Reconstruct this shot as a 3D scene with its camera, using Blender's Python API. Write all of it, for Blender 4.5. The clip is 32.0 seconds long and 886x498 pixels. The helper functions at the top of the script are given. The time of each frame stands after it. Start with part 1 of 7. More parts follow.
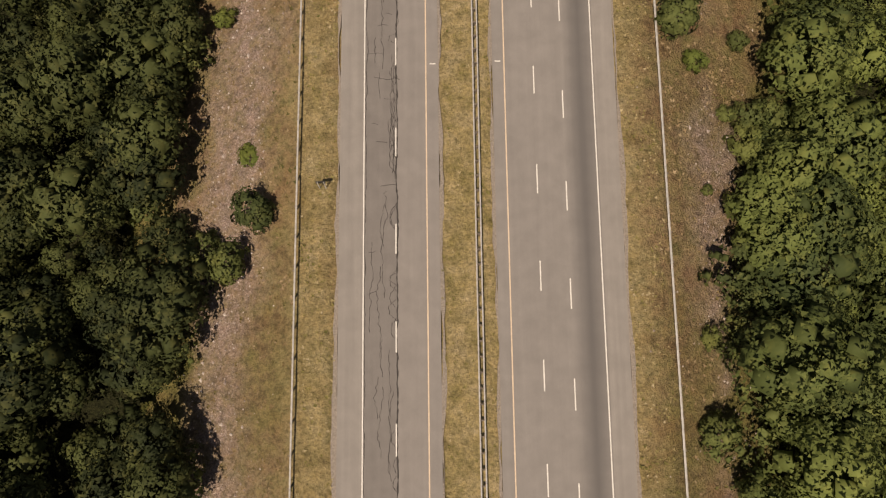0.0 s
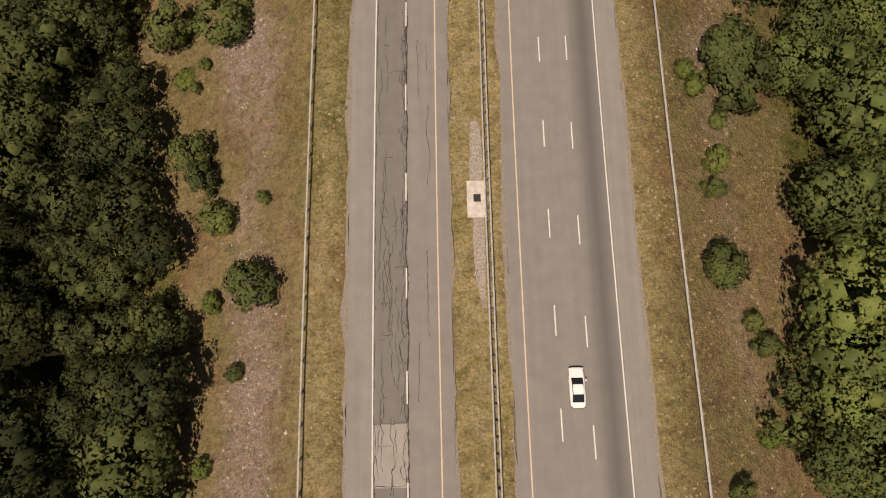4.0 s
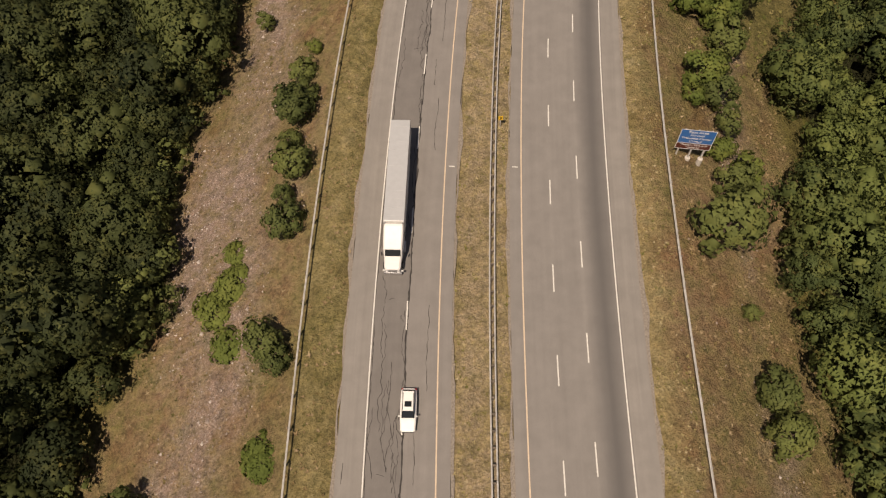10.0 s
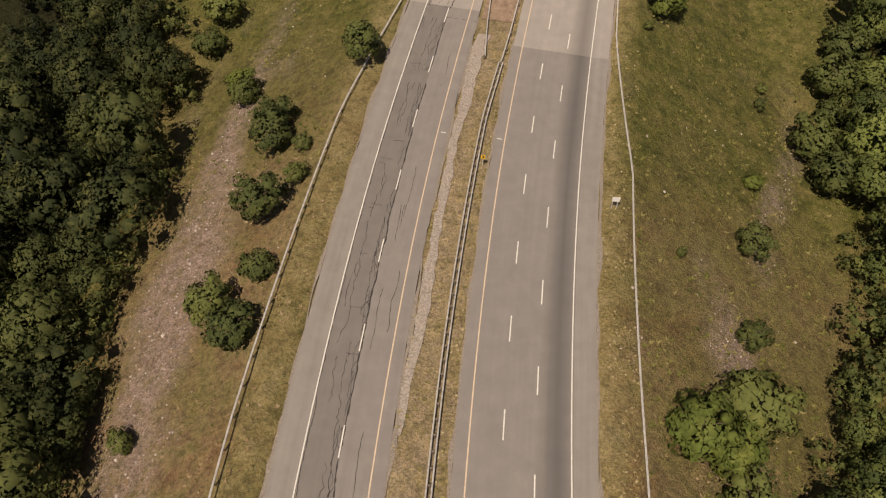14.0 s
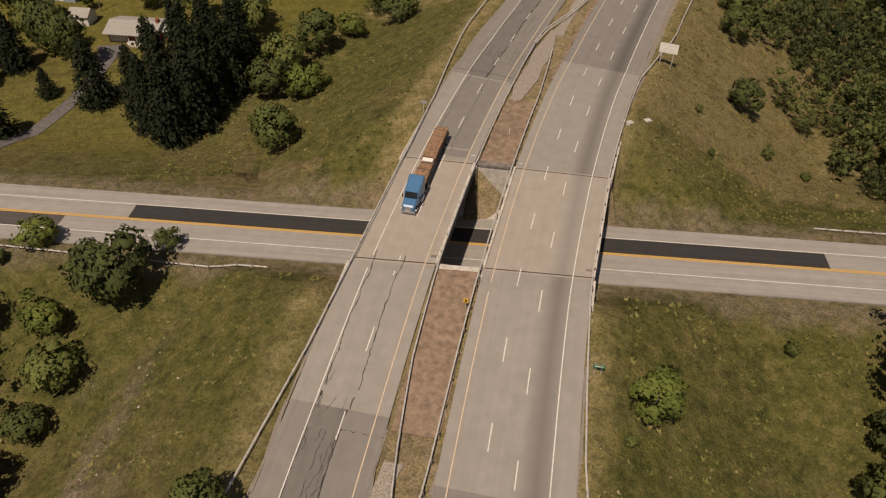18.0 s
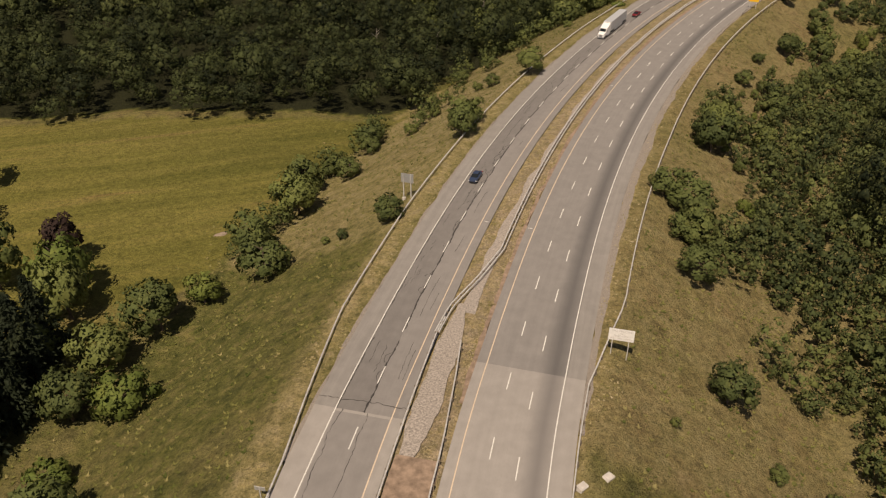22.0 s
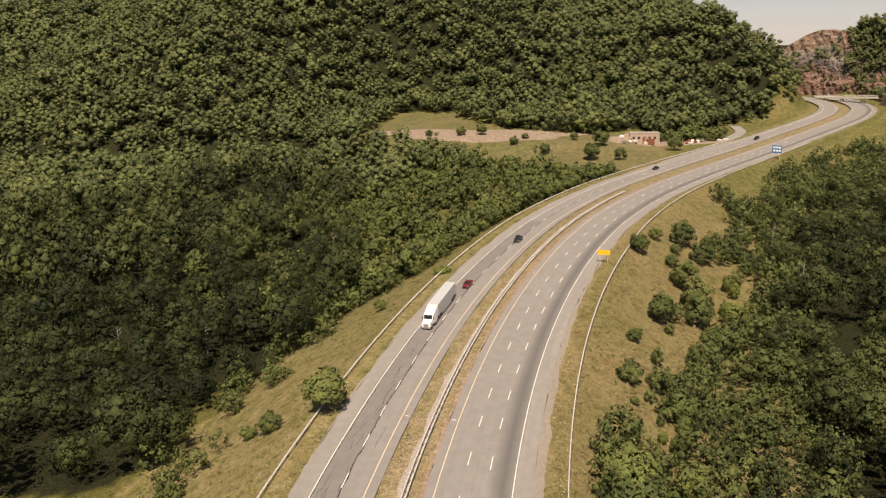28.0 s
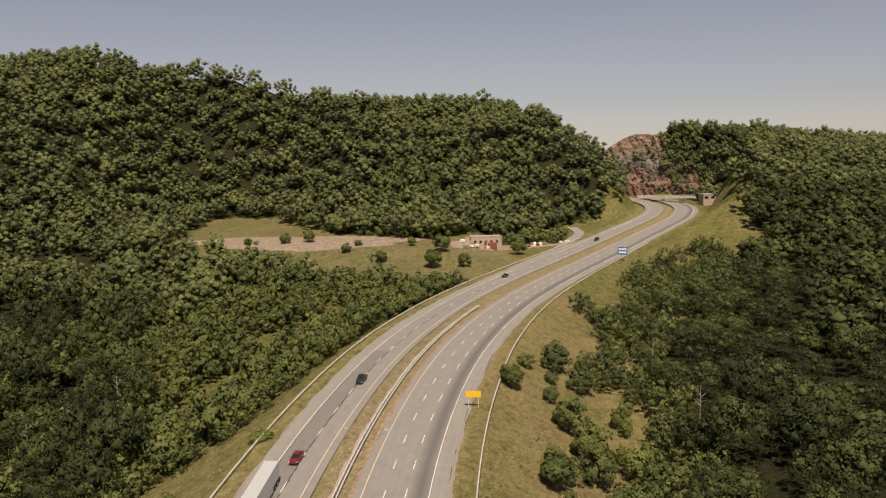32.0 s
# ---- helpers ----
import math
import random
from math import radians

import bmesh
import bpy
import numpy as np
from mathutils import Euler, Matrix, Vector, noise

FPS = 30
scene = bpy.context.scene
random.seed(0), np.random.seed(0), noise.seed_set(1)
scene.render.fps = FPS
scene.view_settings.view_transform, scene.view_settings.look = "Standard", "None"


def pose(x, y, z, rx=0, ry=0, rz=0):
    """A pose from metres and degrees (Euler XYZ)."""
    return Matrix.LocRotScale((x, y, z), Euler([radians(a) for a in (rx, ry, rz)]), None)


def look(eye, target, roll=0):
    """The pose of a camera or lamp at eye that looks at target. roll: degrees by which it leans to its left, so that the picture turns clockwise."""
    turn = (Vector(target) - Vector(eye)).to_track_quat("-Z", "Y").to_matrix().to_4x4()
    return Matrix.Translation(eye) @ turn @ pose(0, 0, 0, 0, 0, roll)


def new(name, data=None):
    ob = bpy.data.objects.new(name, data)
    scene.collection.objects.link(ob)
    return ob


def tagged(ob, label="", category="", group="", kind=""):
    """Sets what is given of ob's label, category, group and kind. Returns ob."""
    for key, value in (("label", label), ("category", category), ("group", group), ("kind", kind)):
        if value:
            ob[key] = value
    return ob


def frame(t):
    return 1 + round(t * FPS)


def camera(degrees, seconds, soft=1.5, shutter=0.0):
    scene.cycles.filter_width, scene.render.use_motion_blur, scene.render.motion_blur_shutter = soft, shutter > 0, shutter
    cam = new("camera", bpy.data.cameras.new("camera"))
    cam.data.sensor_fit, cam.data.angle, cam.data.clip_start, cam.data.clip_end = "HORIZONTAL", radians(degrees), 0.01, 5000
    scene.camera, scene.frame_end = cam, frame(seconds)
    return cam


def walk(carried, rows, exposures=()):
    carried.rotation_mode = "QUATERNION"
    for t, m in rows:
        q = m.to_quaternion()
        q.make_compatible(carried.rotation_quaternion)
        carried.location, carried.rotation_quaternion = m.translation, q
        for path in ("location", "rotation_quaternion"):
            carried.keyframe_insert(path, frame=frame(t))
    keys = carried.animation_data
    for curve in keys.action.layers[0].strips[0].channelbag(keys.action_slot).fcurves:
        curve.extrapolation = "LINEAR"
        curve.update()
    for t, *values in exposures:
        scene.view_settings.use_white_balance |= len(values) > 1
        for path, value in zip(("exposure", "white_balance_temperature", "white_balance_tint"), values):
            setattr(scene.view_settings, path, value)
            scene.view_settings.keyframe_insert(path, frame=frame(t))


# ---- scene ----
cam = camera(62.8, 32.0, soft=1.25)
# seconds, eye (m), turn (degrees, Euler XYZ)
ROWS = [
    (0.0, 0.62, 0.00, 90.20, 14.13, -0.18, -7.55),
    (0.5, 1.25, 7.44, 90.46, 14.88, -0.23, -7.58),
    (1.0, 1.89, 14.88, 90.73, 15.67, -0.25, -7.58),
    (1.5, 2.55, 22.31, 90.99, 16.38, -0.29, -7.59),
    (2.0, 3.22, 29.73, 91.24, 17.07, -0.27, -7.65),
    (2.5, 3.94, 37.15, 91.47, 17.84, -0.30, -7.80),
    (3.0, 4.69, 44.57, 91.69, 18.55, -0.24, -7.95),
    (3.5, 5.49, 51.99, 91.89, 19.32, -0.13, -8.07),
    (4.0, 6.34, 59.39, 92.07, 20.12, 0.01, -8.21),
    (4.5, 7.09, 66.78, 92.24, 20.95, 0.19, -8.36),
    (6.5, 10.36, 96.28, 92.88, 24.90, 0.15, -8.87),
    (7.0, 11.25, 103.64, 93.03, 25.72, 0.16, -8.87),
    (7.5, 12.22, 110.99, 93.17, 26.54, 0.22, -8.85),
    (8.0, 13.30, 118.29, 93.30, 27.35, 0.27, -8.85),
    (8.5, 14.48, 125.55, 93.43, 28.24, 0.26, -8.78),
    (9.0, 15.79, 132.76, 93.56, 29.09, 0.34, -8.63),
    (9.5, 17.41, 139.91, 93.68, 29.91, 0.38, -8.38),
    (10.0, 19.14, 147.02, 93.79, 30.70, 0.41, -8.11),
    (10.5, 20.97, 154.10, 93.88, 31.68, 0.39, -7.96),
    (11.0, 22.91, 161.17, 93.95, 32.70, 0.35, -7.92),
    (11.5, 24.95, 168.23, 94.00, 33.70, 0.23, -7.85),
    (12.0, 27.08, 175.29, 94.03, 34.61, -0.05, -7.71),
    (12.5, 29.29, 182.36, 94.04, 35.42, -0.27, -7.50),
    (13.0, 31.55, 189.43, 94.04, 36.24, -0.32, -7.43),
    (13.5, 33.86, 196.51, 94.03, 37.09, -0.41, -7.37),
    (14.0, 36.21, 203.59, 94.01, 38.07, -0.58, -7.32),
    (14.5, 38.60, 210.67, 93.99, 39.21, -0.76, -7.21),
    (16.5, 47.90, 239.03, 93.89, 44.76, -1.41, -7.11),
    (17.0, 50.29, 246.13, 93.88, 46.10, -1.34, -7.44),
    (17.5, 52.72, 253.22, 93.88, 47.26, -1.24, -7.71),
    (18.0, 55.22, 260.30, 93.88, 48.37, -1.11, -8.06),
    (18.5, 57.75, 267.38, 93.89, 49.46, -1.02, -8.39),
    (19.0, 60.30, 274.44, 93.89, 50.54, -0.94, -8.69),
    (19.5, 62.88, 281.46, 93.88, 51.64, -0.90, -9.21),
    (20.0, 65.48, 288.43, 93.85, 52.70, -0.83, -9.95),
    (20.5, 68.14, 295.37, 93.80, 54.10, -0.59, -10.97),
    (21.0, 70.87, 302.24, 93.73, 55.46, -0.30, -11.97),
    (21.5, 73.67, 309.05, 93.64, 56.87, 0.02, -13.01),
    (22.0, 76.52, 315.76, 93.53, 58.23, 0.30, -14.01),
    (22.5, 79.60, 322.35, 93.39, 59.61, 0.47, -14.84),
    (23.0, 82.70, 328.80, 93.21, 60.97, 0.65, -15.69),
    (23.5, 85.78, 335.11, 92.99, 62.32, 0.81, -16.47),
    (24.0, 88.84, 341.33, 92.72, 63.69, 0.90, -17.22),
    (24.5, 91.88, 347.49, 92.40, 65.08, 1.00, -18.00),
    (26.5, 104.17, 371.93, 90.96, 70.83, 1.40, -22.92),
    (27.0, 107.04, 378.00, 90.59, 72.15, 1.35, -24.63),
    (27.5, 109.98, 384.00, 90.22, 73.42, 1.34, -26.36),
    (28.0, 112.97, 389.90, 89.83, 74.67, 1.29, -28.05),
    (28.5, 116.01, 395.67, 89.44, 75.94, 1.24, -29.74),
    (29.0, 119.07, 401.27, 89.05, 77.20, 1.18, -31.45),
    (29.5, 122.15, 406.71, 88.67, 78.44, 1.11, -33.19),
    (30.0, 125.23, 411.98, 88.28, 79.50, 1.02, -34.94),
    (30.5, 128.48, 417.11, 87.91, 80.53, 1.05, -36.76),
    (31.0, 131.73, 422.13, 87.54, 81.41, 1.06, -38.52),
    (31.5, 134.98, 427.08, 87.17, 81.98, 1.07, -40.14),
    (32.0, 138.22, 432.00, 86.81, 82.37, 1.02, -41.58),
]
walk(cam, [(t, pose(x, y, z, rx, ry, rz)) for t, x, y, z, rx, ry, rz in ROWS],
     [(0.0, 0.03, 7800, 17), (13.0, 0.03, 7800, 17), (17.0, -0.2, 7800, 17), (20.0, -0.28, 7800, 17), (22.0, 0.08, 7800, 16), (24.0, 0.28, 7800, 15), (26.5, 0.55, 7700, 15), (28.0, 0.65, 7700, 15), (30.0, 0.54, 7600, 14), (32.0, 0.4, 7600, 14)])

# ---- world, sun ----
SUN_FROM = Vector((-0.56, -0.83, 0.0)).normalized()
SUN_UP = 60.0
world = bpy.data.worlds.new("sky")
scene.world = world
world.use_nodes = True
wn = world.node_tree.nodes
wl = world.node_tree.links
sky = wn.new("ShaderNodeTexSky")
sky.sky_type = 'NISHITA'
sky.sun_disc = False
sky.sun_elevation = radians(SUN_UP)
sky.sun_rotation = math.atan2(SUN_FROM.x, SUN_FROM.y)
sky.air_density, sky.dust_density, sky.ozone_density = 1.0, 0.15, 1.6
haze = wn.new("ShaderNodeHueSaturation")
haze.inputs["Saturation"].default_value = 0.5
veil = wn.new("ShaderNodeMix")
veil.data_type, veil.blend_type = 'RGBA', 'MULTIPLY'
veil.inputs[0].default_value = 1.0
veil.inputs[7].default_value = (0.98, 1.0, 1.14, 1)
wl.new(sky.outputs[0], haze.inputs["Color"])
wl.new(haze.outputs[0], veil.inputs[6])
wl.new(veil.outputs[2], wn["Background"].inputs[0])
wn["Background"].inputs[1].default_value = 0.048
sun_lamp = bpy.data.lights.new("sun", 'SUN')
sun_lamp.energy, sun_lamp.angle, sun_lamp.color = 4.5, radians(0.55), (1.0, 0.93, 0.82)
sun = new("sun", sun_lamp)
sun_dir = Vector((SUN_FROM.x * math.cos(radians(SUN_UP)), SUN_FROM.y * math.cos(radians(SUN_UP)), math.sin(radians(SUN_UP))))
sun.matrix_world = look(sun_dir * 900, (0, 0, 0))

# ---- plan: the highway's line, the crossing road, the ground ----
HEAD_S = np.concatenate([np.arange(-180, 901, 40.0), [940, 980, 1020, 1060, 1120]])
HEAD = np.radians([6.8] * 6 + [6.9, 7.2, 7.9, 9.2, 11.5, 14.7, 18.1, 21.4, 25.1, 29.2, 33.0, 37.1, 41.5, 46.3,
                   50.9, 55.8, 60.5, 64.7, 68.2, 70.8, 72.5, 74.0, 77, 76, 62, 40, 15])
GRADE_S = np.concatenate([np.arange(-180, 901, 60.0), [960, 1020, 1120]])
GRADE_Z = np.array([-14.4, -9.8, -5.0, -0.2, 4.44, 8.77, 13.1, 16.24, 18.14, 20.44, 23.04, 24.88, 26.56, 29.23, 32.0,
                    32.5, 32.2, 32.6, 34.6, 38.6, 43.0, 48.0])
BANK_S, BANK = [-180, 120, 300, 900, 1120], [0.0, 0.0, 0.02, 0.02, 0.0]
STEP = 4.0
SS = np.arange(-180, 1121, STEP)
_h = np.interp(SS, HEAD_S, HEAD)
_dx, _dy = np.sin(_h) * STEP, np.cos(_h) * STEP
RX = np.concatenate([[0], np.cumsum((_dx[1:] + _dx[:-1]) / 2)])
RY = np.concatenate([[0], np.cumsum((_dy[1:] + _dy[:-1]) / 2)])
_i0 = int(np.argmin(abs(SS)))
RX, RY = RX - RX[_i0] + 4.396, RY - RY[_i0]
RZ = np.convolve(np.pad(np.interp(SS, GRADE_S, GRADE_Z), 5, 'edge'), np.ones(11) / 11, 'valid')
RH = _h
# the road rises a little to the bridge, and its lanes draw together there
RISE = np.interp(SS, [300, 318, 340, 368, 396, 412, 430], [0, 0.8, 3.3, 3.3, 2.1, 0.6, 0])
RZ = RZ + RISE
DRAW = 1 - RISE / 74


def road_point(s, d, up=0.0):
    """The place d metres right of the highway's middle at s metres along it."""
    s, d = np.asarray(s, float), np.asarray(d, float)
    h = np.interp(s, SS, RH)
    d = d * np.interp(s, SS, DRAW)
    return np.stack([np.interp(s, SS, RX) + np.cos(h) * d, np.interp(s, SS, RY) - np.sin(h) * d,
                     np.interp(s, SS, RZ) - np.interp(s, BANK_S, BANK) * d + up + 0 * d], -1)


def to_road(x, y):
    """The nearest place along the highway (s, d) for points of the plan."""
    x, y = np.asarray(x, float), np.asarray(y, float)
    shape = x.shape
    x, y = x.ravel(), y.ravel()
    s_out, d_out = np.empty(len(x)), np.empty(len(x))
    for a in range(0, len(x), 20000):
        b = slice(a, a + 20000)
        i = np.argmin((x[b, None] - RX[None, ::2]) ** 2 + (y[b, None] - RY[None, ::2]) ** 2, 1) * 2
        ux, uy = np.sin(RH[i]), np.cos(RH[i])
        along = (x[b] - RX[i]) * ux + (y[b] - RY[i]) * uy
        s = SS[i] + np.clip(along, -STEP * 1.5, STEP * 1.5)
        h = np.interp(s, SS, RH)
        px, py = np.interp(s, SS, RX), np.interp(s, SS, RY)
        s_out[b] = s
        d_out[b] = (x[b] - px) * np.cos(h) - (y[b] - py) * np.sin(h)
        d_out[b] /= np.interp(s, SS, DRAW)
        far = np.abs(along) > STEP * 1.5
        d_out[b][far] = np.sign(d_out[b][far]) * np.hypot(x[b] - px, y[b] - py)[far]
    return s_out.reshape(shape), d_out.reshape(shape)


# the crossing road under the bridge
CROSS_AT = np.array([74.6, 349.8])
CROSS_HEAD = radians(103.8)
CROSS_Z = 14.0


def to_cross(x, y):
    dx, dy = np.asarray(x) - CROSS_AT[0], np.asarray(y) - CROSS_AT[1]
    ux, uy = math.sin(CROSS_HEAD), math.cos(CROSS_HEAD)
    return dx * ux + dy * uy, dx * uy * -1 + dy * ux


def cross_z(f):
    return CROSS_Z + 0.010 * np.asarray(f, float)


def cross_point(f, e, up=0.0):
    f, e = np.asarray(f, float), np.asarray(e, float)
    ux, uy = math.sin(CROSS_HEAD), math.cos(CROSS_HEAD)
    return np.stack([CROSS_AT[0] + f * ux - e * uy, CROSS_AT[1] + f * uy + e * ux, cross_z(f) + up + 0 * e], -1)


BENCH_A, BENCH_BACK = [-390, -350, -300, -243], [872, 868, 816, 800]
# lie of the land away from the roads: x, y, height, reach
LAND = [(-70, -40, -14, 70), (-60, 80, -10, 60), (-75, 200, -8, 60), (-40, 300, 0, 60), (-60, 400, 5, 60), (0, 450, 5, 60), (60, 480, 10, 60),
        (-20, 540, 9, 70), (80, 560, 8, 60), (20, 640, 8, 70), (140, 640, 2, 60), (200, 720, 10, 60), (110, 740, 14, 70)]
LAND += [(80, -40, -18, 70), (90, 80, -12, 60), (110, 200, -4, 60), (150, 300, 4, 60), (190, 380, 6, 60), (250, 440, 8, 60),
         (310, 480, 16, 60), (380, 540, 22, 60), (440, 560, 30, 60), (420, 420, 30, 80), (600, 500, 42, 90)]
LAND += [(300, 800, 31, 50), (340, 740, 32, 45), (400, 700, 33, 40), (250, 800, 22, 60), (230, 880, 34, 60), (460, 700, 38, 40)]
# ridges: start of the crest, its heading, places along it, height there, reach of the slopes, how hollow they are
RIDGES = [(301, 1056, 121.7, (-500, -300, -120, 0, 167, 300, 360, 385, 410, 435, 460), (110, 122, 134, 141, 135, 127, 123, 97, 52, 18, 0), 225, 1.0),
          (694, 767, 155.4, (-110, -100, -80, -60, -45, -20, 0, 40, 80, 110, 156, 300, 500), (0, 2, 15, 38, 55, 74, 82, 70, 58, 52, 46, 34, 24), 270, 1.35)]


def smooth_noise(x, y, scale, seed):
    rng = np.random.RandomState(seed)
    table = rng.rand(64, 64)
    u, v = np.asarray(x) / scale, np.asarray(y) / scale
    i, j = np.floor(u).astype(int), np.floor(v).astype(int)
    a, b = u - i, v - j
    a, b = a * a * (3 - 2 * a), b * b * (3 - 2 * b)
    t = lambda p, q: table[p % 64, q % 64]
    return (t(i, j) * (1 - a) + t(i + 1, j) * a) * (1 - b) + (t(i, j + 1) * (1 - a) + t(i + 1, j + 1) * a) * b - 0.5


def hill_part(x, y, ridge):
    cx, cy, head, place, tall, reach, hollow = ridge
    a = radians(head)
    u = (x - cx) * math.sin(a) + (y - cy) * math.cos(a)
    v = (x - cx) * math.cos(a) - (y - cy) * math.sin(a)
    r = np.sqrt((v / reach) ** 2 + 0.004) - 0.063
    return np.interp(u, place, tall) * np.clip(1 - r, 0, 1) ** hollow


def land(x, y):
    """Height of the ground before the roads were built."""
    x, y = np.asarray(x, float), np.asarray(y, float)
    num, den = np.full(x.shape, 8.0 * 0.02), np.full(x.shape, 0.02)
    for px, py, pz, reach in LAND:
        w = np.exp(-((x - px) ** 2 + (y - py) ** 2) / (2 * reach * reach))
        num, den = num + w * pz, den + w
    z = num / den
    for hill in RIDGES:
        z = z + hill_part(x, y, hill)
    out = np.clip((np.hypot(x - 300, y - 500) - 1300) / 1500, 0, 1)
    z = z + out * out * (3 - 2 * out) * (64 + 14 * smooth_noise(x, y, 420, 15))
    return z + 2.0 * smooth_noise(x, y, 37, 5) + 0.8 * smooth_noise(x, y, 11, 6)


def ground(x, y, parts=False):
    x, y = np.asarray(x, float), np.asarray(y, float)
    s, d = to_road(x, y)
    f, e = to_cross(x, y)
    base = land(x, y)
    a = np.abs(d)
    zr = np.interp(s, SS, RZ) - np.interp(s, BANK_S, BANK) * np.clip(d, -22, 22)
    verge = np.where(d < 0, 20.5, 23.5)
    out = np.clip(a - verge, 0, None)
    fill = zr - 0.5 * out + 0.35 * smooth_noise(x, y, 9, 8) * np.clip(out / 4, 0, 1)
    wide = np.where(d < 0, np.interp(s, [770, 815, 945, 985], [20.5, 50, 50, 20.5]), 23.5)
    out = np.where((d < 0) & (s > 770), np.clip(a - wide, 0, None), out)
    cut = zr - 0.3 + np.where(d > 0, np.interp(s, [1010, 1070], [0.75, 2.6]), 0.75) * np.clip(out - 3, 0, None)
    spur = zr - 0.3 + np.interp(out, [0, 1, 30, 90], [0, 0, 35, 71])
    k = np.clip((s - 965) / 40, 0, 1)
    cut = np.where(d < 0, cut * (1 - k) + spur * k, cut)
    z = np.minimum(np.maximum(base, fill), np.maximum(cut, fill))
    # formation under the pavements, shallow dip in the median
    dip = np.where((a < 3.3), 0.25 * np.cos(np.clip(a / 3.3, 0, 1) * math.pi / 2), 0)
    z = np.where(a < verge, zr - 0.06 - dip, z)
    paved = ((d > -16.4) & (d < -3.4)) | ((d > 3.4) & (d < 20.2))
    z = np.where(paved, zr - 0.45, z)
    # the crossing road's cutting
    zc = cross_z(f)
    ce = np.abs(e)
    limit = zc - 0.08 + np.where((d > -16.3) & (d < 20.3), np.where(ce > np.where(e < 0, 15.6, 8.7), 99.0, 0.0),
                                 np.clip(ce - 9.5, 0, None) * 0.72)
    near = np.abs(f) < 400
    z = np.where(near, np.minimum(z, limit), z)
    bank = zc - 0.08 - 0.3 * np.clip(ce - 9, 0, None)
    z = np.where(near & (ce < 40), np.maximum(z, bank), z)
    z = np.where(near & (ce < 8.2), zc - 0.3, z)
    # rock cutting beside the gap
    face = np.interp(y, [690, 727, 817, 850], [683, 676, 661, 656])
    z = np.where((y > 690) & (y < 850) & (x > 600) & (x < 760), np.minimum(z, np.maximum(zr, 40) - 1 + 2.3 * np.clip(x - face - 5, 0, None)), z)
    near_shop = (x - 650) ** 2 + (y - 707) ** 2
    z = np.where(near_shop < 22 ** 2, np.minimum(z, 44.5 + 0.9 * np.clip(np.sqrt(near_shop) - 10, 0, None)), z)
    # level bench of the clearing below the ridge
    al, ac = (x - y) * 0.7071, (x + y) * 0.7071
    back = np.interp(al, BENCH_A, BENCH_BACK)
    off = np.maximum(np.maximum((778 - ac) / 26, (ac - back) / 120), np.maximum((-385 - al) / 110, (al + 240) / 40))
    k = np.clip(1 - off, 0, 1)
    k = k * k * (3 - 2 * k)
    z = np.where(k > 0, z * (1 - k) + (37 + 0.09 * (np.clip(ac, 770, 880) - 782)) * k, z)
    if parts:
        return z, s, d, f, e
    return z


def ground_at(x, y):
    return float(ground(np.array([x]), np.array([y]))[0])

# ---- materials ----
def material(name, rough=0.9, spec=0.2, metal=0.0):
    m = bpy.data.materials.new(name)
    m.use_nodes = True
    b = m.node_tree.nodes["Principled BSDF"]
    b.inputs["Roughness"].default_value = rough
    b.inputs["Specular IOR Level"].default_value = spec
    b.inputs["Metallic"].default_value = metal
    return m, m.node_tree.nodes, m.node_tree.links, b


def noise_node(n, l, scale, detail=4.0, coord=None, rough=0.55):
    t = n.new("ShaderNodeTexNoise")
    t.inputs["Scale"].default_value = scale
    t.inputs["Detail"].default_value = detail
    t.inputs["Roughness"].default_value = rough
    if coord is None:
        coord = n.new("ShaderNodeNewGeometry").outputs["Position"]
    l.new(coord, t.inputs["Vector"])
    return t.outputs["Fac"]


def ramp(n, l, fac, stops):
    r = n.new("ShaderNodeValToRGB")
    while len(r.color_ramp.elements) < len(stops):
        r.color_ramp.elements.new(0.5)
    for e, (p, c) in zip(r.color_ramp.elements, stops):
        e.position = p
        e.color = (*c, 1) if len(c) == 3 else c
    l.new(fac, r.inputs["Fac"])
    return r.outputs["Color"]


def mix(n, l, fac, a, b, mode='MIX'):
    x = n.new("ShaderNodeMix")
    x.data_type = 'RGBA'
    x.blend_type = mode
    for key, v in ((0, fac), (6, a), (7, b)):
        if isinstance(v, (int, float)):
            x.inputs[key].default_value = v
        elif isinstance(v, tuple):
            x.inputs[key].default_value = (*v, 1)
        else:
            l.new(v, x.inputs[key])
    return x.outputs[2]


def math_node(n, l, op, a, b=0.0, c=0.0):
    x = n.new("ShaderNodeMath")
    x.operation = op
    for key, v in enumerate((a, b, c)):
        if isinstance(v, (int, float)):
            x.inputs[key].default_value = v
        else:
            l.new(v, x.inputs[key])
    return x.outputs[0]


def bump(n, l, b, height, strength=0.3, distance=0.05):
    x = n.new("ShaderNodeBump")
    x.inputs["Strength"].default_value = strength
    x.inputs["Distance"].default_value = distance
    l.new(height, x.inputs["Height"])
    l.new(x.outputs["Normal"], b.inputs["Normal"])


def plain(name, colour, rough=0.6, spec=0.3, metal=0.0, vary=0.12, scale=3.0):
    m, n, l, b = material(name, rough, spec, metal)
    dark = tuple(c * (1 - vary * 2) for c in colour)
    light = tuple(min(1, c * (1 + vary)) for c in colour)
    l.new(ramp(n, l, noise_node(n, l, scale), [(0.3, dark), (0.7, light)]), b.inputs["Base Color"])
    return m


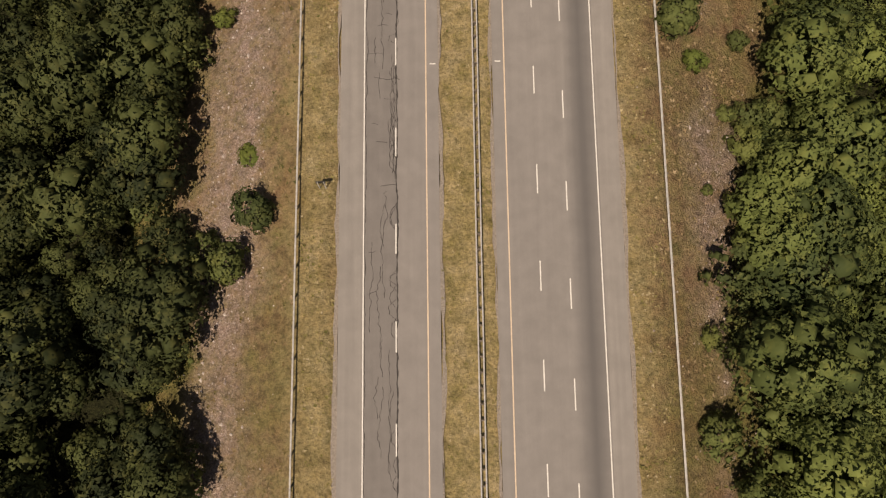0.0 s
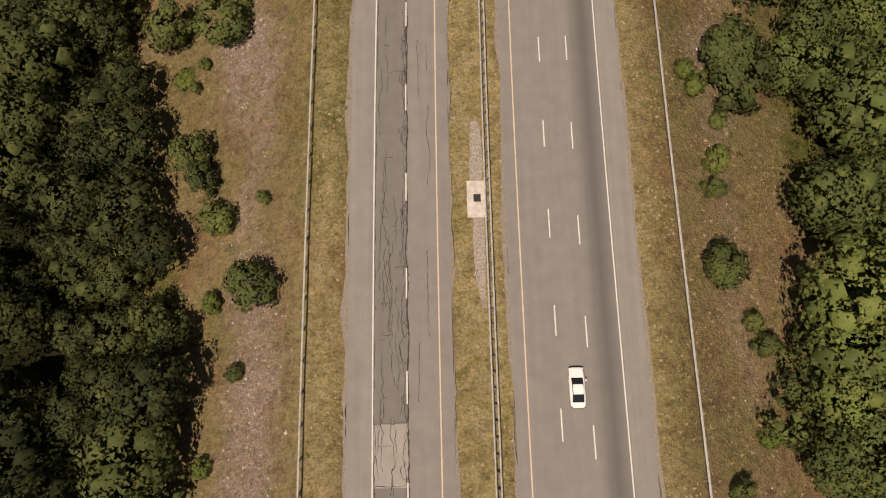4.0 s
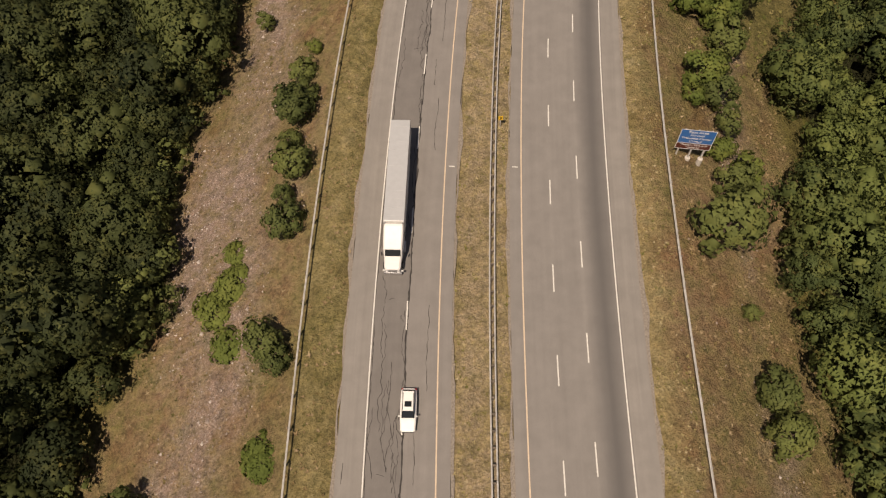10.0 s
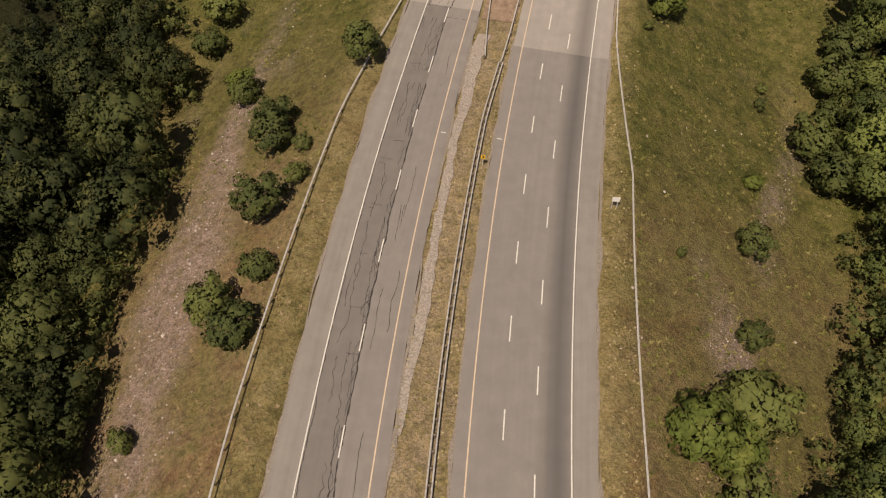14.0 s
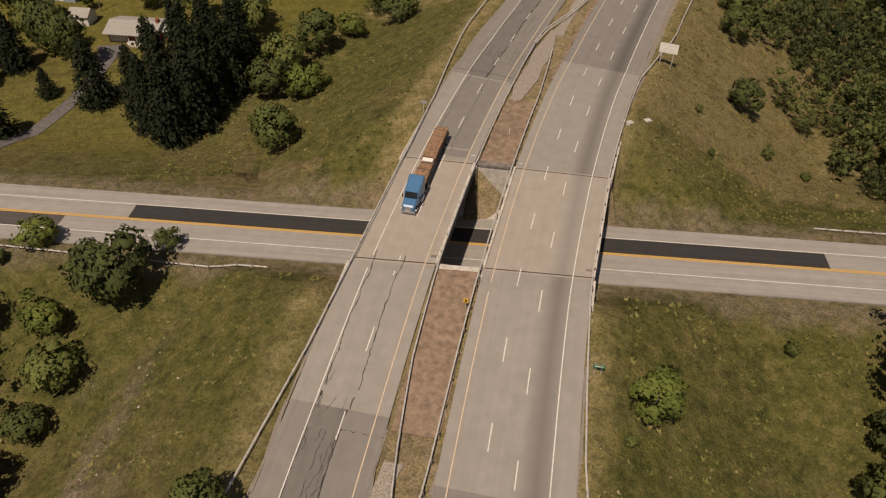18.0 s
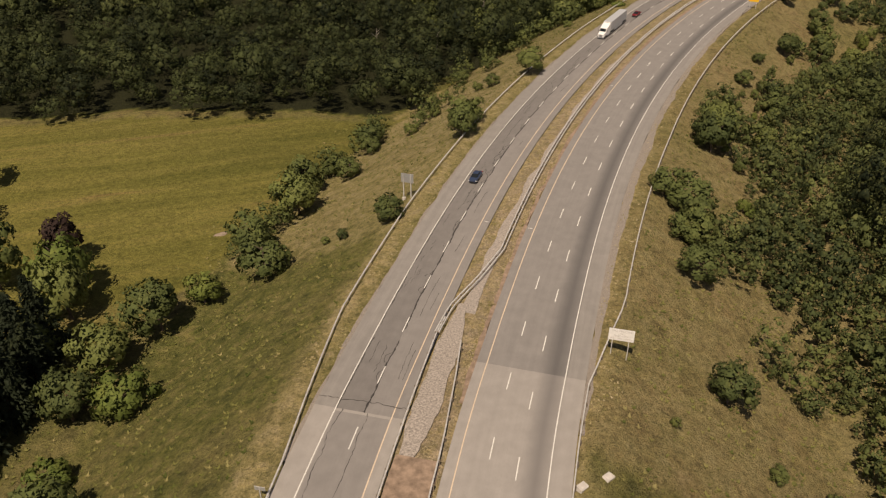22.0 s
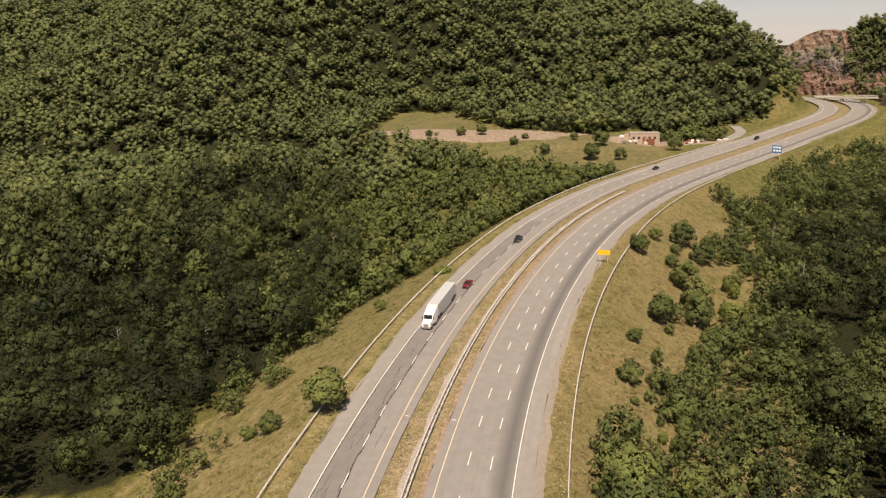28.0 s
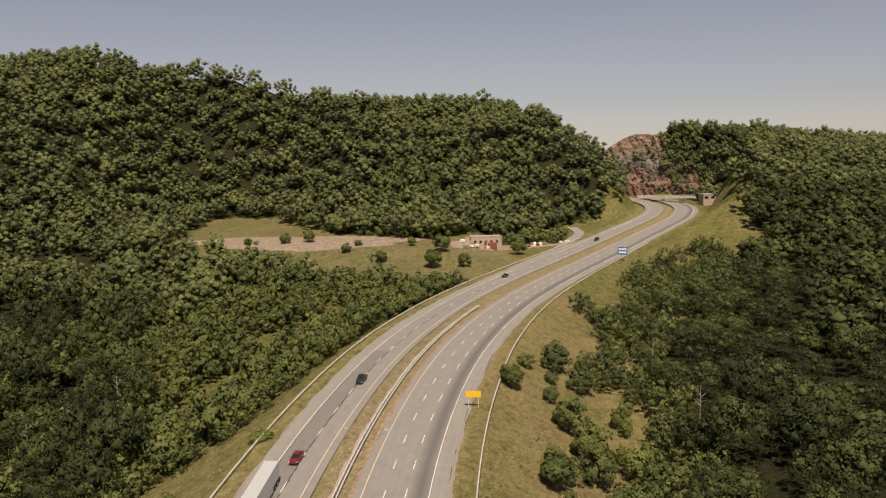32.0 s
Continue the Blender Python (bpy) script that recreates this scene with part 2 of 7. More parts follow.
def foliage(name, dark, light, yellow):
    """Leaves: a tone for each tree, another for each clump."""
    m, n, l, b = material(name, 0.75, 0.15)
    geo = n.new("ShaderNodeNewGeometry")
    big = noise_node(n, l, 0.05, 2.0)
    mid = noise_node(n, l, 0.4, 2.0)
    own = n.new("ShaderNodeAttribute")
    own.attribute_name = "tone"
    tree = math_node(n, l, 'ADD', math_node(n, l, 'MULTIPLY', own.outputs["Fac"], 0.75), math_node(n, l, 'MULTIPLY', ramp(n, l, big, [(0.35, (0, 0, 0)), (0.65, (1, 1, 1))]), 0.4))
    c1 = mix(n, l, tree, dark, light)
    c2 = mix(n, l, math_node(n, l, 'MULTIPLY', ramp(n, l, mid, [(0.5, (0, 0, 0)), (0.75, (1, 1, 1))]), 0.6), c1, yellow)
    val = math_node(n, l, 'MULTIPLY_ADD', geo.outputs["Random Per Island"], 0.34, 0.83)
    c3 = mix(n, l, 1.0, c2, val, 'MULTIPLY')
    l.new(c3, b.inputs["Base Color"])
    tr = n.new("ShaderNodeBsdfTranslucent")
    l.new(c3, tr.inputs["Color"])
    ms = n.new("ShaderNodeMixShader")
    ms.inputs[0].default_value = 0.18
    l.new(b.outputs[0], ms.inputs[1])
    l.new(tr.outputs[0], ms.inputs[2])
    l.new(ms.outputs[0], n["Material Output"].inputs["Surface"])
    return m


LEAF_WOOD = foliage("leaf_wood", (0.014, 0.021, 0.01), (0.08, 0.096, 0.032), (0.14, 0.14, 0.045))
# brighter than leaf_wood: sun on the eastern wood is put into the colour
LEAF_EAST_LIT = foliage("leaf_east_lit", (0.0414, 0.0598, 0.023), (0.1512, 0.1848, 0.0515), (0.2052, 0.216, 0.0626))
# darkened copy of leaf_wood: shade between the crowns is put into the colour
LEAF_VALLEY_SHADE = foliage("leaf_valley_shade", (0.011, 0.0165, 0.0077), (0.0528, 0.066, 0.0231), (0.0935, 0.099, 0.033))
# pale, its dark end lifted: distance haze is put into the leaf colour
LEAF_HILL_HAZE = foliage("leaf_hill_haze", (0.0574, 0.0748, 0.0324), (0.1376, 0.1597, 0.0602), (0.2274, 0.2095, 0.0766))
LEAF_SCRUB = foliage("leaf_scrub", (0.052, 0.068, 0.024), (0.125, 0.146, 0.045), (0.19, 0.19, 0.058))
LEAF_DARK = foliage("leaf_dark", (0.05, 0.066, 0.024), (0.098, 0.118, 0.037), (0.14, 0.148, 0.046))
LEAF_MID = foliage("leaf_mid", (0.068, 0.086, 0.029), (0.135, 0.156, 0.047), (0.185, 0.188, 0.056))
LEAF_LIGHT = foliage("leaf_light", (0.088, 0.120, 0.028), (0.135, 0.162, 0.040), (0.19, 0.20, 0.05))
LEAF_BANK = foliage("leaf_bank", (0.033, 0.0462, 0.0187), (0.1117, 0.1322, 0.0433), (0.1815, 0.1826, 0.0572))
LEAF_CONIFER = foliage("leaf_conifer", (0.016, 0.023, 0.012), (0.032, 0.042, 0.019), (0.045, 0.054, 0.022))
LEAF_RED = foliage("leaf_red", (0.030, 0.020, 0.018), (0.045, 0.028, 0.022), (0.05, 0.03, 0.02))
BARK = plain("bark", (0.13, 0.10, 0.075), 0.95, 0.1, vary=0.3, scale=4)
DEAD_WOOD = plain("dead_wood", (0.33, 0.29, 0.25), 0.95, 0.1, vary=0.3, scale=4)


def ground_material():
    """Grass, dry verge, gravel and bare earth, spread by the cover attribute (R lush, G stony, B dry verge, A mown field)."""
    m, n, l, b = material("ground_cover", 0.95, 0.08)
    att = n.new("ShaderNodeVertexColor")
    att.layer_name = "cover"
    sep = n.new("ShaderNodeSeparateColor")
    l.new(att.outputs["Color"], sep.inputs[0])
    lush, stony, verge = sep.outputs[0], sep.outputs[1], sep.outputs[2]
    fine = noise_node(n, l, 2.6, 6.0, rough=0.7)
    mid = noise_node(n, l, 0.35, 5.0, rough=0.65)
    big = noise_node(n, l, 0.045, 3.0)
    grain = noise_node(n, l, 9.0, 3.0, rough=0.7)
    # dry slope grass: brown, straw, some green
    dry = ramp(n, l, mid, [(0.30, (0.170, 0.104, 0.062)), (0.44, (0.245, 0.172, 0.100)), (0.56, (0.235, 0.184, 0.092)), (0.68, (0.140, 0.130, 0.052))])
    rust = ramp(n, l, noise_node(n, l, 0.11, 4.0, rough=0.65), [(0.52, (0, 0, 0)), (0.66, (1, 1, 1))])
    dry = mix(n, l, math_node(n, l, 'MULTIPLY', rust, 0.6), dry, (0.215, 0.112, 0.066))
    green = ramp(n, l, mid, [(0.28, (0.046, 0.055, 0.015)), (0.5, (0.106, 0.107, 0.030)), (0.72, (0.182, 0.152, 0.060))])
    base = mix(n, l, math_node(n, l, 'ADD', lush, math_node(n, l, 'MULTIPLY', math_node(n, l, 'SUBTRACT', big, 0.5), 1.4)), dry, green)
    # leaf litter, near black: the shade under the crowns is put into its colour
    shaded_litter = ramp(n, l, fine, [(0.3, (0.014, 0.015, 0.008)), (0.7, (0.034, 0.036, 0.016))])
    straw = ramp(n, l, mid, [(0.30, (0.190, 0.162, 0.062)), (0.5, (0.305, 0.245, 0.122)), (0.72, (0.375, 0.305, 0.190))])
    base = mix(n, l, math_node(n, l, 'MULTIPLY', verge, ramp(n, l, fine, [(0.2, (0.55, 0.55, 0.55)), (0.6, (1, 1, 1))])), base, straw)
    rock = ramp(n, l, noise_node(n, l, 4.5, 4.0, rough=0.75), [(0.32, (0.150, 0.112, 0.090)), (0.5, (0.285, 0.210, 0.180)), (0.66, (0.43, 0.36, 0.325))])
    patch = math_node(n, l, 'MULTIPLY', stony, ramp(n, l, noise_node(n, l, 0.5, 5.0, rough=0.7), [(0.34, (0.25, 0.25, 0.25)), (0.58, (1, 1, 1))]))
    base = mix(n, l, patch, base, rock)
    # mown field with faint rows
    geo = n.new("ShaderNodeNewGeometry")
    mp = n.new("ShaderNodeMapping")
    mp.inputs["Rotation"].default_value = (0, 0, radians(8))
    mp.inputs["Scale"].default_value = (0.012, 0.16, 0.1)
    l.new(geo.outputs["Position"], mp.inputs["Vector"])
    rows = noise_node(n, l, 1.0, 4.0, mp.outputs[0], 0.6)
    field = ramp(n, l, rows, [(0.34, (0.116, 0.112, 0.029)), (0.50, (0.156, 0.142, 0.039)), (0.62, (0.185, 0.160, 0.049)), (0.72, (0.205, 0.145, 0.062))])
    field = mix(n, l, 0.5, field, ramp(n, l, mid, [(0.3, (0.7, 0.7, 0.7)), (0.7, (1.2, 1.2, 1.2))]), 'MULTIPLY')
    base = mix(n, l, att.outputs["Alpha"], base, field)
    base = mix(n, l, math_node(n, l, 'SUBTRACT', lush, 1.0), base, shaded_litter)
    clump = ramp(n, l, noise_node(n, l, 0.9, 3.0, rough=0.6), [(0.34, (0.62, 0.64, 0.6)), (0.5, (1, 1, 1)), (0.66, (1.22, 1.18, 1.12))])
    base = mix(n, l, 0.7, base, clump, 'MULTIPLY')
    tuft = ramp(n, l, fine, [(0.32, (0.5, 0.5, 0.5)), (0.52, (1, 1, 1)), (0.72, (1.35, 1.32, 1.25))])
    base = mix(n, l, 0.8, base, tuft, 'MULTIPLY')
    speck = ramp(n, l, grain, [(0.3, (0.7, 0.7, 0.7)), (0.6, (1.12, 1.12, 1.1))])
    base = mix(n, l, 0.8, base, speck, 'MULTIPLY')
    l.new(base, b.inputs["Base Color"])
    bump(n, l, b, math_node(n, l, 'ADD', fine, noise_node(n, l, 0.8, 4.0)), 1.0, 0.4)
    return m


GROUND = ground_material()


def pavement(name, c, streaks, stain=None, stain_c=(0.09, 0.085, 0.085), joints=0.0):
    """Old road surface: uv is metres across and along. streaks: wheel-path tone; stain: (middle, half width) of a dark lane band."""
    m, n, l, b = material(name, 0.85, 0.25)
    uv = n.new("ShaderNodeUVMap")
    sep = n.new("ShaderNodeSeparateXYZ")
    l.new(uv.outputs[0], sep.inputs[0])
    mp = n.new("ShaderNodeMapping")
    mp.inputs["Scale"].default_value = (1.0, 0.025, 1.0)
    l.new(uv.outputs[0], mp.inputs["Vector"])
    streak = noise_node(n, l, 1.3, 4.0, mp.outputs[0])
    mid = noise_node(n, l, 0.5, 5.0)
    grain = noise_node(n, l, 22.0, 2.0)
    col = ramp(n, l, streak, [(0.3, tuple(x * (1 - streaks) for x in c)), (0.7, tuple(x * (1 + streaks) for x in c))])
    col = mix(n, l, 0.6, col, ramp(n, l, mid, [(0.3, (0.86, 0.86, 0.86)), (0.7, (1.1, 1.1, 1.1))]), 'MULTIPLY')
    col = mix(n, l, 0.6, col, ramp(n, l, grain, [(0.3, (0.82, 0.82, 0.82)), (0.7, (1.14, 1.14, 1.14))]), 'MULTIPLY')
    if stain:
        off = math_node(n, l, 'ABSOLUTE', math_node(n, l, 'SUBTRACT', sep.outputs[0], stain[0]))
        off = math_node(n, l, 'ADD', off, math_node(n, l, 'MULTIPLY', math_node(n, l, 'SUBTRACT', noise_node(n, l, 0.05, 2.0), 0.5), 0.8))
        f = ramp(n, l, math_node(n, l, 'DIVIDE', off, stain[1]), [(0.05, (1, 1, 1)), (0.4, (0.68, 0.68, 0.68)), (1.0, (0, 0, 0))])
        col = mix(n, l, math_node(n, l, 'MULTIPLY', f, 0.8), col, stain_c)
    l.new(col, b.inputs["Base Color"])
    bump(n, l, b, grain, 0.25, 0.02)
    return m


ROAD_L = pavement("road_left", (0.212, 0.197, 0.185), 0.05)
ROAD_LANE = pavement("road_lane_worn", (0.168, 0.156, 0.147), 0.045)
ROAD_R = pavement("road_right", (0.212, 0.198, 0.186), 0.05, (15.1, 2.3), (0.092, 0.087, 0.085))
ROAD_LIGHT_L = pavement("road_pale_left", (0.288, 0.266, 0.244), 0.03)
ROAD_LIGHT_R = pavement("road_pale_right", (0.290, 0.268, 0.247), 0.045, (15.1, 2.3), (0.150, 0.139, 0.132))
DECK = pavement("bridge_deck", (0.345, 0.308, 0.272), 0.05)
DECK_R = pavement("bridge_deck_right", (0.345, 0.308, 0.272), 0.05, (15.1, 2.3), (0.235, 0.215, 0.198))
SHOULDER = pavement("shoulder", (0.228, 0.212, 0.196), 0.08)
CROSS_OLD = pavement("cross_road_old", (0.30, 0.283, 0.265), 0.12)
CROSS_NEW = pavement("cross_road_new", (0.040, 0.038, 0.038), 0.15)
CROSS_NEW_WEST = pavement("cross_road_newer", (0.085, 0.078, 0.074), 0.15)
GRAVEL = plain("gravel", (0.255, 0.222, 0.190), 0.95, 0.1, vary=0.22, scale=6)
STONES = plain("median_stone", (0.33, 0.290, 0.255), 0.95, 0.1, vary=0.25, scale=4)
CONCRETE = plain("concrete", (0.54, 0.50, 0.455), 0.9, 0.15, vary=0.14, scale=1.3)
CONCRETE_DARK = plain("concrete_dark", (0.22, 0.195, 0.175), 0.9, 0.15, vary=0.2, scale=1.3)
JOINT = plain("rusty_joint", (0.075, 0.052, 0.042), 0.8, 0.2, vary=0.25, scale=3)
WHITE_PAINT = plain("white_line", (0.66, 0.64, 0.60), 0.7, 0.3, vary=0.12, scale=5)
YELLOW_PAINT = plain("yellow_line", (0.60, 0.475, 0.355), 0.7, 0.3, vary=0.12, scale=5)
YELLOW_STRONG = plain("yellow_line_new", (0.62, 0.36, 0.08), 0.7, 0.3, vary=0.12, scale=5)
SEALER = plain("crack_sealer", (0.055, 0.050, 0.048), 0.8, 0.2, vary=0.3, scale=6)
STEEL = plain("galvanised_steel", (0.54, 0.52, 0.49), 0.55, 0.5, 0.1, vary=0.15, scale=2)
POST_WOOD = plain("post_wood", (0.20, 0.165, 0.13), 0.9, 0.15, vary=0.25, scale=4)
EARTH = plain("median_earth", (0.265, 0.192, 0.142), 0.95, 0.1, vary=0.2, scale=1.1)


# ---- mesh helpers ----
def mesh_from(name, verts, faces, mat, uv=None, smooth=False, normals=None):
    """A mesh from numpy arrays: faces is (n, 3) or (n, 4); normals: one a vertex."""
    verts, faces = np.asarray(verts, np.float32), np.asarray(faces, np.int32)
    me = bpy.data.meshes.new(name)
    k = faces.shape[1]
    me.vertices.add(len(verts))
    me.vertices.foreach_set("co", verts.ravel())
    me.loops.add(faces.size)
    me.loops.foreach_set("vertex_index", faces.ravel())
    me.polygons.add(len(faces))
    me.polygons.foreach_set("loop_start", np.arange(0, faces.size, k, dtype=np.int32))
    me.update(calc_edges=True)
    if uv is not None:
        layer = me.uv_layers.new(name="UVMap")
        layer.data.foreach_set("uv", np.asarray(uv, np.float32)[faces.ravel()].ravel())
    me.polygons.foreach_set("use_smooth", np.full(len(faces), bool(smooth)))
    for m in (mat if isinstance(mat, (list, tuple)) else [mat]):
        me.materials.append(m)
    me.validate()
    if normals is not None:
        me.attributes.new("custom_normal", 'FLOAT_VECTOR', 'POINT').data.foreach_set("vector", np.asarray(normals, np.float32).ravel())
        me.update()
    return me


def obj(name, me, parent=None, label="", category="", group="", kind=""):
    ob = new(name, me)
    if parent is not None:
        ob.parent = parent
    return tagged(ob, label, category, group, kind)


def part(name, bm, mat, parent, label=""):
    """Links a bmesh as one mesh object under a thing or a part."""
    me = bpy.data.meshes.new(name)
    bm.to_mesh(me)
    bm.free()
    for m in (mat if isinstance(mat, (list, tuple)) else [mat]):
        me.materials.append(m)
    ob = new(name, me)
    ob.parent = parent
    return tagged(ob, label)


def empty(name, label, category, group="", at=None):
    ob = new(name)
    ob.empty_display_size = 0.5
    if at is not None:
        ob.matrix_basis = at
    return tagged(ob, label, category, group)


def box(bm, x0, x1, y0, y1, z0, z1, m=None, bevel=0.0):
    r = bmesh.ops.create_cube(bm, size=1.0, matrix=Matrix.Translation(((x0 + x1) / 2, (y0 + y1) / 2, (z0 + z1) / 2)) @ Matrix.Diagonal((x1 - x0, y1 - y0, z1 - z0, 1)))
    if bevel:
        es = {e for v in r["verts"] for e in v.link_edges}
        g = bmesh.ops.bevel(bm, geom=list(es), offset=bevel, segments=2, affect='EDGES', profile=0.6)
        vs = {v for f in g["faces"] for v in f.verts} | {v for v in r["verts"] if v.is_valid}
    else:
        vs = set(r["verts"])
    if m is not None:
        bmesh.ops.transform(bm, matrix=m, verts=[v for v in vs if v.is_valid])
    return [v for v in vs if v.is_valid]


def rod(bm, a, b, r0, r1=None, seg=8):
    a, b = Vector(a), Vector(b)
    r1 = r0 if r1 is None else r1
    q = (b - a).to_track_quat('Z', 'Y').to_matrix().to_4x4()
    bmesh.ops.create_cone(bm, cap_ends=True, segments=seg, radius1=r0, radius2=r1, depth=(b - a).length,
                          matrix=Matrix.Translation((a + b) / 2) @ q)


def strip_np(line_a, line_b, thick):
    """A slab between two lines of points: top, and sides down by thick."""
    n = len(line_a)
    low = np.array([0, 0, thick])
    v = np.concatenate([line_a, line_b, line_a - low, line_b - low])
    i = np.arange(n - 1)
    f = [np.stack([i, i + n, i + n + 1, i + 1], 1), np.stack([i + 2 * n, i, i + 1, i + 1 + 2 * n], 1),
         np.stack([i + n, i + 3 * n, i + 3 * n + 1, i + n + 1], 1)]
    ends = np.array([[0, 2 * n, 3 * n, n], [n - 1, 2 * n - 1, 4 * n - 1, 3 * n - 1]])
    return v, np.concatenate(f + [ends])


def along(s0, s1, step=4.0):
    k = max(2, int(math.ceil((s1 - s0) / step)) + 1)
    return np.linspace(s0, s1, k)


def skew(d):
    """How far bridge joints run on along the highway from the middle to d."""
    return 0.14 * d


def ribbon(name, s0, s1, d0, d1, up, thick, mat, parent=None, label="", category="", kind="", skewed=False, step=4.0, meet=None):
    s = along(s0, s1, step)
    k0, k1 = (skew(d0), skew(d1)) if skewed else (0, 0)
    if meet is not None:
        w = 1 - np.abs(s - meet) / (s1 - s0)
        k0, k1 = skew(d0) * w, skew(d1) * w
    a, b = road_point(s + k0, np.full(len(s), d0), up), road_point(s + k1, np.full(len(s), d1), up)
    v, f = strip_np(a, b, thick)
    uv1 = np.concatenate([np.stack([np.full(len(s), d0), s], 1), np.stack([np.full(len(s), d1), s], 1)])
    return obj(name, mesh_from(name, v, f[:, ::-1], mat, np.concatenate([uv1, uv1])), parent, label, category, "", kind)


# ---- the ground ----
def axis(lo, fine_lo, fine_hi, near_hi, hi, step):
    """Grid lines: even in the middle, slowly wider up to near_hi, then quickly wider to both ends."""
    mid = list(np.arange(fine_lo, fine_hi + step / 2, step))
    d, p, right = step, fine_hi, []
    while p < hi:
        d *= 1.02 if p < near_hi else 1.2
        p += d
        right.append(p)
    d, p, left = step, fine_lo, []
    while p > lo:
        d *= 1.1
        p -= d
        left.append(p)
    return np.array(left[::-1] + mid + right)


def edge_d(s, table):
    return np.interp(s, [a for a, _ in table], [b for _, b in table])


WOOD_LEFT = [(-200, -36), (10, -37), (18, -38.5), (34, -42), (43, -41.5), (52, -38.5), (67, -39.5), (84, -40), (105, -46.5), (116, -49), (133, -55.5), (146, -55.5),
             (156, -53), (175, -51.5), (183, -48), (189, -43.5), (202, -45), (212, -48), (219, -47), (229, -44.5), (241, -45.5), (253, -48), (265, -51), (277, -51),
             (298, -57), (306, -59), (318, -65.5), (327, -75), (336, -78)]
WOOD_RIGHT = [(-200, 33), (10, 33.5), (18, 35), (28, 37.5), (37, 39.5), (47, 41.5), (56, 46), (62, 44), (69, 39.5), (75, 40), (82, 45), (92, 49), (100, 45), (112, 47),
              (125, 44), (136, 44), (147, 47), (159, 50.5), (172, 47), (182, 45), (195, 43.5), (206, 45), (216, 49.5), (225, 47), (235, 47.5), (250, 54), (261, 59),
              (281, 64), (299, 63.5), (325, 66)]
SCRUB_RIGHT = [(395, 74), (410, 66), (429, 59), (446, 55), (465, 47), (498, 43), (522, 46), (559, 42), (595, 50), (634, 62), (672, 60), (708, 55), (747, 45), (782, 44), (842, 55)]
WOOD_RIGHT_2 = [(395, 78), (409, 72), (430, 76), (447, 76), (467, 72), (498, 70), (522, 70), (555, 66), (595, 64), (634, 68), (672, 64), (708, 58), (747, 56), (771, 62),
                (800, 66), (823, 74), (842, 78), (888, 84), (910, 74), (934, 62), (975, 58), (1010, 46), (1060, 34), (1120, 30)]


def wood_mask(x, y, s, d, f, e):
    """1 where closed wood stands."""
    left = (s < 362) & (e < -12) & (d < edge_d(s, WOOD_LEFT)) & (f < -20)
    right = (e < -16) & (d > edge_d(s, WOOD_RIGHT)) & (f > 0)
    right2 = (e > 10) & (d > edge_d(np.maximum(s, 395), WOOD_RIGHT_2)) & (s > 380)
    # beyond the field
    line = np.interp(x, [-400, -23, 31, 86, 108, 125, 140], [568, 556, 549, 535, 524, 533, 560])
    north = (e > 10) & (d < 0) & (y > line) & (d < np.interp(s, [500, 530, 585, 604, 650, 690, 760, 815, 940, 985], [-66, -50, -53, -54, -80, -125, -125, -58, -44, -24]))
    west = (e > 10) & (d < -150) & (x < -45) & (y < 600)
    u, w = (x - y) * 0.7071, (x + y) * 0.7071
    clearing = (u > -384) & (u < -195) & (w > np.interp(u, [-384, -330, -290, -245, -195], [774, 766, 738, 720, 718])) & (w < np.interp(u, BENCH_A, BENCH_BACK))
    yard = ((x - 412) ** 2 + (y - 690) ** 2 < 45 ** 2) & ((x - 417.5) * 0.588 + (y - 713) * 0.809 < 7)
    gap = (s > 900) & (np.abs(d) < 30)
    far = (x - 138) * 0.84 + (y - 432) * 0.54
    side = (y - 432) * 0.84 - (x - 138) * 0.54
    face = np.interp(y, [700, 727, 817, 850], [681, 676, 661, 656])
    rock = (far > 470) & (x < face + np.where(y < 765, 5, 15)) & (side > -42 + (far - 470) * 0.18) & (side < 10 + (far - 470) * 0.12)
    brow = (x > 625) & (x < 672) & (y > 795) & (y < 845)
    rock = rock | brow
    return (left | right | right2 | north | west) & ~clearing & ~yard & ~gap & ~rock, clearing, yard


def scree(s, d):
    """How stony the slopes beside the southern stretch are, 0 to 1."""
    s, d = np.asarray(s, float), np.asarray(d, float)
    n = smooth_noise(d, s * 0.35, 6, 51) + 0.6 * smooth_noise(d, s * 0.6, 2.6, 52)
    mid_l = np.interp(s, [0, 40, 75, 120, 155, 176, 220, 265, 310], [-32, -31, -29, -30, -38, -34, -37, -38, -43])
    wide_l = np.interp(s, [0, 120, 155, 220, 260, 310], [5, 5, 8, 9, 7, 3])
    mid_r = np.interp(s, [0, 60, 100, 143, 200, 272, 313], [33, 34, 35, 36, 36, 41, 56])
    k = 1.0 * np.exp(-((d - mid_l) / wide_l) ** 2) + 0.62 * np.exp(-((d - mid_r) / 4.0) ** 2)
    k = np.clip(k * 1.4 + n * 1.3 - 0.42, 0, 1)
    return k * (np.abs(d) > 22.5) * np.clip((335 - s) / 30, 0, 1)


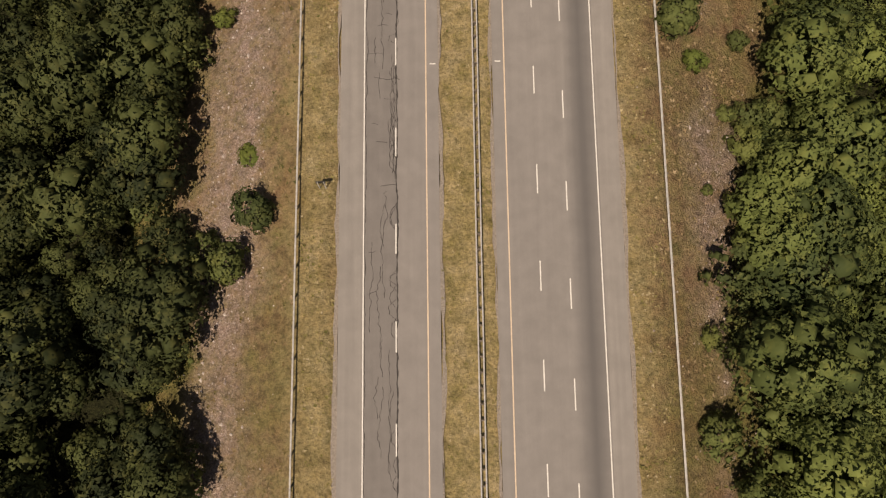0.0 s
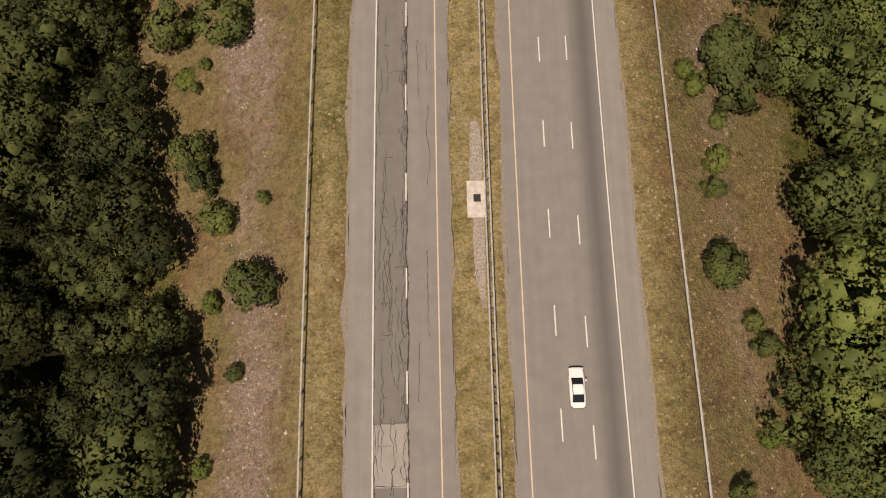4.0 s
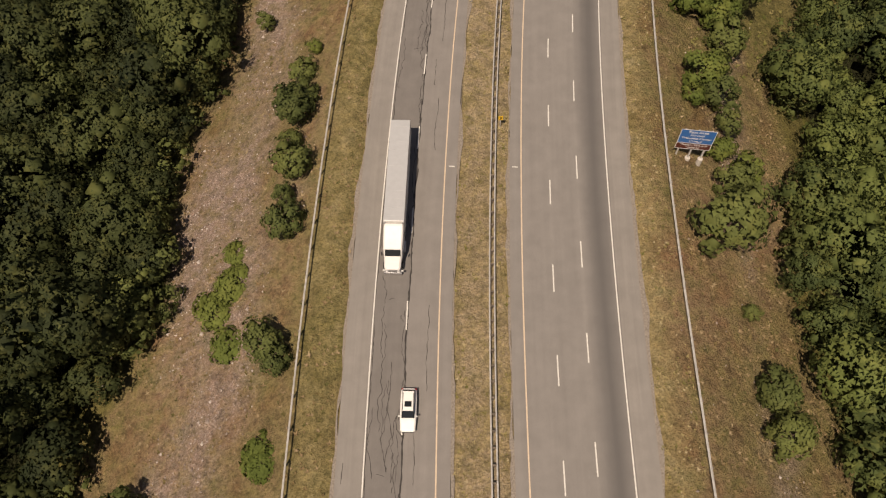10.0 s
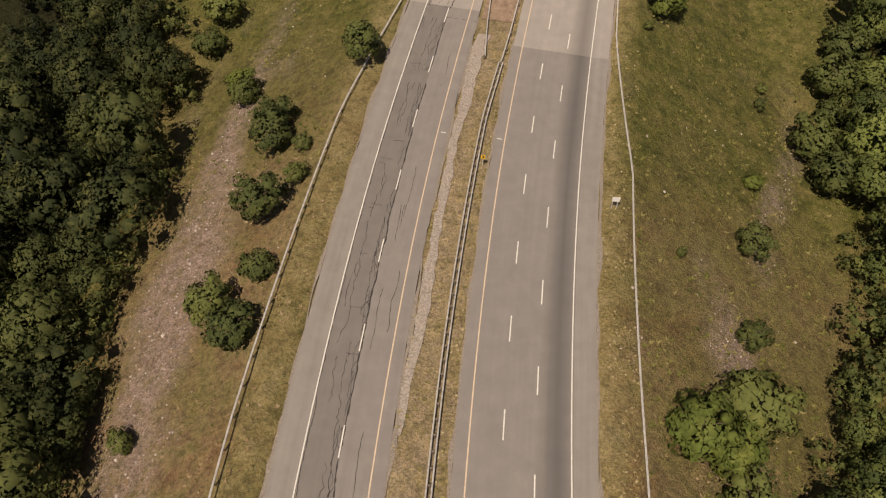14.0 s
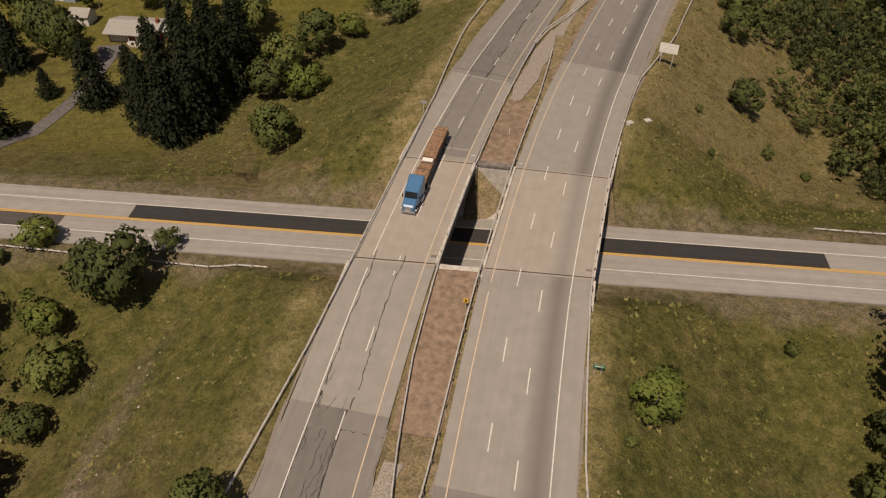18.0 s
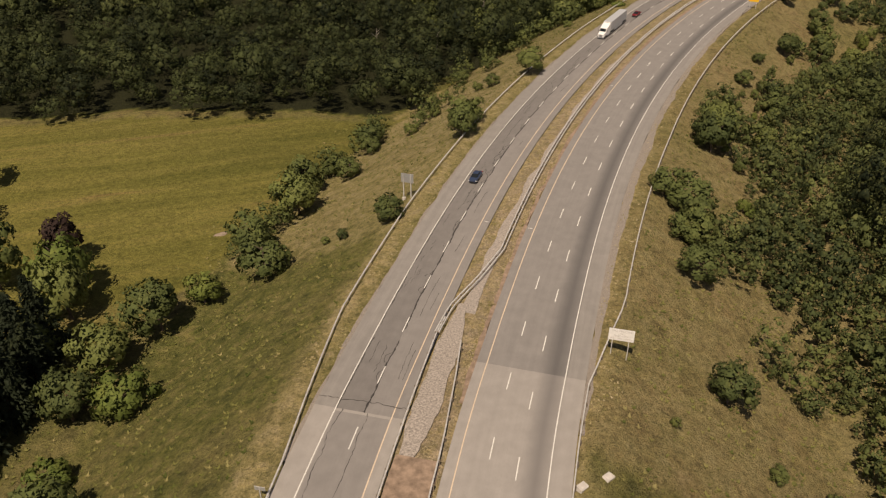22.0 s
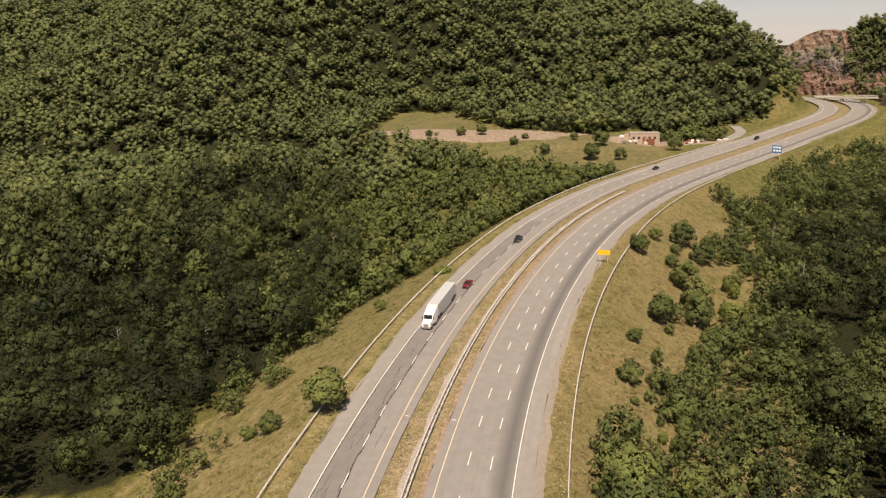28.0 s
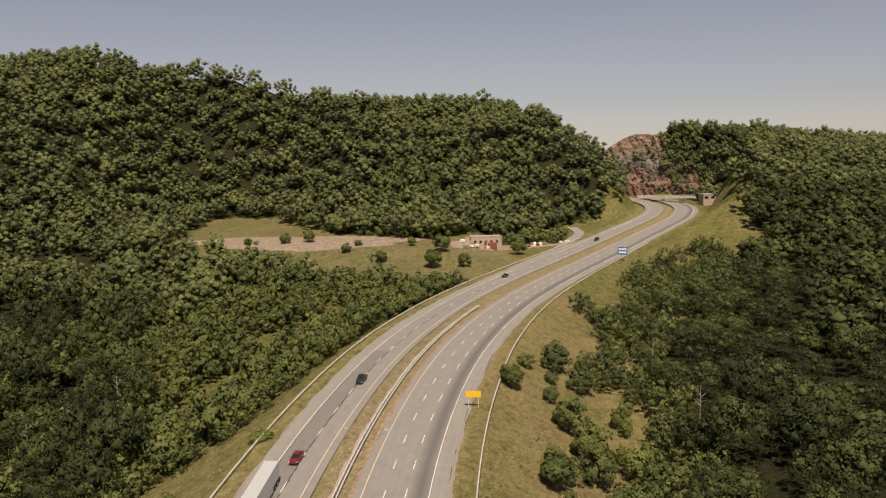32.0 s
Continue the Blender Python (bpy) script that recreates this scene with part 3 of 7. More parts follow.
def build_ground():
    gx, gy = axis(-2600, -70, 330, 780, 3000, 2.4), axis(-1500, -40, 640, 1090, 3200, 2.4)
    X, Y = np.meshgrid(gx, gy)
    Z, s, d, f, e = ground(X, Y, True)
    wood, clearing, yard = wood_mask(X, Y, s, d, f, e)
    nx, ny = len(gx), len(gy)
    v = np.stack([X.ravel(), Y.ravel(), Z.ravel()], 1)
    i, j = np.meshgrid(np.arange(nx - 1), np.arange(ny - 1))
    q = (j * nx + i).ravel()
    faces = np.stack([q, q + 1, q + nx + 1, q + nx], 1)
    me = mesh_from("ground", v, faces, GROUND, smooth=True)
    a = np.abs(d)
    verge = np.clip(1 - np.abs(a - 19.5) / 4.5, 0, 1)
    verge = np.maximum(verge, (a < 4.5) * 1.0) * (s < 1100)
    verge = np.where((d < -20) & (d > -60) & (s > 440) & (s < 1000), np.maximum(verge, np.interp(s, [420, 520, 610, 680], [0.4, 0.8, 0.6, 0.2])), verge)
    verge = np.where((d > 22) & (d < 70) & (s > 395) & (s < 1000), np.maximum(verge, np.interp(s, [690, 780], [0.33, 0.15])), verge)
    verge = verge * np.interp(s, [520, 640], [1.0, 0.55])
    verge = np.where((d < -16) & (s > 95) & (s < 330), verge * np.interp(s, [95, 130], [1, 0.65]), verge)
    lush = np.full(X.shape, 0.25)
    lush = np.where((d < -16) & (d > -22) & (s > 95), 0.75, lush)
    lush = np.where((s > 210) & (d > 0), np.interp(s, [210, 260, 305], [0.3, 0.6, 1.0]), lush)
    lush = np.where((s > 270) & (d < 0), np.interp(s, [270, 320], [0.35, 1.0]), lush)
    lush = np.where((d > 0) & (s > 395), np.interp(s, [690, 780], [0.6, 0.95]), lush)
    lush = np.where((d < -60) & (e > 12), 0.8, lush)
    lush = np.where((d < -20) & (s > 480), np.interp(s, [560, 640], [1.1, 1.05]), lush)
    lush = np.where(wood, 0.75, lush)
    # lush 2 inside the woods lays the litter with its painted-in shade
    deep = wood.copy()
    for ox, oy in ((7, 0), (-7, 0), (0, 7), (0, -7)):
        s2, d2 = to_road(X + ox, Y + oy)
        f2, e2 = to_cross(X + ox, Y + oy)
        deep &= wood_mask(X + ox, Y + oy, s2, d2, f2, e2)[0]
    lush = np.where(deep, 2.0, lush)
    mown = np.where(Y < 445, 0.7, 1.0) * ((Y < 610) & (d < np.interp(s, [390, 440, 520], [-75, -62, -58])) & (e > 24) & (X > -48) & ~wood) * 1.0
    lush = np.where(clearing | yard, 0.95, lush)
    stony = np.maximum(scree(s, d), 0.05)
    stony = np.where(wood, 0.0, stony)
    stony = np.where(clearing, 0.2, stony)
    stony = np.where((a < 3.4) & (s > 150), 0.45, stony)
    stony = np.where(np.abs(e) < 12, np.maximum(stony, 0.5), stony)
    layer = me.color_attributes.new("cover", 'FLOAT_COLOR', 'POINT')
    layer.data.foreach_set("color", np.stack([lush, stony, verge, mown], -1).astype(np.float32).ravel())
    return obj("ground", me, None, "grassy embankments, dry verges, fields and wooded hills", "ground", "", "structure")


build_ground()


# ---- the highway ----
S_END = 1110.0
highway = empty("highway", "four-lane divided highway of worn grey asphalt", "road")
highway["kind"] = "structure"
L0, L1, R0, R1 = -16.3, -3.55, 3.6, 19.7
J1L, J1R, B0, B1, J2L, J2R = 317.5, 310.2, 342.5, 366.8, 394.9, 409.4
D0 = -15.7
ribbon("carriageway_left_south", -150, J1L, L0, L1, 0.0, 0.5, ROAD_L, highway)
ribbon("carriageway_right_south", -150, J1R, R0, R1, 0.0, 0.5, ROAD_R, highway)
ribbon("carriageway_left_approach", J1L, B0, L0, L1, 0.003, 0.5, ROAD_LIGHT_L, highway, meet=B0)
ribbon("carriageway_right_approach", J1R, B0, R0, R1, 0.003, 0.5, ROAD_LIGHT_R, highway, meet=B0)
ribbon("carriageway_left_exit", B1, J2L, L0, L1, 0.003, 0.5, ROAD_LIGHT_L, highway, meet=B1)
ribbon("carriageway_right_exit", B1, J2R, R0, R1, 0.003, 0.5, ROAD_LIGHT_R, highway, meet=B1)
ribbon("carriageway_left_north", J2L, S_END, L0, L1, 0.0, 0.5, ROAD_L, highway)
ribbon("carriageway_right_north", J2R, S_END, R0, R1, 0.0, 0.5, ROAD_R, highway)
deck_l = ribbon("bridge_deck_left", B0, B1, D0, L1, 0.01, 1.5, DECK, None, "pale concrete bridge deck carrying the highway", "bridge", "structure", True)
deck_r = ribbon("bridge_deck_right", B0, B1, R0, R1, 0.01, 1.5, DECK_R, None, "pale concrete bridge deck carrying the highway", "bridge", "structure", True)


def stripe(name, s0, s1, d, width, mat, up=0.012):
    return ribbon(name, s0, s1, d - width / 2, d + width / 2, up, 0.01, mat, highway)


stripe("edge_line", -150, S_END, -13.2, 0.15, WHITE_PAINT, 0.045)
stripe("edge_line", -150, S_END, 16.75, 0.15, WHITE_PAINT, 0.045)
stripe("edge_line", -150, S_END, -5.15, 0.16, YELLOW_PAINT, 0.045)
stripe("edge_line", -150, S_END, 5.15, 0.16, YELLOW_PAINT, 0.045)


def dashes(known, d, s0, s1):
    """Lane dashes that end at the known places, and evenly between them."""
    ends = list(np.arange(known[0] - 12.3, s0, -12.3))[::-1]
    for a, b in zip(known[:-1], known[1:]):
        ends += list(np.linspace(a, b, max(1, round((b - a) / 12.3)) + 1)[:-1])
    ends += list(np.arange(known[-1], s1, 11.2))
    for s in ends:
        stripe("lane_dash", s - 3.55, s + 0.25, d, 0.155, WHITE_PAINT, 0.045)


dashes([20.0, 32.5, 45.9, 58.0, 120.1, 130.8, 143.4, 156.0, 168.5, 180.8, 192.9, 257.05, 269.1, 394.3, 407.9, 420.8, 434.0, 446.0, 458.4, 508.0, 532.0, 542.6, 553.2, 564.2, 575.0, 585.3, 597.0], 9.0, -30, 900)
dashes([17.7, 30.2, 42.5, 56.0, 68.4, 120.3, 132.6, 145.3, 158.1, 170.6, 183.7, 196.4, 250.3, 275.9, 289.4, 391.7, 404.5, 418.1, 431.3, 443.9, 456.6, 506.9, 532.0, 542.6, 553.8, 565.0, 575.6, 586.2], 12.7, -30, 900)
dashes([24.9, 37.6, 50.0, 62.5, 125.8, 138.4, 150.6, 162.6, 174.9, 187.4, 200.6, 266.6, 291.9, 392.0, 404.4, 416.8, 428.8, 451.4, 510.9, 522.3, 541.9, 553.1], -9.1, -30, 900)
# the crossing road
cross = empty("crossing_road", "two-lane country road passing under the bridge", "road")
cross["kind"] = "structure"


def cross_strip(name, f0, f1, e0, e1, up, thick, mat):
    f = np.linspace(f0, f1, max(2, int((f1 - f0) / 6) + 1))
    a, b = cross_point(f, np.full(len(f), e0), up), cross_point(f, np.full(len(f), e1), up)
    v, q = strip_np(a, b, thick)
    uv = np.concatenate([np.stack([np.full(len(f), e0), f], 1), np.stack([np.full(len(f), e1), f], 1)])
    return obj(name, mesh_from(name, v, q, mat, np.concatenate([uv, uv])), cross)


cross_strip("old_surface", -330, 330, -7.2, 7.2, 0.0, 0.4, CROSS_OLD)
cross_strip("new_surface", -60, 58, 0.2, 3.9, 0.012, 0.1, CROSS_NEW)
cross_strip("new_surface_west", -330, -71, -3.75, -0.35, 0.012, 0.1, CROSS_NEW_WEST)
cross_strip("centre_line", -330, 330, -0.34, -0.12, 0.03, 0.01, YELLOW_STRONG)
cross_strip("centre_line", -330, 330, 0.02, 0.24, 0.03, 0.01, YELLOW_STRONG)
cross_strip("edge_line", -330, 330, -4.0, -3.85, 0.03, 0.01, WHITE_PAINT)
cross_strip("edge_line", -330, 330, 3.95, 4.1, 0.03, 0.01, WHITE_PAINT)


# ---- rails ----
def rail_path(s, table):
    return edge_d(s, table)


RAIL_LEFT = [(-150, -21.9), (60, -21.6), (240, -21.9), (290, -20.6), (325, -16.7), (342, -15.7), (368, -15.7), (385, -16.5), (415, -20.0), (450, -20.6), (700, -19.5), (1000, -18)]
RAIL_RIGHT = [(-150, 25.6), (60, 25.4), (240, 25.0), (285, 24.4), (315, 20.6), (343, 19.6), (372, 19.6), (408, 20.2), (430, 23.8), (500, 25.0), (640, 25.0), (740, 23.0), (1000, 20)]


def guard_rail(name, table, s0, s1, label, posts=True, drop=0.0):
    g = empty(name, label, "guard rail", "guard rails of the highway")
    g["kind"] = "structure"
    s = along(s0, s1, 4.0)
    d = edge_d(s, table)
    V, F, n = [], [], 0
    prof = [(-0.1, 0.42), (0.08, 0.5), (-0.05, 0.57), (0.08, 0.65), (-0.1, 0.73)]
    rings = [road_point(s, d + o, u - drop) for o, u in prof]
    for a, b in zip(rings[:-1], rings[1:]):
        m = len(s)
        i = np.arange(m - 1)
        V += [a, b]
        F.append(np.stack([i, i + 1, i + 1 + m, i + m], 1) + n)
        n += 2 * m
    obj("beam", mesh_from("beam", np.concatenate(V), np.concatenate(F), STEEL), g)
    if posts:
        bm = bmesh.new()
        box(bm, -0.08, 0.08, -0.1, 0.1, -0.5, 0.74)
        me = bpy.data.meshes.new("post")
        bm.to_mesh(me)
        bm.free()
        me.materials.append(POST_WOOD)
        for q in np.arange(s0, s1, 3.8):
            p = road_point(q, edge_d(q, table) + (0.16 if edge_d(q, table) > 0 else -0.16), -drop)
            o = obj("post", me, g)
            o.location = p
    return g


guard_rail("guard_rail_west", RAIL_LEFT, -60, 900, "galvanised steel guard rail along the western shoulder")
guard_rail("guard_rail_east", RAIL_RIGHT, -60, 900, "galvanised steel guard rail along the eastern shoulder")


# ---- lanes, joints, cracks, gravel ----
for s0, s1 in ((-150, J1L), (J2L, 660.0)):
    ribbon("slow_lane_surface", s0, s1, -13.1, -8.95, 0.006, 0.02, ROAD_LANE, highway)
ribbon("shoulder_surface", -150, J1L, L0, -13.35, 0.006, 0.02, SHOULDER, highway)
ribbon("shoulder_surface", -150, J1R, 17.0, R1, 0.006, 0.02, SHOULDER, highway)
ribbon("shoulder_surface", J2L, 1000, L0, -13.35, 0.006, 0.02, SHOULDER, highway)
ribbon("shoulder_surface", J2R, 1000, 17.0, R1, 0.006, 0.02, SHOULDER, highway)
ribbon("pavement_patch", 62.2, 69.3, -13.05, -9.0, 0.012, 0.02, ROAD_LIGHT_L, highway)
ribbon("approach_lane_surface", B1 + 1.5, J2L - 0.5, -13.0, -5.3, 0.009, 0.02, ROAD_L, highway, meet=B1 + 1.5)


def ragged(name, s0, s1, d0, d1, up, mat, seed, rough=0.35, step=1.2, parent=None):
    """A strip with uneven edges."""
    rng = np.random.RandomState(seed)
    s = along(s0, s1, step)
    wob = lambda: np.convolve(rng.uniform(-1, 1, len(s) + 4), np.ones(5) / 5, 'valid') * rough * 2
    d0 = np.interp(s, np.linspace(s0, s1, len(np.atleast_1d(d0))), np.atleast_1d(d0)) + wob()
    d1 = np.interp(s, np.linspace(s0, s1, len(np.atleast_1d(d1))), np.atleast_1d(d1)) + wob()
    a, b = road_point(s, d0, up), road_point(s, np.maximum(d1, d0 + 0.05), up)
    v, f = strip_np(a, b, 0.35)
    return obj(name, mesh_from(name, v, f[:, ::-1], mat), parent if parent is not None else highway)


ragged("gravel_fringe", -60, 330, -16.75, L0 + 0.1, -0.03, GRAVEL, 1, 0.3)
ragged("gravel_fringe", 385, 900, -16.7, L0 + 0.1, -0.03, GRAVEL, 2, 0.3)
ragged("gravel_fringe", -60, 330, R1 - 0.1, 20.15, -0.03, GRAVEL, 3, 0.3)
ragged("gravel_fringe", 398, 900, R1 - 0.1, [20.6, 21.6, 20.6, 20.2, 20.2, 20.2], -0.03, GRAVEL, 4, 0.3)
ragged("gravel_fringe", -60, 316, L1 - 0.1, -3.2, -0.05, GRAVEL, 5, 0.3)
ragged("gravel_fringe", -60, 312, 3.25, R0 + 0.1, -0.05, GRAVEL, 6, 0.3)
ragged("gravel_fringe", 400, 900, 2.9, R0 + 0.1, -0.05, EARTH, 7, 0.3)
ragged("median_stones", 83, 108, [0.1, -0.7, -0.9, -0.4], [0.7, 0.8, 0.8, 0.6], -0.22, STONES, 8, 0.25)
ragged("median_stones", 240, 312, [-2.9, -3.3, -3.1, -3.0], [-2.2, -1.2, -1.7, -0.9], -0.08, STONES, 9, 0.5)
ragged("median_stones", 388, 423, [-2.4, -3.0, -3.2, -2.6], [-0.6, 0.9, 0.2, -0.6], -0.06, STONES, 10, 0.4)
ragged("median_stones", 421, 700, [-1.6, -0.3, -0.6, -0.5, -0.4, -0.4], [0.6, 1.0, 0.9, 0.8, 0.7, 0.7], -0.12, STONES, 11, 0.4)
ragged("median_earth", 316, 342.3, -2.9, 3.0, -0.02, EARTH, 12, 0.12)
ragged("median_earth", 367.2, 389, -2.9, 3.0, -0.02, EARTH, 13, 0.12)


def crack(s0, s1, d, width, seed, wander=0.12, step=0.45, name="sealed_crack"):
    rng = np.random.RandomState(seed)
    s = along(s0, s1, step)
    w = np.convolve(rng.normal(size=len(s) + 6), np.ones(7) / 7, 'valid') * wander * 2.6
    dd = d + w * 1.3 + rng.normal(size=len(s)) * wander * 0.3
    wd = width * rng.uniform(0.35, 1.3, len(s))
    v, f = strip_np(road_point(s, dd - wd / 2, 0.017), road_point(s, dd + wd / 2, 0.017), 0.012)
    return v, f[:, ::-1]


def cracks(name, items):
    V, F, n = [], [], 0
    for it in items:
        v, f = it
        V.append(v)
        F.append(f + n)
        n += len(v)
    return obj(name, mesh_from(name, np.concatenate(V), np.concatenate(F), SEALER), highway, "", "", "", "stuff")


def cross_crack(s, d0, d1, width, seed):
    rng = np.random.RandomState(seed)
    d = np.linspace(d0, d1, max(3, int(abs(d1 - d0) / 0.4)))
    ss = s + np.cumsum(rng.normal(size=len(d))) * 0.14
    wd = width * rng.uniform(0.4, 1.2, len(d))
    v, f = strip_np(road_point(ss - wd / 2, d, 0.017), road_point(ss + wd / 2, d, 0.017), 0.012)
    return v, f


def loop_crack(s, length, reach, seed):
    """A crack that leaves the lane joint and comes back to it."""
    rng = np.random.RandomState(seed)
    n = 12
    u = np.linspace(0, 1, n)
    ss = s + length * u + rng.normal(size=n) * 0.08
    dd = -9.0 - reach * np.minimum(1, 3.2 * np.minimum(u, 1 - u)) + rng.normal(size=n) * 0.05
    w = 0.035 * rng.uniform(0.6, 1.5, n)
    v, f = strip_np(road_point(ss, dd - w, 0.017), road_point(ss, dd + w, 0.017), 0.012)
    return v, f[:, ::-1]


rngc = np.random.RandomState(77)
lot = [crack(-60, J1L, -8.98, 0.2, 1, 0.05), crack(J2L, 760, -8.98, 0.26, 2, 0.07), crack(-60, J1L, -13.0, 0.09, 3, 0.06), crack(J2L, 640, -13.0, 0.12, 4, 0.06),
       crack(B1 + 2, J2L, -8.6, 0.08, 5, 0.1), crack(J1L, B0, -8.6, 0.14, 6, 0.12), crack(J1L, B0, -12.8, 0.14, 7, 0.1), crack(B1 + 2, J2L, -12.4, 0.1, 8, 0.12)]
for k in range(80):
    s = rngc.uniform(-10, 313)
    lot.append(crack(s, s + rngc.uniform(3, 14), rngc.uniform(-12.6, -9.2), 0.075, 100 + k, 0.16))
for k in range(26):
    s = rngc.uniform(-10, 313)
    lot.append(crack(s, s + rngc.uniform(4, 14), -9.2 - rngc.uniform(0, 0.6), 0.06, 300 + k, 0.14))
for k in range(46):
    s = rngc.uniform(0, 313)
    a = rngc.uniform(-12.9, -10.5)
    lot.append(cross_crack(s, a, a + rngc.uniform(0.5, 2.4), 0.07, 500 + k))
for k in range(26):
    s = rngc.uniform(60, 300) if k < 18 else rngc.uniform(398, 520)
    lot.append(crack(s, s + rngc.uniform(3, 12), rngc.uniform(-8.2, -5.6), 0.07, 700 + k, 0.08))
for k in range(30):
    s = rngc.uniform(400, 560)
    lot.append(crack(s, s + rngc.uniform(3, 12), rngc.uniform(-12.6, -9.4), 0.06, 800 + k, 0.15))
for k in range(110):
    s = rngc.uniform(-20, 313) if k < 85 else rngc.uniform(400, 520)
    lot.append(loop_crack(s, rngc.uniform(1.2, 4.0), rngc.uniform(0.25, 1.0), 1000 + k))
lot += [cross_crack(314.9, L0, L1, 0.1, 901), cross_crack(396.5, L0, L1, 0.1, 902), cross_crack(62.2, -13, -9, 0.08, 903), cross_crack(69.3, -13, -9, 0.08, 904)]
cracks("sealed_cracks", lot)

# small distance ticks beside the yellow lines
for k in range(0, 9):
    s = 46.5 + 80.5 * k
    stripe("distance_tick", s, s + 0.15, -4.25, 0.75, WHITE_PAINT, 0.024)
    stripe("distance_tick", s + 0.3, s + 0.45, 4.3, 0.75, WHITE_PAINT, 0.024)

# dark oil marks on the western shoulder
for s, d, w in ((158.6, -16.0, 0.22), (166.0, -15.6, 0.14), (137.0, -15.6, 0.12)):
    ragged("oil_mark", s, s + 2.2, d - w / 2, d + w / 2, 0.016, SEALER, int(s), 0.12, 0.4)

# ---- the bridge ----
bridge = empty("bridge", "twin concrete highway bridge over a country road", "bridge")
bridge["kind"] = "structure"


def skew_box(name, s0, s1, d0, d1, z0, z1, mat, parent, label=""):
    """A block across or along the deck, its ends cut with the skew. z from the road surface."""
    c = [road_point(s + skew(d), d, z) for z in (z0, z1) for s, d in ((s0, d0), (s0, d1), (s1, d1), (s1, d0))]
    bm = bmesh.new()
    v = [bm.verts.new(p) for p in c]
    for q in ((3, 2, 1, 0), (4, 5, 6, 7), (0, 1, 5, 4), (1, 2, 6, 5), (2, 3, 7, 6), (3, 0, 4, 7)):
        bm.faces.new([v[k] for k in q])
    bmesh.ops.bevel(bm, geom=bm.edges[:], offset=0.03, segments=1, affect='EDGES')
    return part(name, bm, mat, parent, label)


for d0, d1 in ((D0, L1), (R0, R1)):
    skew_box("kerb", B0, B1, d0 - 0.25, d0 + 0.12, -0.5, 0.32, CONCRETE, bridge)
    skew_box("kerb", B0, B1, d1 - 0.12, d1 + 0.25, -0.5, 0.32, CONCRETE, bridge)
    skew_box("expansion_joint", B0 - 0.11, B0 + 0.11, d0, d1, -0.2, 0.024, JOINT, bridge, "dark steel-edged expansion joint")
    skew_box("expansion_joint", B1 - 0.11, B1 + 0.11, d0, d1, -0.2, 0.024, JOINT, bridge, "dark steel-edged expansion joint")
    skew_box("joint_slab", B0 - 0.42, B0 - 0.11, d0, d1, -0.2, 0.016, DECK, bridge)
    skew_box("joint_slab", B1 + 0.11, B1 + 0.42, d0, d1, -0.2, 0.016, DECK, bridge)
    for k in range(5):
        g = d0 + 0.28 + (d1 - d0 - 0.56) * k / 4
        skew_box("girder", B0 + 0.4, B1 - 0.4, g - 0.25, g + 0.25, -3.0, -1.45, CONCRETE_DARK, bridge)
    skew_box("drain_grate", B0 + 1.2, B0 + 1.8, d1 - 1.2, d1 - 0.3, -0.05, 0.028, CONCRETE_DARK, bridge)
    for s0, s1 in ((B0 - 1.3, B0 + 0.1), (B1 - 0.1, B1 + 1.3)):
        skew_box("abutment", s0, s1, d0 - 0.5, d1 + 0.5, -15.0, -0.55, CONCRETE, bridge)
skew_box("abutment_wall", B0 - 0.9, B0 + 0.0, L1 + 0.5, R0 - 0.5, -15.0, 0.05, CONCRETE, bridge, "pale concrete retaining wall between the decks")
skew_box("abutment_wall", B1 - 0.0, B1 + 0.9, L1 + 0.5, R0 - 0.5, -15.0, 0.05, CONCRETE, bridge, "pale concrete retaining wall between the decks")
skew_box("wall_coping", B1 - 0.12, B1 + 1.0, L1 + 0.45, R0 - 0.45, -0.4, 0.12, CONCRETE_DARK, bridge)
for d0, d1 in ((L0 - 0.5, L0 - 0.1), (R1 + 0.1, R1 + 0.5)):
    skew_box("wing_wall", B0 - 16, B0 - 0.2, d0, d1, -14.0, -0.45, CONCRETE, bridge)
    skew_box("wing_wall", B1 + 0.2, B1 + 16, d0, d1, -14.0, -0.45, CONCRETE, bridge)

# sloped concrete paving at the foot of the northern abutment
def slope_paving(s0, s1, z0, z1):
    bm = bmesh.new()
    c = [road_point(s + skew(d), d, z) for lift in (0.0, -1.6) for s, d, z in ((s0, D0, z0 + lift), (s0, R1, z0 + lift), (s1, R1, z1 + lift), (s1, D0, z1 + lift))]
    v = [bm.verts.new(p) for p in c]
    for q in ((0, 1, 2, 3), (7, 6, 5, 4), (0, 4, 5, 1), (1, 5, 6, 2), (2, 6, 7, 3), (3, 7, 4, 0)):
        bm.faces.new([v[k] for k in q])
    bmesh.ops.recalc_face_normals(bm, faces=bm.faces[:])
    part("slope_paving", bm, CONCRETE, bridge, "pale sloped concrete paving below the abutment")


slope_paving(B1 - 1.7, B1 + 0.05, -10.2, -7.4)

# ---- median rails ----
MED_A = [(-150, 1.35), (250, 1.3), (292, 1.5), (312, 2.6), (343, 3.15)]
MED_B = [(306, -0.6), (314, -1.6), (326, -2.7), (343, -3.1), (369, -3.1), (395, -3.25), (414, -3.7), (421, -3.2), (431, -0.6), (440, 1.15), (520, 0.9), (1000, 1.0)]
MED_C = [(343, 3.15), (370, 3.1), (392, 2.7), (404, 1.6), (413, 0.4)]


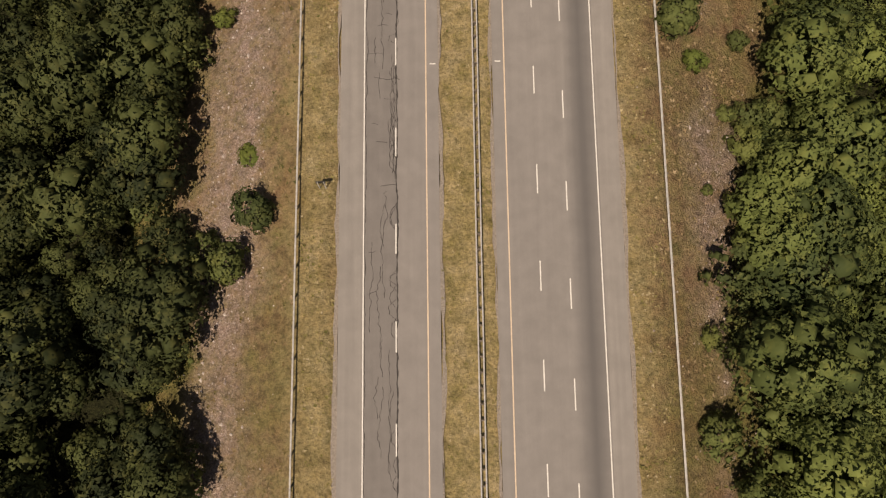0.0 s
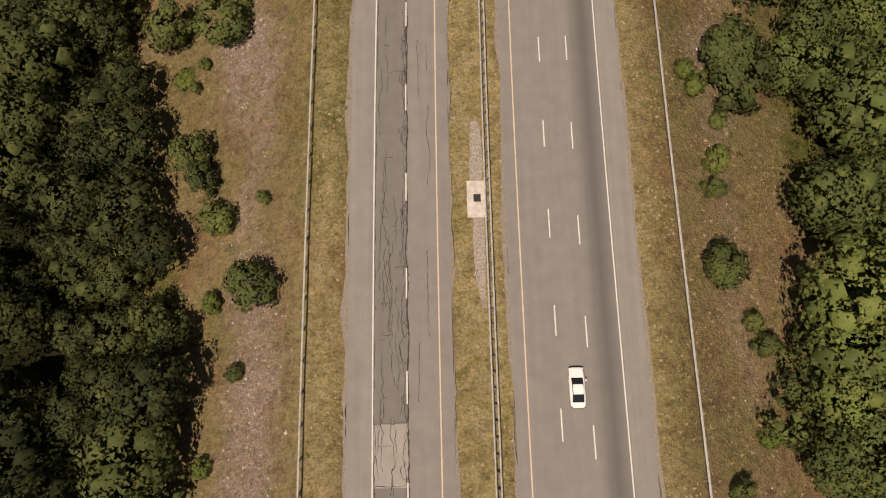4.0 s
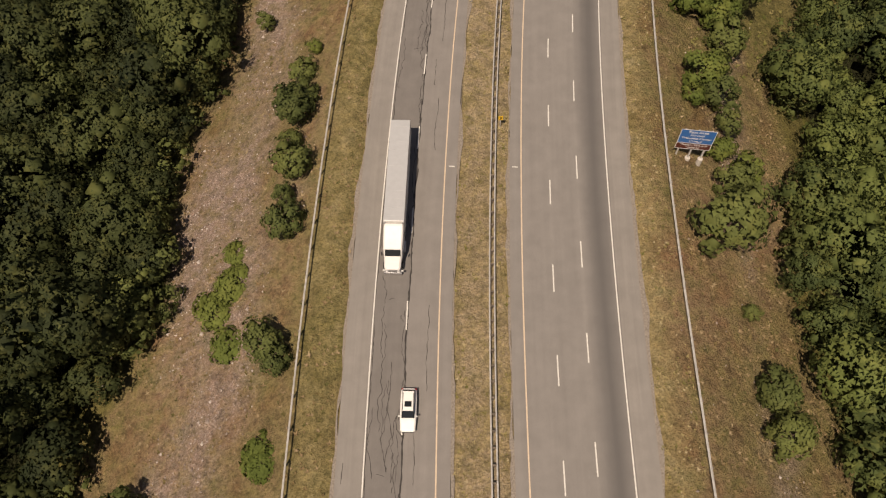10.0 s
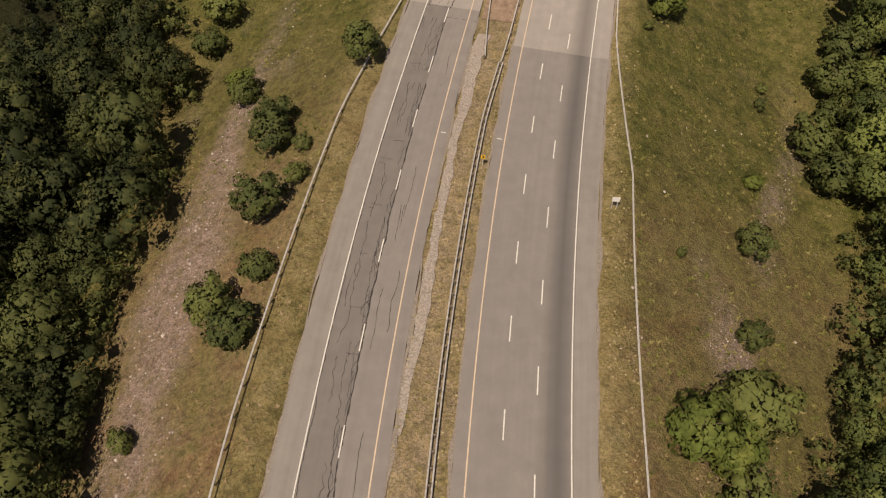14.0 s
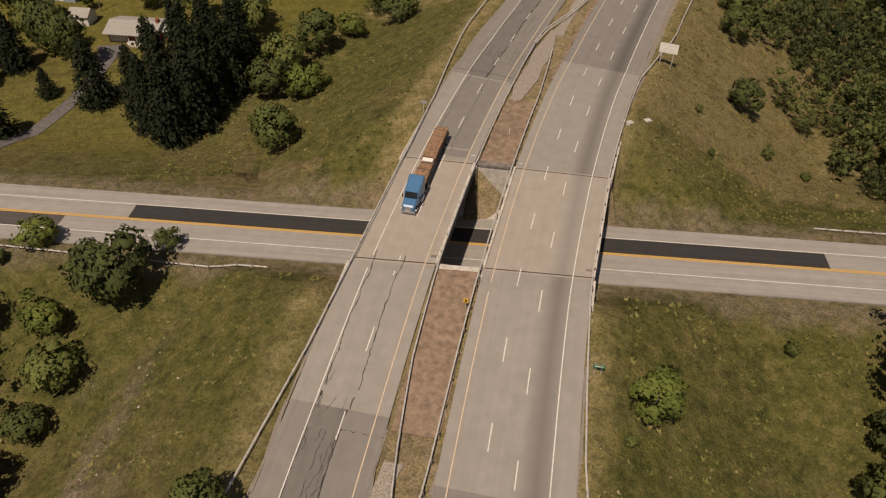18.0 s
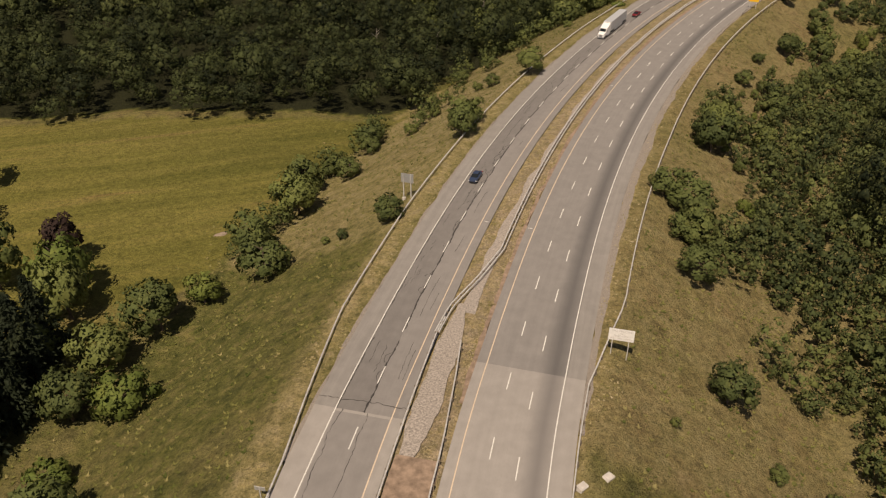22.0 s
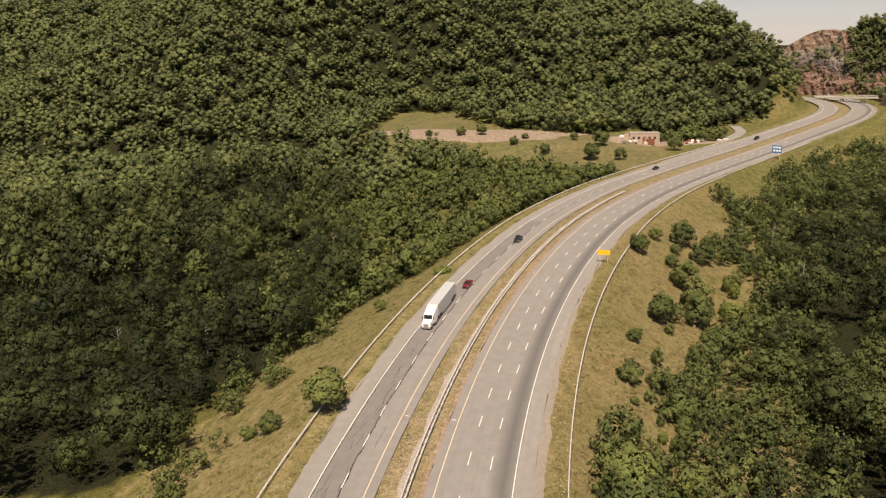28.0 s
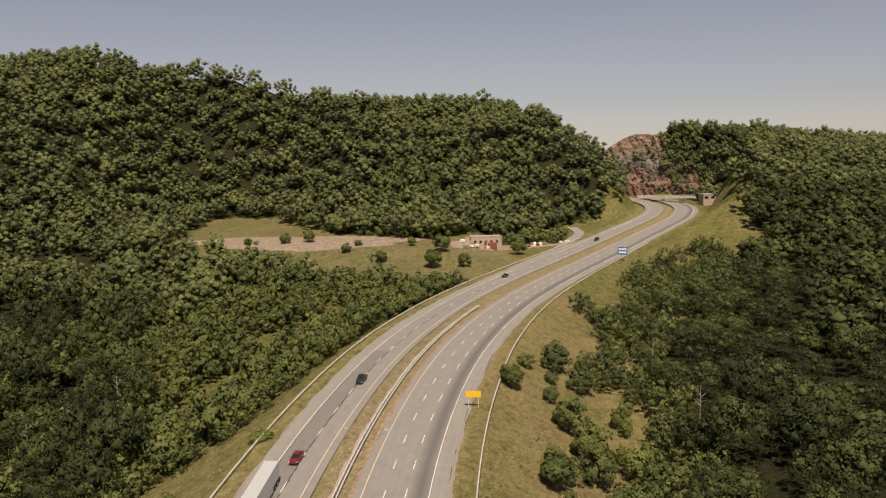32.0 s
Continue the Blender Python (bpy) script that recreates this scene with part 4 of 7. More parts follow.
def twin_rail(name, table, s0, s1, label, gap=0.62, every=1.9):
    """Two steel beams on one row of posts with spacer blocks."""
    g = empty(name, label, "guard rail", "guard rails of the highway")
    g["kind"] = "structure"
    s = along(s0, s1, 2.0)
    for side in (-0.5, 0.5):
        d = edge_d(s, table) + side * gap
        rows = [road_point(s, d + o, u) for o, u in ((-0.09, 0.4), (0.07, 0.48), (-0.04, 0.56), (0.07, 0.64), (-0.09, 0.72))]
        n, V, F = 0, [], []
        for a, b in zip(rows[:-1], rows[1:]):
            i = np.arange(len(s) - 1)
            V += [a, b]
            F.append(np.stack([i, i + 1, i + 1 + len(s), i + len(s)], 1) + n)
            n += 2 * len(s)
        obj("beam", mesh_from("beam", np.concatenate(V), np.concatenate(F), STEEL), g)
    bm = bmesh.new()
    box(bm, -0.07, 0.07, -0.09, 0.09, -0.5, 0.7)
    box(bm, -gap / 2, gap / 2, -0.07, 0.07, 0.45, 0.66)
    me = bpy.data.meshes.new("post")
    bm.to_mesh(me)
    bm.free()
    me.materials.append(POST_WOOD)
    for q in np.arange(s0, s1, every):
        o = obj("post", me, g)
        o.location = road_point(q, edge_d(q, table))
        o.rotation_euler = (0, 0, -np.interp(q, SS, RH))
    return g


twin_rail("median_rail_south", MED_A, -60, 305, "double-sided steel guard rail on timber posts in the median")
guard_rail("median_rail_bridge_east", MED_A, 305, 343, "single steel guard rail leading to the bridge")
guard_rail("median_rail_bridge_west", MED_B, 306, 418, "single steel guard rail beside the bridge")
guard_rail("median_rail_exit", MED_C, 343, 413, "single steel guard rail curving into the median")
twin_rail("median_rail_north", MED_B, 414, 720, "double-sided steel guard rail on timber posts in the median", 0.62, 2.6)


def cross_rail(name, f0, f1, e0, e1, label):
    g = empty(name, label, "guard rail", "guard rails of the country road")
    g["kind"] = "structure"
    n = int(abs(f1 - f0) / 2.5) + 2
    f, e = np.linspace(f0, f1, n), np.linspace(e0, e1, n)
    base = cross_point(f, e)
    base[:, 2] = ground(base[:, 0], base[:, 1])
    rows = []
    for u in (0.42, 0.5, 0.58, 0.66, 0.74):
        q = base.copy()
        q[:, 2] += u
        q[:, 1] += 0.05 * (-1) ** int(u * 12.5)
        rows.append(q)
    V, F, m = [], [], 0
    for a, b in zip(rows[:-1], rows[1:]):
        i = np.arange(n - 1)
        V += [a, b]
        F.append(np.stack([i, i + 1, i + 1 + n, i + n], 1) + m)
        m += 2 * n
    obj("beam", mesh_from("beam", np.concatenate(V), np.concatenate(F), STEEL), g)
    bm = bmesh.new()
    box(bm, -0.08, 0.08, -0.1, 0.1, -0.4, 0.76)
    me = bpy.data.meshes.new("post")
    bm.to_mesh(me)
    bm.free()
    me.materials.append(POST_WOOD)
    for p in base[::1]:
        obj("post", me, g).location = p


cross_rail("guard_rail_country_west", -104, -32, -8.6, -10.6, "galvanised steel guard rail along the country road")
cross_rail("guard_rail_country_east", 62, 130, -9.6, -9.2, "galvanised steel guard rail along the country road")
cross_rail("guard_rail_country_north", 58, 130, 10.6, 8.8, "galvanised steel guard rail along the country road")


# ---- trees ----
OCTA = (np.array([(1, 0, 0), (0, 1, 0), (-1, 0, 0), (0, -1, 0), (0, 0, 1), (0, 0, -1)], float),
        np.array([(0, 1, 4), (1, 2, 4), (2, 3, 4), (3, 0, 4), (1, 0, 5), (2, 1, 5), (3, 2, 5), (0, 3, 5)]))


def unit(v):
    return v / np.linalg.norm(v, axis=-1, keepdims=True)


def crown_arrays(seed, radius, tall, lobes, cards, size, base=0.25, low=-0.5, jitter=0.42, uneven=0.2, core=0.8):
    """A crown of leafy boughs round a dome: each bough a rough core covered with small leaf sprays. Points, faces, leaf normals."""
    rng = np.random.RandomState(seed)
    cv, cf = OCTA
    V, F, N, n = [], [], [], 0
    half = tall * (1 - base) / 2
    k = np.arange(lobes) + 0.5
    up = 1 - (1 - low) * (k / lobes) ** 0.9
    turn = k * 2.39996 + rng.rand() * 6
    ring = np.sqrt(np.clip(1 - up * up, 0, 1))
    lean = 1 + uneven * np.sin(turn + rng.rand() * 6) + 0.6 * uneven * np.sin(2 * turn + rng.rand() * 6)
    axes = np.array([radius, radius, half])
    for a in range(lobes):
        out = np.array([math.cos(turn[a]) * ring[a], math.sin(turn[a]) * ring[a], up[a]])
        c = out * axes * rng.uniform(0.54, 0.76) * lean[a] + np.array([0, 0, tall * base + half * 0.92])
        rl = radius * rng.uniform(0.28, 0.47)
        V.append(cv * rl * core * np.array([1, 1, 0.85]) * rng.uniform(0.85, 1.12, (len(cv), 1)) + c)
        N.append(unit(cv + 0.5 * out))
        F.append(cf + n)
        n += len(cv)
        d = unit(rng.normal(size=(cards, 3)) + out * 0.9)
        p = c + d * rl * np.array([1, 1, 0.88]) * rng.uniform(0.82, 1.16, (cards, 1))
        soft = unit(d * 0.6 + out * 0.6 + np.array([0, 0, 0.12]))
        nor = unit(soft + rng.normal(size=(cards, 3)) * jitter)
        t1 = unit(np.cross(nor, rng.normal(size=(cards, 3))))
        t2 = np.cross(nor, t1)
        sz = size * rng.uniform(0.6, 1.35, (cards, 1))
        V.append(np.stack([p + t1 * sz, p - t1 * sz * 0.5 + t2 * sz * 0.8, p - t1 * sz * 0.5 - t2 * sz * 0.8], 1).reshape(-1, 3))
        N.append(np.repeat(unit(soft + (nor - soft) * 0.3), 3, 0))
        F.append(np.arange(cards * 3).reshape(-1, 3) + n)
        n += cards * 3
    return np.concatenate(V), np.concatenate(F), np.concatenate(N)


def trunk_arrays(seed, height, r, limbs=4):
    rng = np.random.RandomState(seed + 900)
    bm = bmesh.new()
    rod(bm, (0, 0, -0.4), (0.1, 0.05, height * 0.62), r, r * 0.55, 7)
    for k in range(limbs):
        a = k * 6.283 / limbs + rng.rand()
        z0 = height * rng.uniform(0.32, 0.55)
        rod(bm, (0.05, 0.02, z0), (math.cos(a) * height * 0.2, math.sin(a) * height * 0.2, z0 + height * 0.2), r * 0.45, r * 0.15, 5)
    return bm


def conifer_arrays(seed, radius, tall, tiers, boughs, sprays, size):
    """A spruce: boughs in tiers round the stem, each hung with small sprays. Points, faces, leaf normals."""
    rng = np.random.RandomState(seed)
    V, F, N, n = [], [], [], 0
    for t in range(tiers):
        u = (t + rng.rand()) / tiers
        r = radius * min(1.0, 0.62 + 3 * u) * min(1.0, 1.15 * (1 - u) ** 0.72) + 0.05
        for k in range(max(4, int(boughs * (1 - 0.6 * u)))):
            a = rng.rand() * 6.283
            ln = r * rng.uniform(0.6, 1.18)
            drop = ln * rng.uniform(0.1, 0.5)
            out = np.array([math.cos(a), math.sin(a), 0])
            q = np.sort(rng.uniform(0.3, 1.0, sprays))[:, None]
            p = out * ln * q + np.array([0, 0, tall * (0.05 + 0.93 * u)]) - np.array([0, 0, drop]) * q ** 1.5 + rng.normal(size=(sprays, 3)) * np.array([0.05, 0.05, 0.04])
            along_ = unit(out + np.array([0, 0, -0.45]) + rng.normal(size=(sprays, 3)) * 0.45)
            across = unit(np.cross(along_, np.array([0, 0, 1.0]) + rng.normal(size=(sprays, 3)) * 0.4))
            sz = size * rng.uniform(0.6, 1.3, (sprays, 1))
            V.append(np.stack([p + along_ * sz * 1.3, p - along_ * sz * 0.5 + across * sz * 0.6, p - along_ * sz * 0.5 - across * sz * 0.6], 1).reshape(-1, 3))
            N.append(np.repeat(unit(out * 0.9 + np.array([0, 0, 0.6]) + rng.normal(size=(sprays, 3)) * 0.35), 3, 0))
            F.append(np.arange(sprays * 3).reshape(-1, 3) + n)
            n += sprays * 3
    return np.concatenate(V), np.concatenate(F), np.concatenate(N)


def scatter(area, spacing, test, seed):
    """Jittered grid of places inside an area of the plan that pass the test."""
    x0, x1, y0, y1 = area
    rng = np.random.RandomState(seed)
    gx, gy = np.meshgrid(np.arange(x0, x1, spacing), np.arange(y0, y1, spacing))
    gx = gx + rng.uniform(-0.42, 0.42, gx.shape) * spacing
    gy = gy + rng.uniform(-0.42, 0.42, gy.shape) * spacing
    gx, gy = gx.ravel(), gy.ravel()
    z, s, d, f, e = ground(gx, gy, True)
    keep = test(gx, gy, s, d, f, e)
    return np.stack([gx, gy, z], 1)[keep], rng


def plant(name, places, protos, mat, rng, size=(0.8, 1.25), label="", tall=(0.75, 1.4)):
    """One mesh of a whole wood: turned and scaled copies of some crowns, for places in the plan."""
    V, F, N, tone, n = [], [], [], [], 0
    pick = rng.randint(0, len(protos), len(places))
    for k, (pv, pf, pn) in enumerate(protos):
        at = places[pick == k]
        if not len(at):
            continue
        m = len(at)
        a = rng.rand(m) * 6.283
        sc = rng.uniform(size[0], size[1], m)
        sz = sc * rng.uniform(tall[0], tall[1], m)
        c, s_ = np.cos(a), np.sin(a)
        x = (pv[None, :, 0] * c[:, None] - pv[None, :, 1] * s_[:, None]) * sc[:, None] + at[:, 0:1]
        y = (pv[None, :, 0] * s_[:, None] + pv[None, :, 1] * c[:, None]) * sc[:, None] + at[:, 1:2]
        z = pv[None, :, 2] * sz[:, None] + at[:, 2:3]
        V.append(np.stack([x, y, z], -1).reshape(-1, 3))
        N.append(np.stack([pn[None, :, 0] * c[:, None] - pn[None, :, 1] * s_[:, None], pn[None, :, 0] * s_[:, None] + pn[None, :, 1] * c[:, None],
                           np.broadcast_to(pn[None, :, 2], x.shape)], -1).reshape(-1, 3))
        tone.append(np.repeat(rng.rand(m) ** 1.7, len(pv)))
        F.append((pf[None] + (np.arange(m) * len(pv))[:, None, None]).reshape(-1, 3) + n)
        n += m * len(pv)
    if not V:
        return None
    me = mesh_from(name, np.concatenate(V), np.concatenate(F), mat, smooth=True, normals=np.concatenate(N))
    me.attributes.new("tone", 'FLOAT', 'POINT').data.foreach_set("value", np.concatenate(tone).astype(np.float32))
    return obj(name, me, None, label, "forest", "", "stuff")


NEAR = [crown_arrays(10 + k, r, h, 14, 80, 0.28, core=0.66) for k, (r, h) in enumerate(((4.6, 10.5), (3.9, 11.5), (5.4, 10.5), (3.5, 8.5), (4.3, 9.5)))]
FINE = [crown_arrays(20 + k, r, h, 15, 78, 0.27, base=0.2, low=-0.85, core=0.55) for k, (r, h) in enumerate(((5.2, 14.5), (6.0, 15.5), (4.6, 14.5), (5.6, 13.0), (5.0, 16.0)))]
MID = [crown_arrays(30 + k, r, h, 13, 27, 0.42, base=0.2, low=-0.85, core=0.62) for k, (r, h) in enumerate(((5.4, 15.0), (6.0, 16.0), (4.8, 14.5), (5.6, 13.5)))]
FAR = [crown_arrays(50 + k, r, h, 9, 15, 0.52, base=0.15, low=-0.8, core=0.86) for k, (r, h) in enumerate(((4.6, 13.0), (5.2, 14.5), (4.0, 13.5), (4.8, 11.5), (5.6, 13.0)))]


def in_wood(x, y, s, d, f, e):
    return wood_mask(x, y, s, d, f, e)[0]


def near_strip(x, y, s, d, f, e):
    return in_wood(x, y, s, d, f, e) & (d < 80) & (d > -98) & (x > -66) & (s < 345) & (s > -40)


def mid_strip(x, y, s, d, f, e):
    return in_wood(x, y, s, d, f, e) & ~near_strip(x, y, s, d, f, e) & (s > 345) & (((s < 720) & (d < 178)) | ((s < 860) & (d > 0) & (d < 110))) & (x > -90) & (y < 795)


def shop_clear(x, y):
    """Open ground round the visitor building and before its front."""
    u, v = (x - 649) * -0.87 + (y - 709) * -0.49, (x - 649) * 0.49 - (y - 709) * 0.87
    return (np.abs(v) > 7) | (u < -6) | (u > 60)


def far_strip(x, y, s, d, f, e):
    behind = ((x - 301) * -0.525 - (y - 1056) * 0.851 < -50) & (x < 720)
    behind2 = ((x - 694) * -0.909 - (y - 767) * 0.416 < -70) & (d > 0)
    return in_wood(x, y, s, d, f, e) & ~mid_strip(x, y, s, d, f, e) & (s > 480) & ~behind & ~behind2 & (x < 820) & (d < 230) & shop_clear(x, y)


pl, rg = scatter((-130, 170, -60, 345), 6.0, near_strip, 1)
# west takes the darker leaf, east the one brightened as sunlit
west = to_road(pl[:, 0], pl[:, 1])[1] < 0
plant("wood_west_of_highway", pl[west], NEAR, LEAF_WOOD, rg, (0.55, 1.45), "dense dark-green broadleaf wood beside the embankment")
plant("wood_east_of_highway", pl[~west], NEAR, LEAF_EAST_LIT, rg, (0.55, 1.45), "dense mid-green broadleaf wood beside the embankment, sunlight put into its leaf colour")
pl, rg = scatter((-150, 520, 250, 800), 10.6, mid_strip, 2)
st, dt = to_road(pl[:, 0], pl[:, 1])
close = (st > 425) & (st < 690) & (dt > -140) & (dt < 150)
low = (st > 670) & (dt > 0)
plant("wood_east_of_curve", pl[low], FINE, LEAF_WOOD, rg, (0.66, 1.15), "dense dark-green broadleaf wood below the bank", (0.6, 0.95))
pl, close = pl[~low], close[~low]
# trees beyond the field get the leaf copy darkened for shade
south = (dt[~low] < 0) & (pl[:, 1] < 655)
plant("wood_beyond_field", pl[south], FINE, LEAF_VALLEY_SHADE, rg, (0.66, 1.36), "broadleaf wood beyond the mown field, its leaves darkened to stand for shade", (0.66, 1.25))
plant("wood_in_valley", pl[close & ~south], FINE, LEAF_WOOD, rg, (0.66, 1.36), "dense dark-green broadleaf wood beside the curve", (0.66, 1.25))
plant("wood_beyond_curve", pl[~close & ~south], MID, LEAF_WOOD, rg, (0.65, 1.35), "dense dark-green broadleaf wood in the valley")
pl, rg = scatter((-120, 1000, 430, 1250), 7.8, far_strip, 3)
st, dt = to_road(pl[:, 0], pl[:, 1])
# the foot of the hill keeps plain leaves, the rest the haze-paled ones
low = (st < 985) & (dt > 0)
plant("wood_on_hills", pl[~low], FAR, LEAF_HILL_HAZE, rg, (0.8, 1.45), "broadleaf forest covering the far hills", (0.75, 1.05))
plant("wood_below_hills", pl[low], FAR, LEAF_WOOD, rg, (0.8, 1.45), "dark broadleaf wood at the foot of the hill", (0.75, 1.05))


def wider_wood(x, y, s, d, f, e):
    """The woods go on to both sides of the southern stretch."""
    return in_wood(x, y, s, d, f, e) & ~near_strip(x, y, s, d, f, e) & (s < 420) & (np.abs(d) < 270) & (s > -60)


def brow_wood(x, y, s, d, f, e):
    """Trees on the steep hill beside and above the rock cutting."""
    face = np.interp(y, [690, 727, 817, 850], [683, 676, 661, 656])
    return (x > face + np.interp(y, [690, 728, 740, 765, 766], [-18, -8, 3, 4, 17])) & (d > edge_d(s, WOOD_RIGHT_2) - 6) & (y < 800) & shop_clear(x, y)


pl, rg = scatter((-330, 420, -90, 460), 13.0, wider_wood, 9)
plant("wood_farther_out", pl, FAR, LEAF_WOOD, rg, (1.0, 1.6), "broadleaf wood away from the highway")
pl, rg = scatter((640, 775, 620, 800), 4.6, brow_wood, 10)
plant("wood_above_cutting", pl, FAR, LEAF_HILL_HAZE, rg, (0.5, 0.9), "leafy trees on the steep hill beside the rock cutting")


def steep_wood(x, y, s, d, f, e):
    """Low trees clinging to the slope next to the rock face."""
    face = np.interp(y, [690, 727, 817, 850], [683, 676, 661, 656])
    return (x > face + np.interp(y, [700, 735, 766], [0, 4, 12])) & (x < face + 30) & (d > 20)


pl, rg = scatter((668, 712, 696, 770), 2.7, steep_wood, 11)
plant("wood_on_steep_slope", pl, FAR, LEAF_HILL_HAZE, rg, (0.32, 0.6), "low leafy trees on the steep slope next to the rock face")


# ---- single trees and bushes on the slopes: x, y, crown radius, tone (d dark, m middle, l light, y low and yellow) ----
LONE = [(34.3, -4.5, 2.4, 'm'), (36.0, 6.9, 1.3, 'm'), (-23.4, 24.2, 2.4, 'm'), (-27.4, 27.5, 2.6, 'm'), (45.5, 20.4, 2.3, 'l'), (-19.5, 30.7, 2.5, 'd'), (44.4, 24.0, 1.7, 'l'), (39.8, 26.2, 0.8, 'm'), (-20.1, 39.1, 1.1, 'y'), (47.4, 31.7, 2.7, 'm'), (45.0, 36.9, 1.2, 'm'), (40.7, 43.8, 1.5, 'l'), (38.7, 48.6, 2.9, 'd'), (49.1, 47.8, 1.4, 'd'), (-22.4, 59.9, 1.6, 'l'), (41.2, 57.0, 1.3, 'm'), (-22.5, 69.0, 1.3, 'l'), (47.5, 62.4, 1.4, 'l'), (-17.2, 79.5, 1.2, 'd'), (50.5, 73.7, 1.6, 'm'), (49.1, 76.8, 1.3, 'm'), (-20.0, 89.8, 1.3, 'l')]
LONE += [(-13.6, 89.8, 3.0, 'd'), (44.9, 82.9, 2.7, 'd'), (-18.6, 100.4, 2.4, 'm'), (-11.7, 101.7, 0.9, 'm'), (47.9, 94.3, 1.4, 'm'), (-20.6, 107.1, 2.2, 'd'), (49.4, 98.5, 1.7, 'l'), (-22.1, 111.8, 2.8, 'd'), (51.1, 104.7, 1.3, 'm'), (48.2, 108.9, 1.5, 'l'), (54.7, 110.2, 4.3, 'd'), (47.3, 111.6, 1.4, 'l'), (-21.2, 123.1, 0.8, 'm'), (52.9, 113.3, 3.8, 'd'), (-22.9, 126.0, 1.1, 'y'), (-19.6, 126.6, 1.0, 'm'), (-15.5, 129.7, 3.7, 'd'), (-24.9, 133.5, 3.3, 'm'), (-13.9, 134.8, 2.8, 'm'), (-4.9, 138.5, 2.8, 'm'), (-16.6, 140.3, 4.3, 'd'), (-1.2, 139.9, 1.7, 'd')]
LONE += [(-14.0, 144.4, 1.9, 'l'), (-3.3, 143.8, 3.1, 'd'), (-21.4, 147.6, 4.6, 'm'), (54.0, 140.1, 1.0, 'l'), (-2.8, 148.9, 3.4, 'm'), (-3.4, 151.6, 2.2, 'd'), (63.9, 144.5, 1.6, 'd'), (61.7, 146.8, 1.7, 'd'), (-30.0, 161.3, 3.0, 'l'), (57.6, 151.6, 1.6, 'm'), (56.1, 153.3, 1.4, 'm'), (-17.9, 168.7, 3.0, 'd'), (1.1, 170.7, 1.4, 'y'), (0.4, 172.0, 1.5, 'y'), (63.2, 165.8, 2.7, 'm'), (63.4, 170.8, 2.7, 'd'), (3.2, 182.5, 1.8, 'd'), (2.4, 185.0, 2.4, 'm'), (-3.3, 187.5, 1.7, 'y'), (-5.3, 193.4, 1.8, 'y'), (63.8, 182.0, 1.1, 'm'), (-3.0, 196.4, 1.8, 'y')]
LONE += [(-2.6, 201.0, 1.3, 'y'), (4.9, 201.7, 2.5, 'd'), (63.0, 193.1, 4.6, 'm'), (6.3, 210.7, 2.7, 'm'), (6.8, 219.7, 2.8, 'd'), (8.2, 222.6, 2.7, 'm'), (66.1, 215.8, 1.8, 'l'), (8.6, 228.4, 2.1, 'm'), (70.1, 216.4, 2.7, 'm'), (11.0, 232.6, 1.2, 'l'), (69.5, 220.0, 3.2, 'l'), (75.8, 227.1, 3.2, 'm'), (2.9, 244.2, 1.5, 'm'), (85.1, 225.5, 2.3, 'd'), (76.1, 233.0, 3.7, 'l'), (71.6, 235.1, 4.2, 'l'), (79.6, 238.5, 5.0, 'm'), (17.3, 254.1, 2.9, 'd'), (13.3, 259.1, 3.0, 'm'), (19.6, 263.6, 2.4, 'd'), (86.0, 249.5, 2.2, 'd'), (20.1, 274.6, 3.3, 'd')]
LONE += [(78.4, 261.5, 0.7, 'm'), (25.2, 279.0, 1.6, 'm'), (92.5, 265.3, 2.6, 'd'), (26.1, 286.2, 1.5, 'm'), (21.5, 290.2, 3.2, 'd'), (21.7, 294.7, 2.8, 'd'), (97.8, 278.4, 1.6, 'l'), (14.9, 306.9, 2.5, 'd'), (14.3, 309.9, 2.5, 'l'), (36.3, 303.3, 3.1, 'd'), (115.4, 279.8, 4.9, 'd'), (114.4, 288.1, 4.2, 'd'), (6.6, 327.4, 3.1, 'd'), (106.5, 296.6, 1.1, 'd'), (86.1, 306.1, 0.8, 'm'), (9.3, 334.7, 3.9, 'm'), (120.0, 295.0, 2.4, 'd'), (108.4, 300.6, 1.0, 'm'), (-4.4, 344.8, 3.8, 'd'), (121.1, 299.2, 3.9, 'd'), (7.8, 342.7, 3.0, 'l'), (91.5, 311.6, 3.4, 'l')]
LONE += [(125.5, 306.1, 3.9, 'd'), (18.5, 347.2, 6.3, 'd'), (-2.6, 356.6, 1.4, 'd'), (12.8, 351.3, 3.7, 'm'), (3.9, 359.5, 2.9, 'l'), (24.4, 355.6, 2.0, 'd'), (117.4, 321.9, 1.1, 'd'), (40.6, 388.6, 5.0, 'd'), (37.8, 401.1, 3.3, 'l'), (123.0, 366.4, 0.7, 'd'), (38.0, 415.2, 4.6, 'd'), (46.3, 413.8, 5.4, 'l'), (125.7, 379.6, 0.7, 'm'), (139.7, 372.7, 1.3, 'm'), (42.1, 426.9, 5.5, 'm'), (148.0, 370.0, 1.1, 'm'), (138.7, 385.4, 3.3, 'd'), (50.8, 435.3, 5.2, 'd'), (58.5, 441.9, 3.1, 'l'), (71.4, 445.0, 6.4, 'd'), (86.8, 442.9, 1.2, 'd'), (83.6, 445.2, 0.9, 'm')]
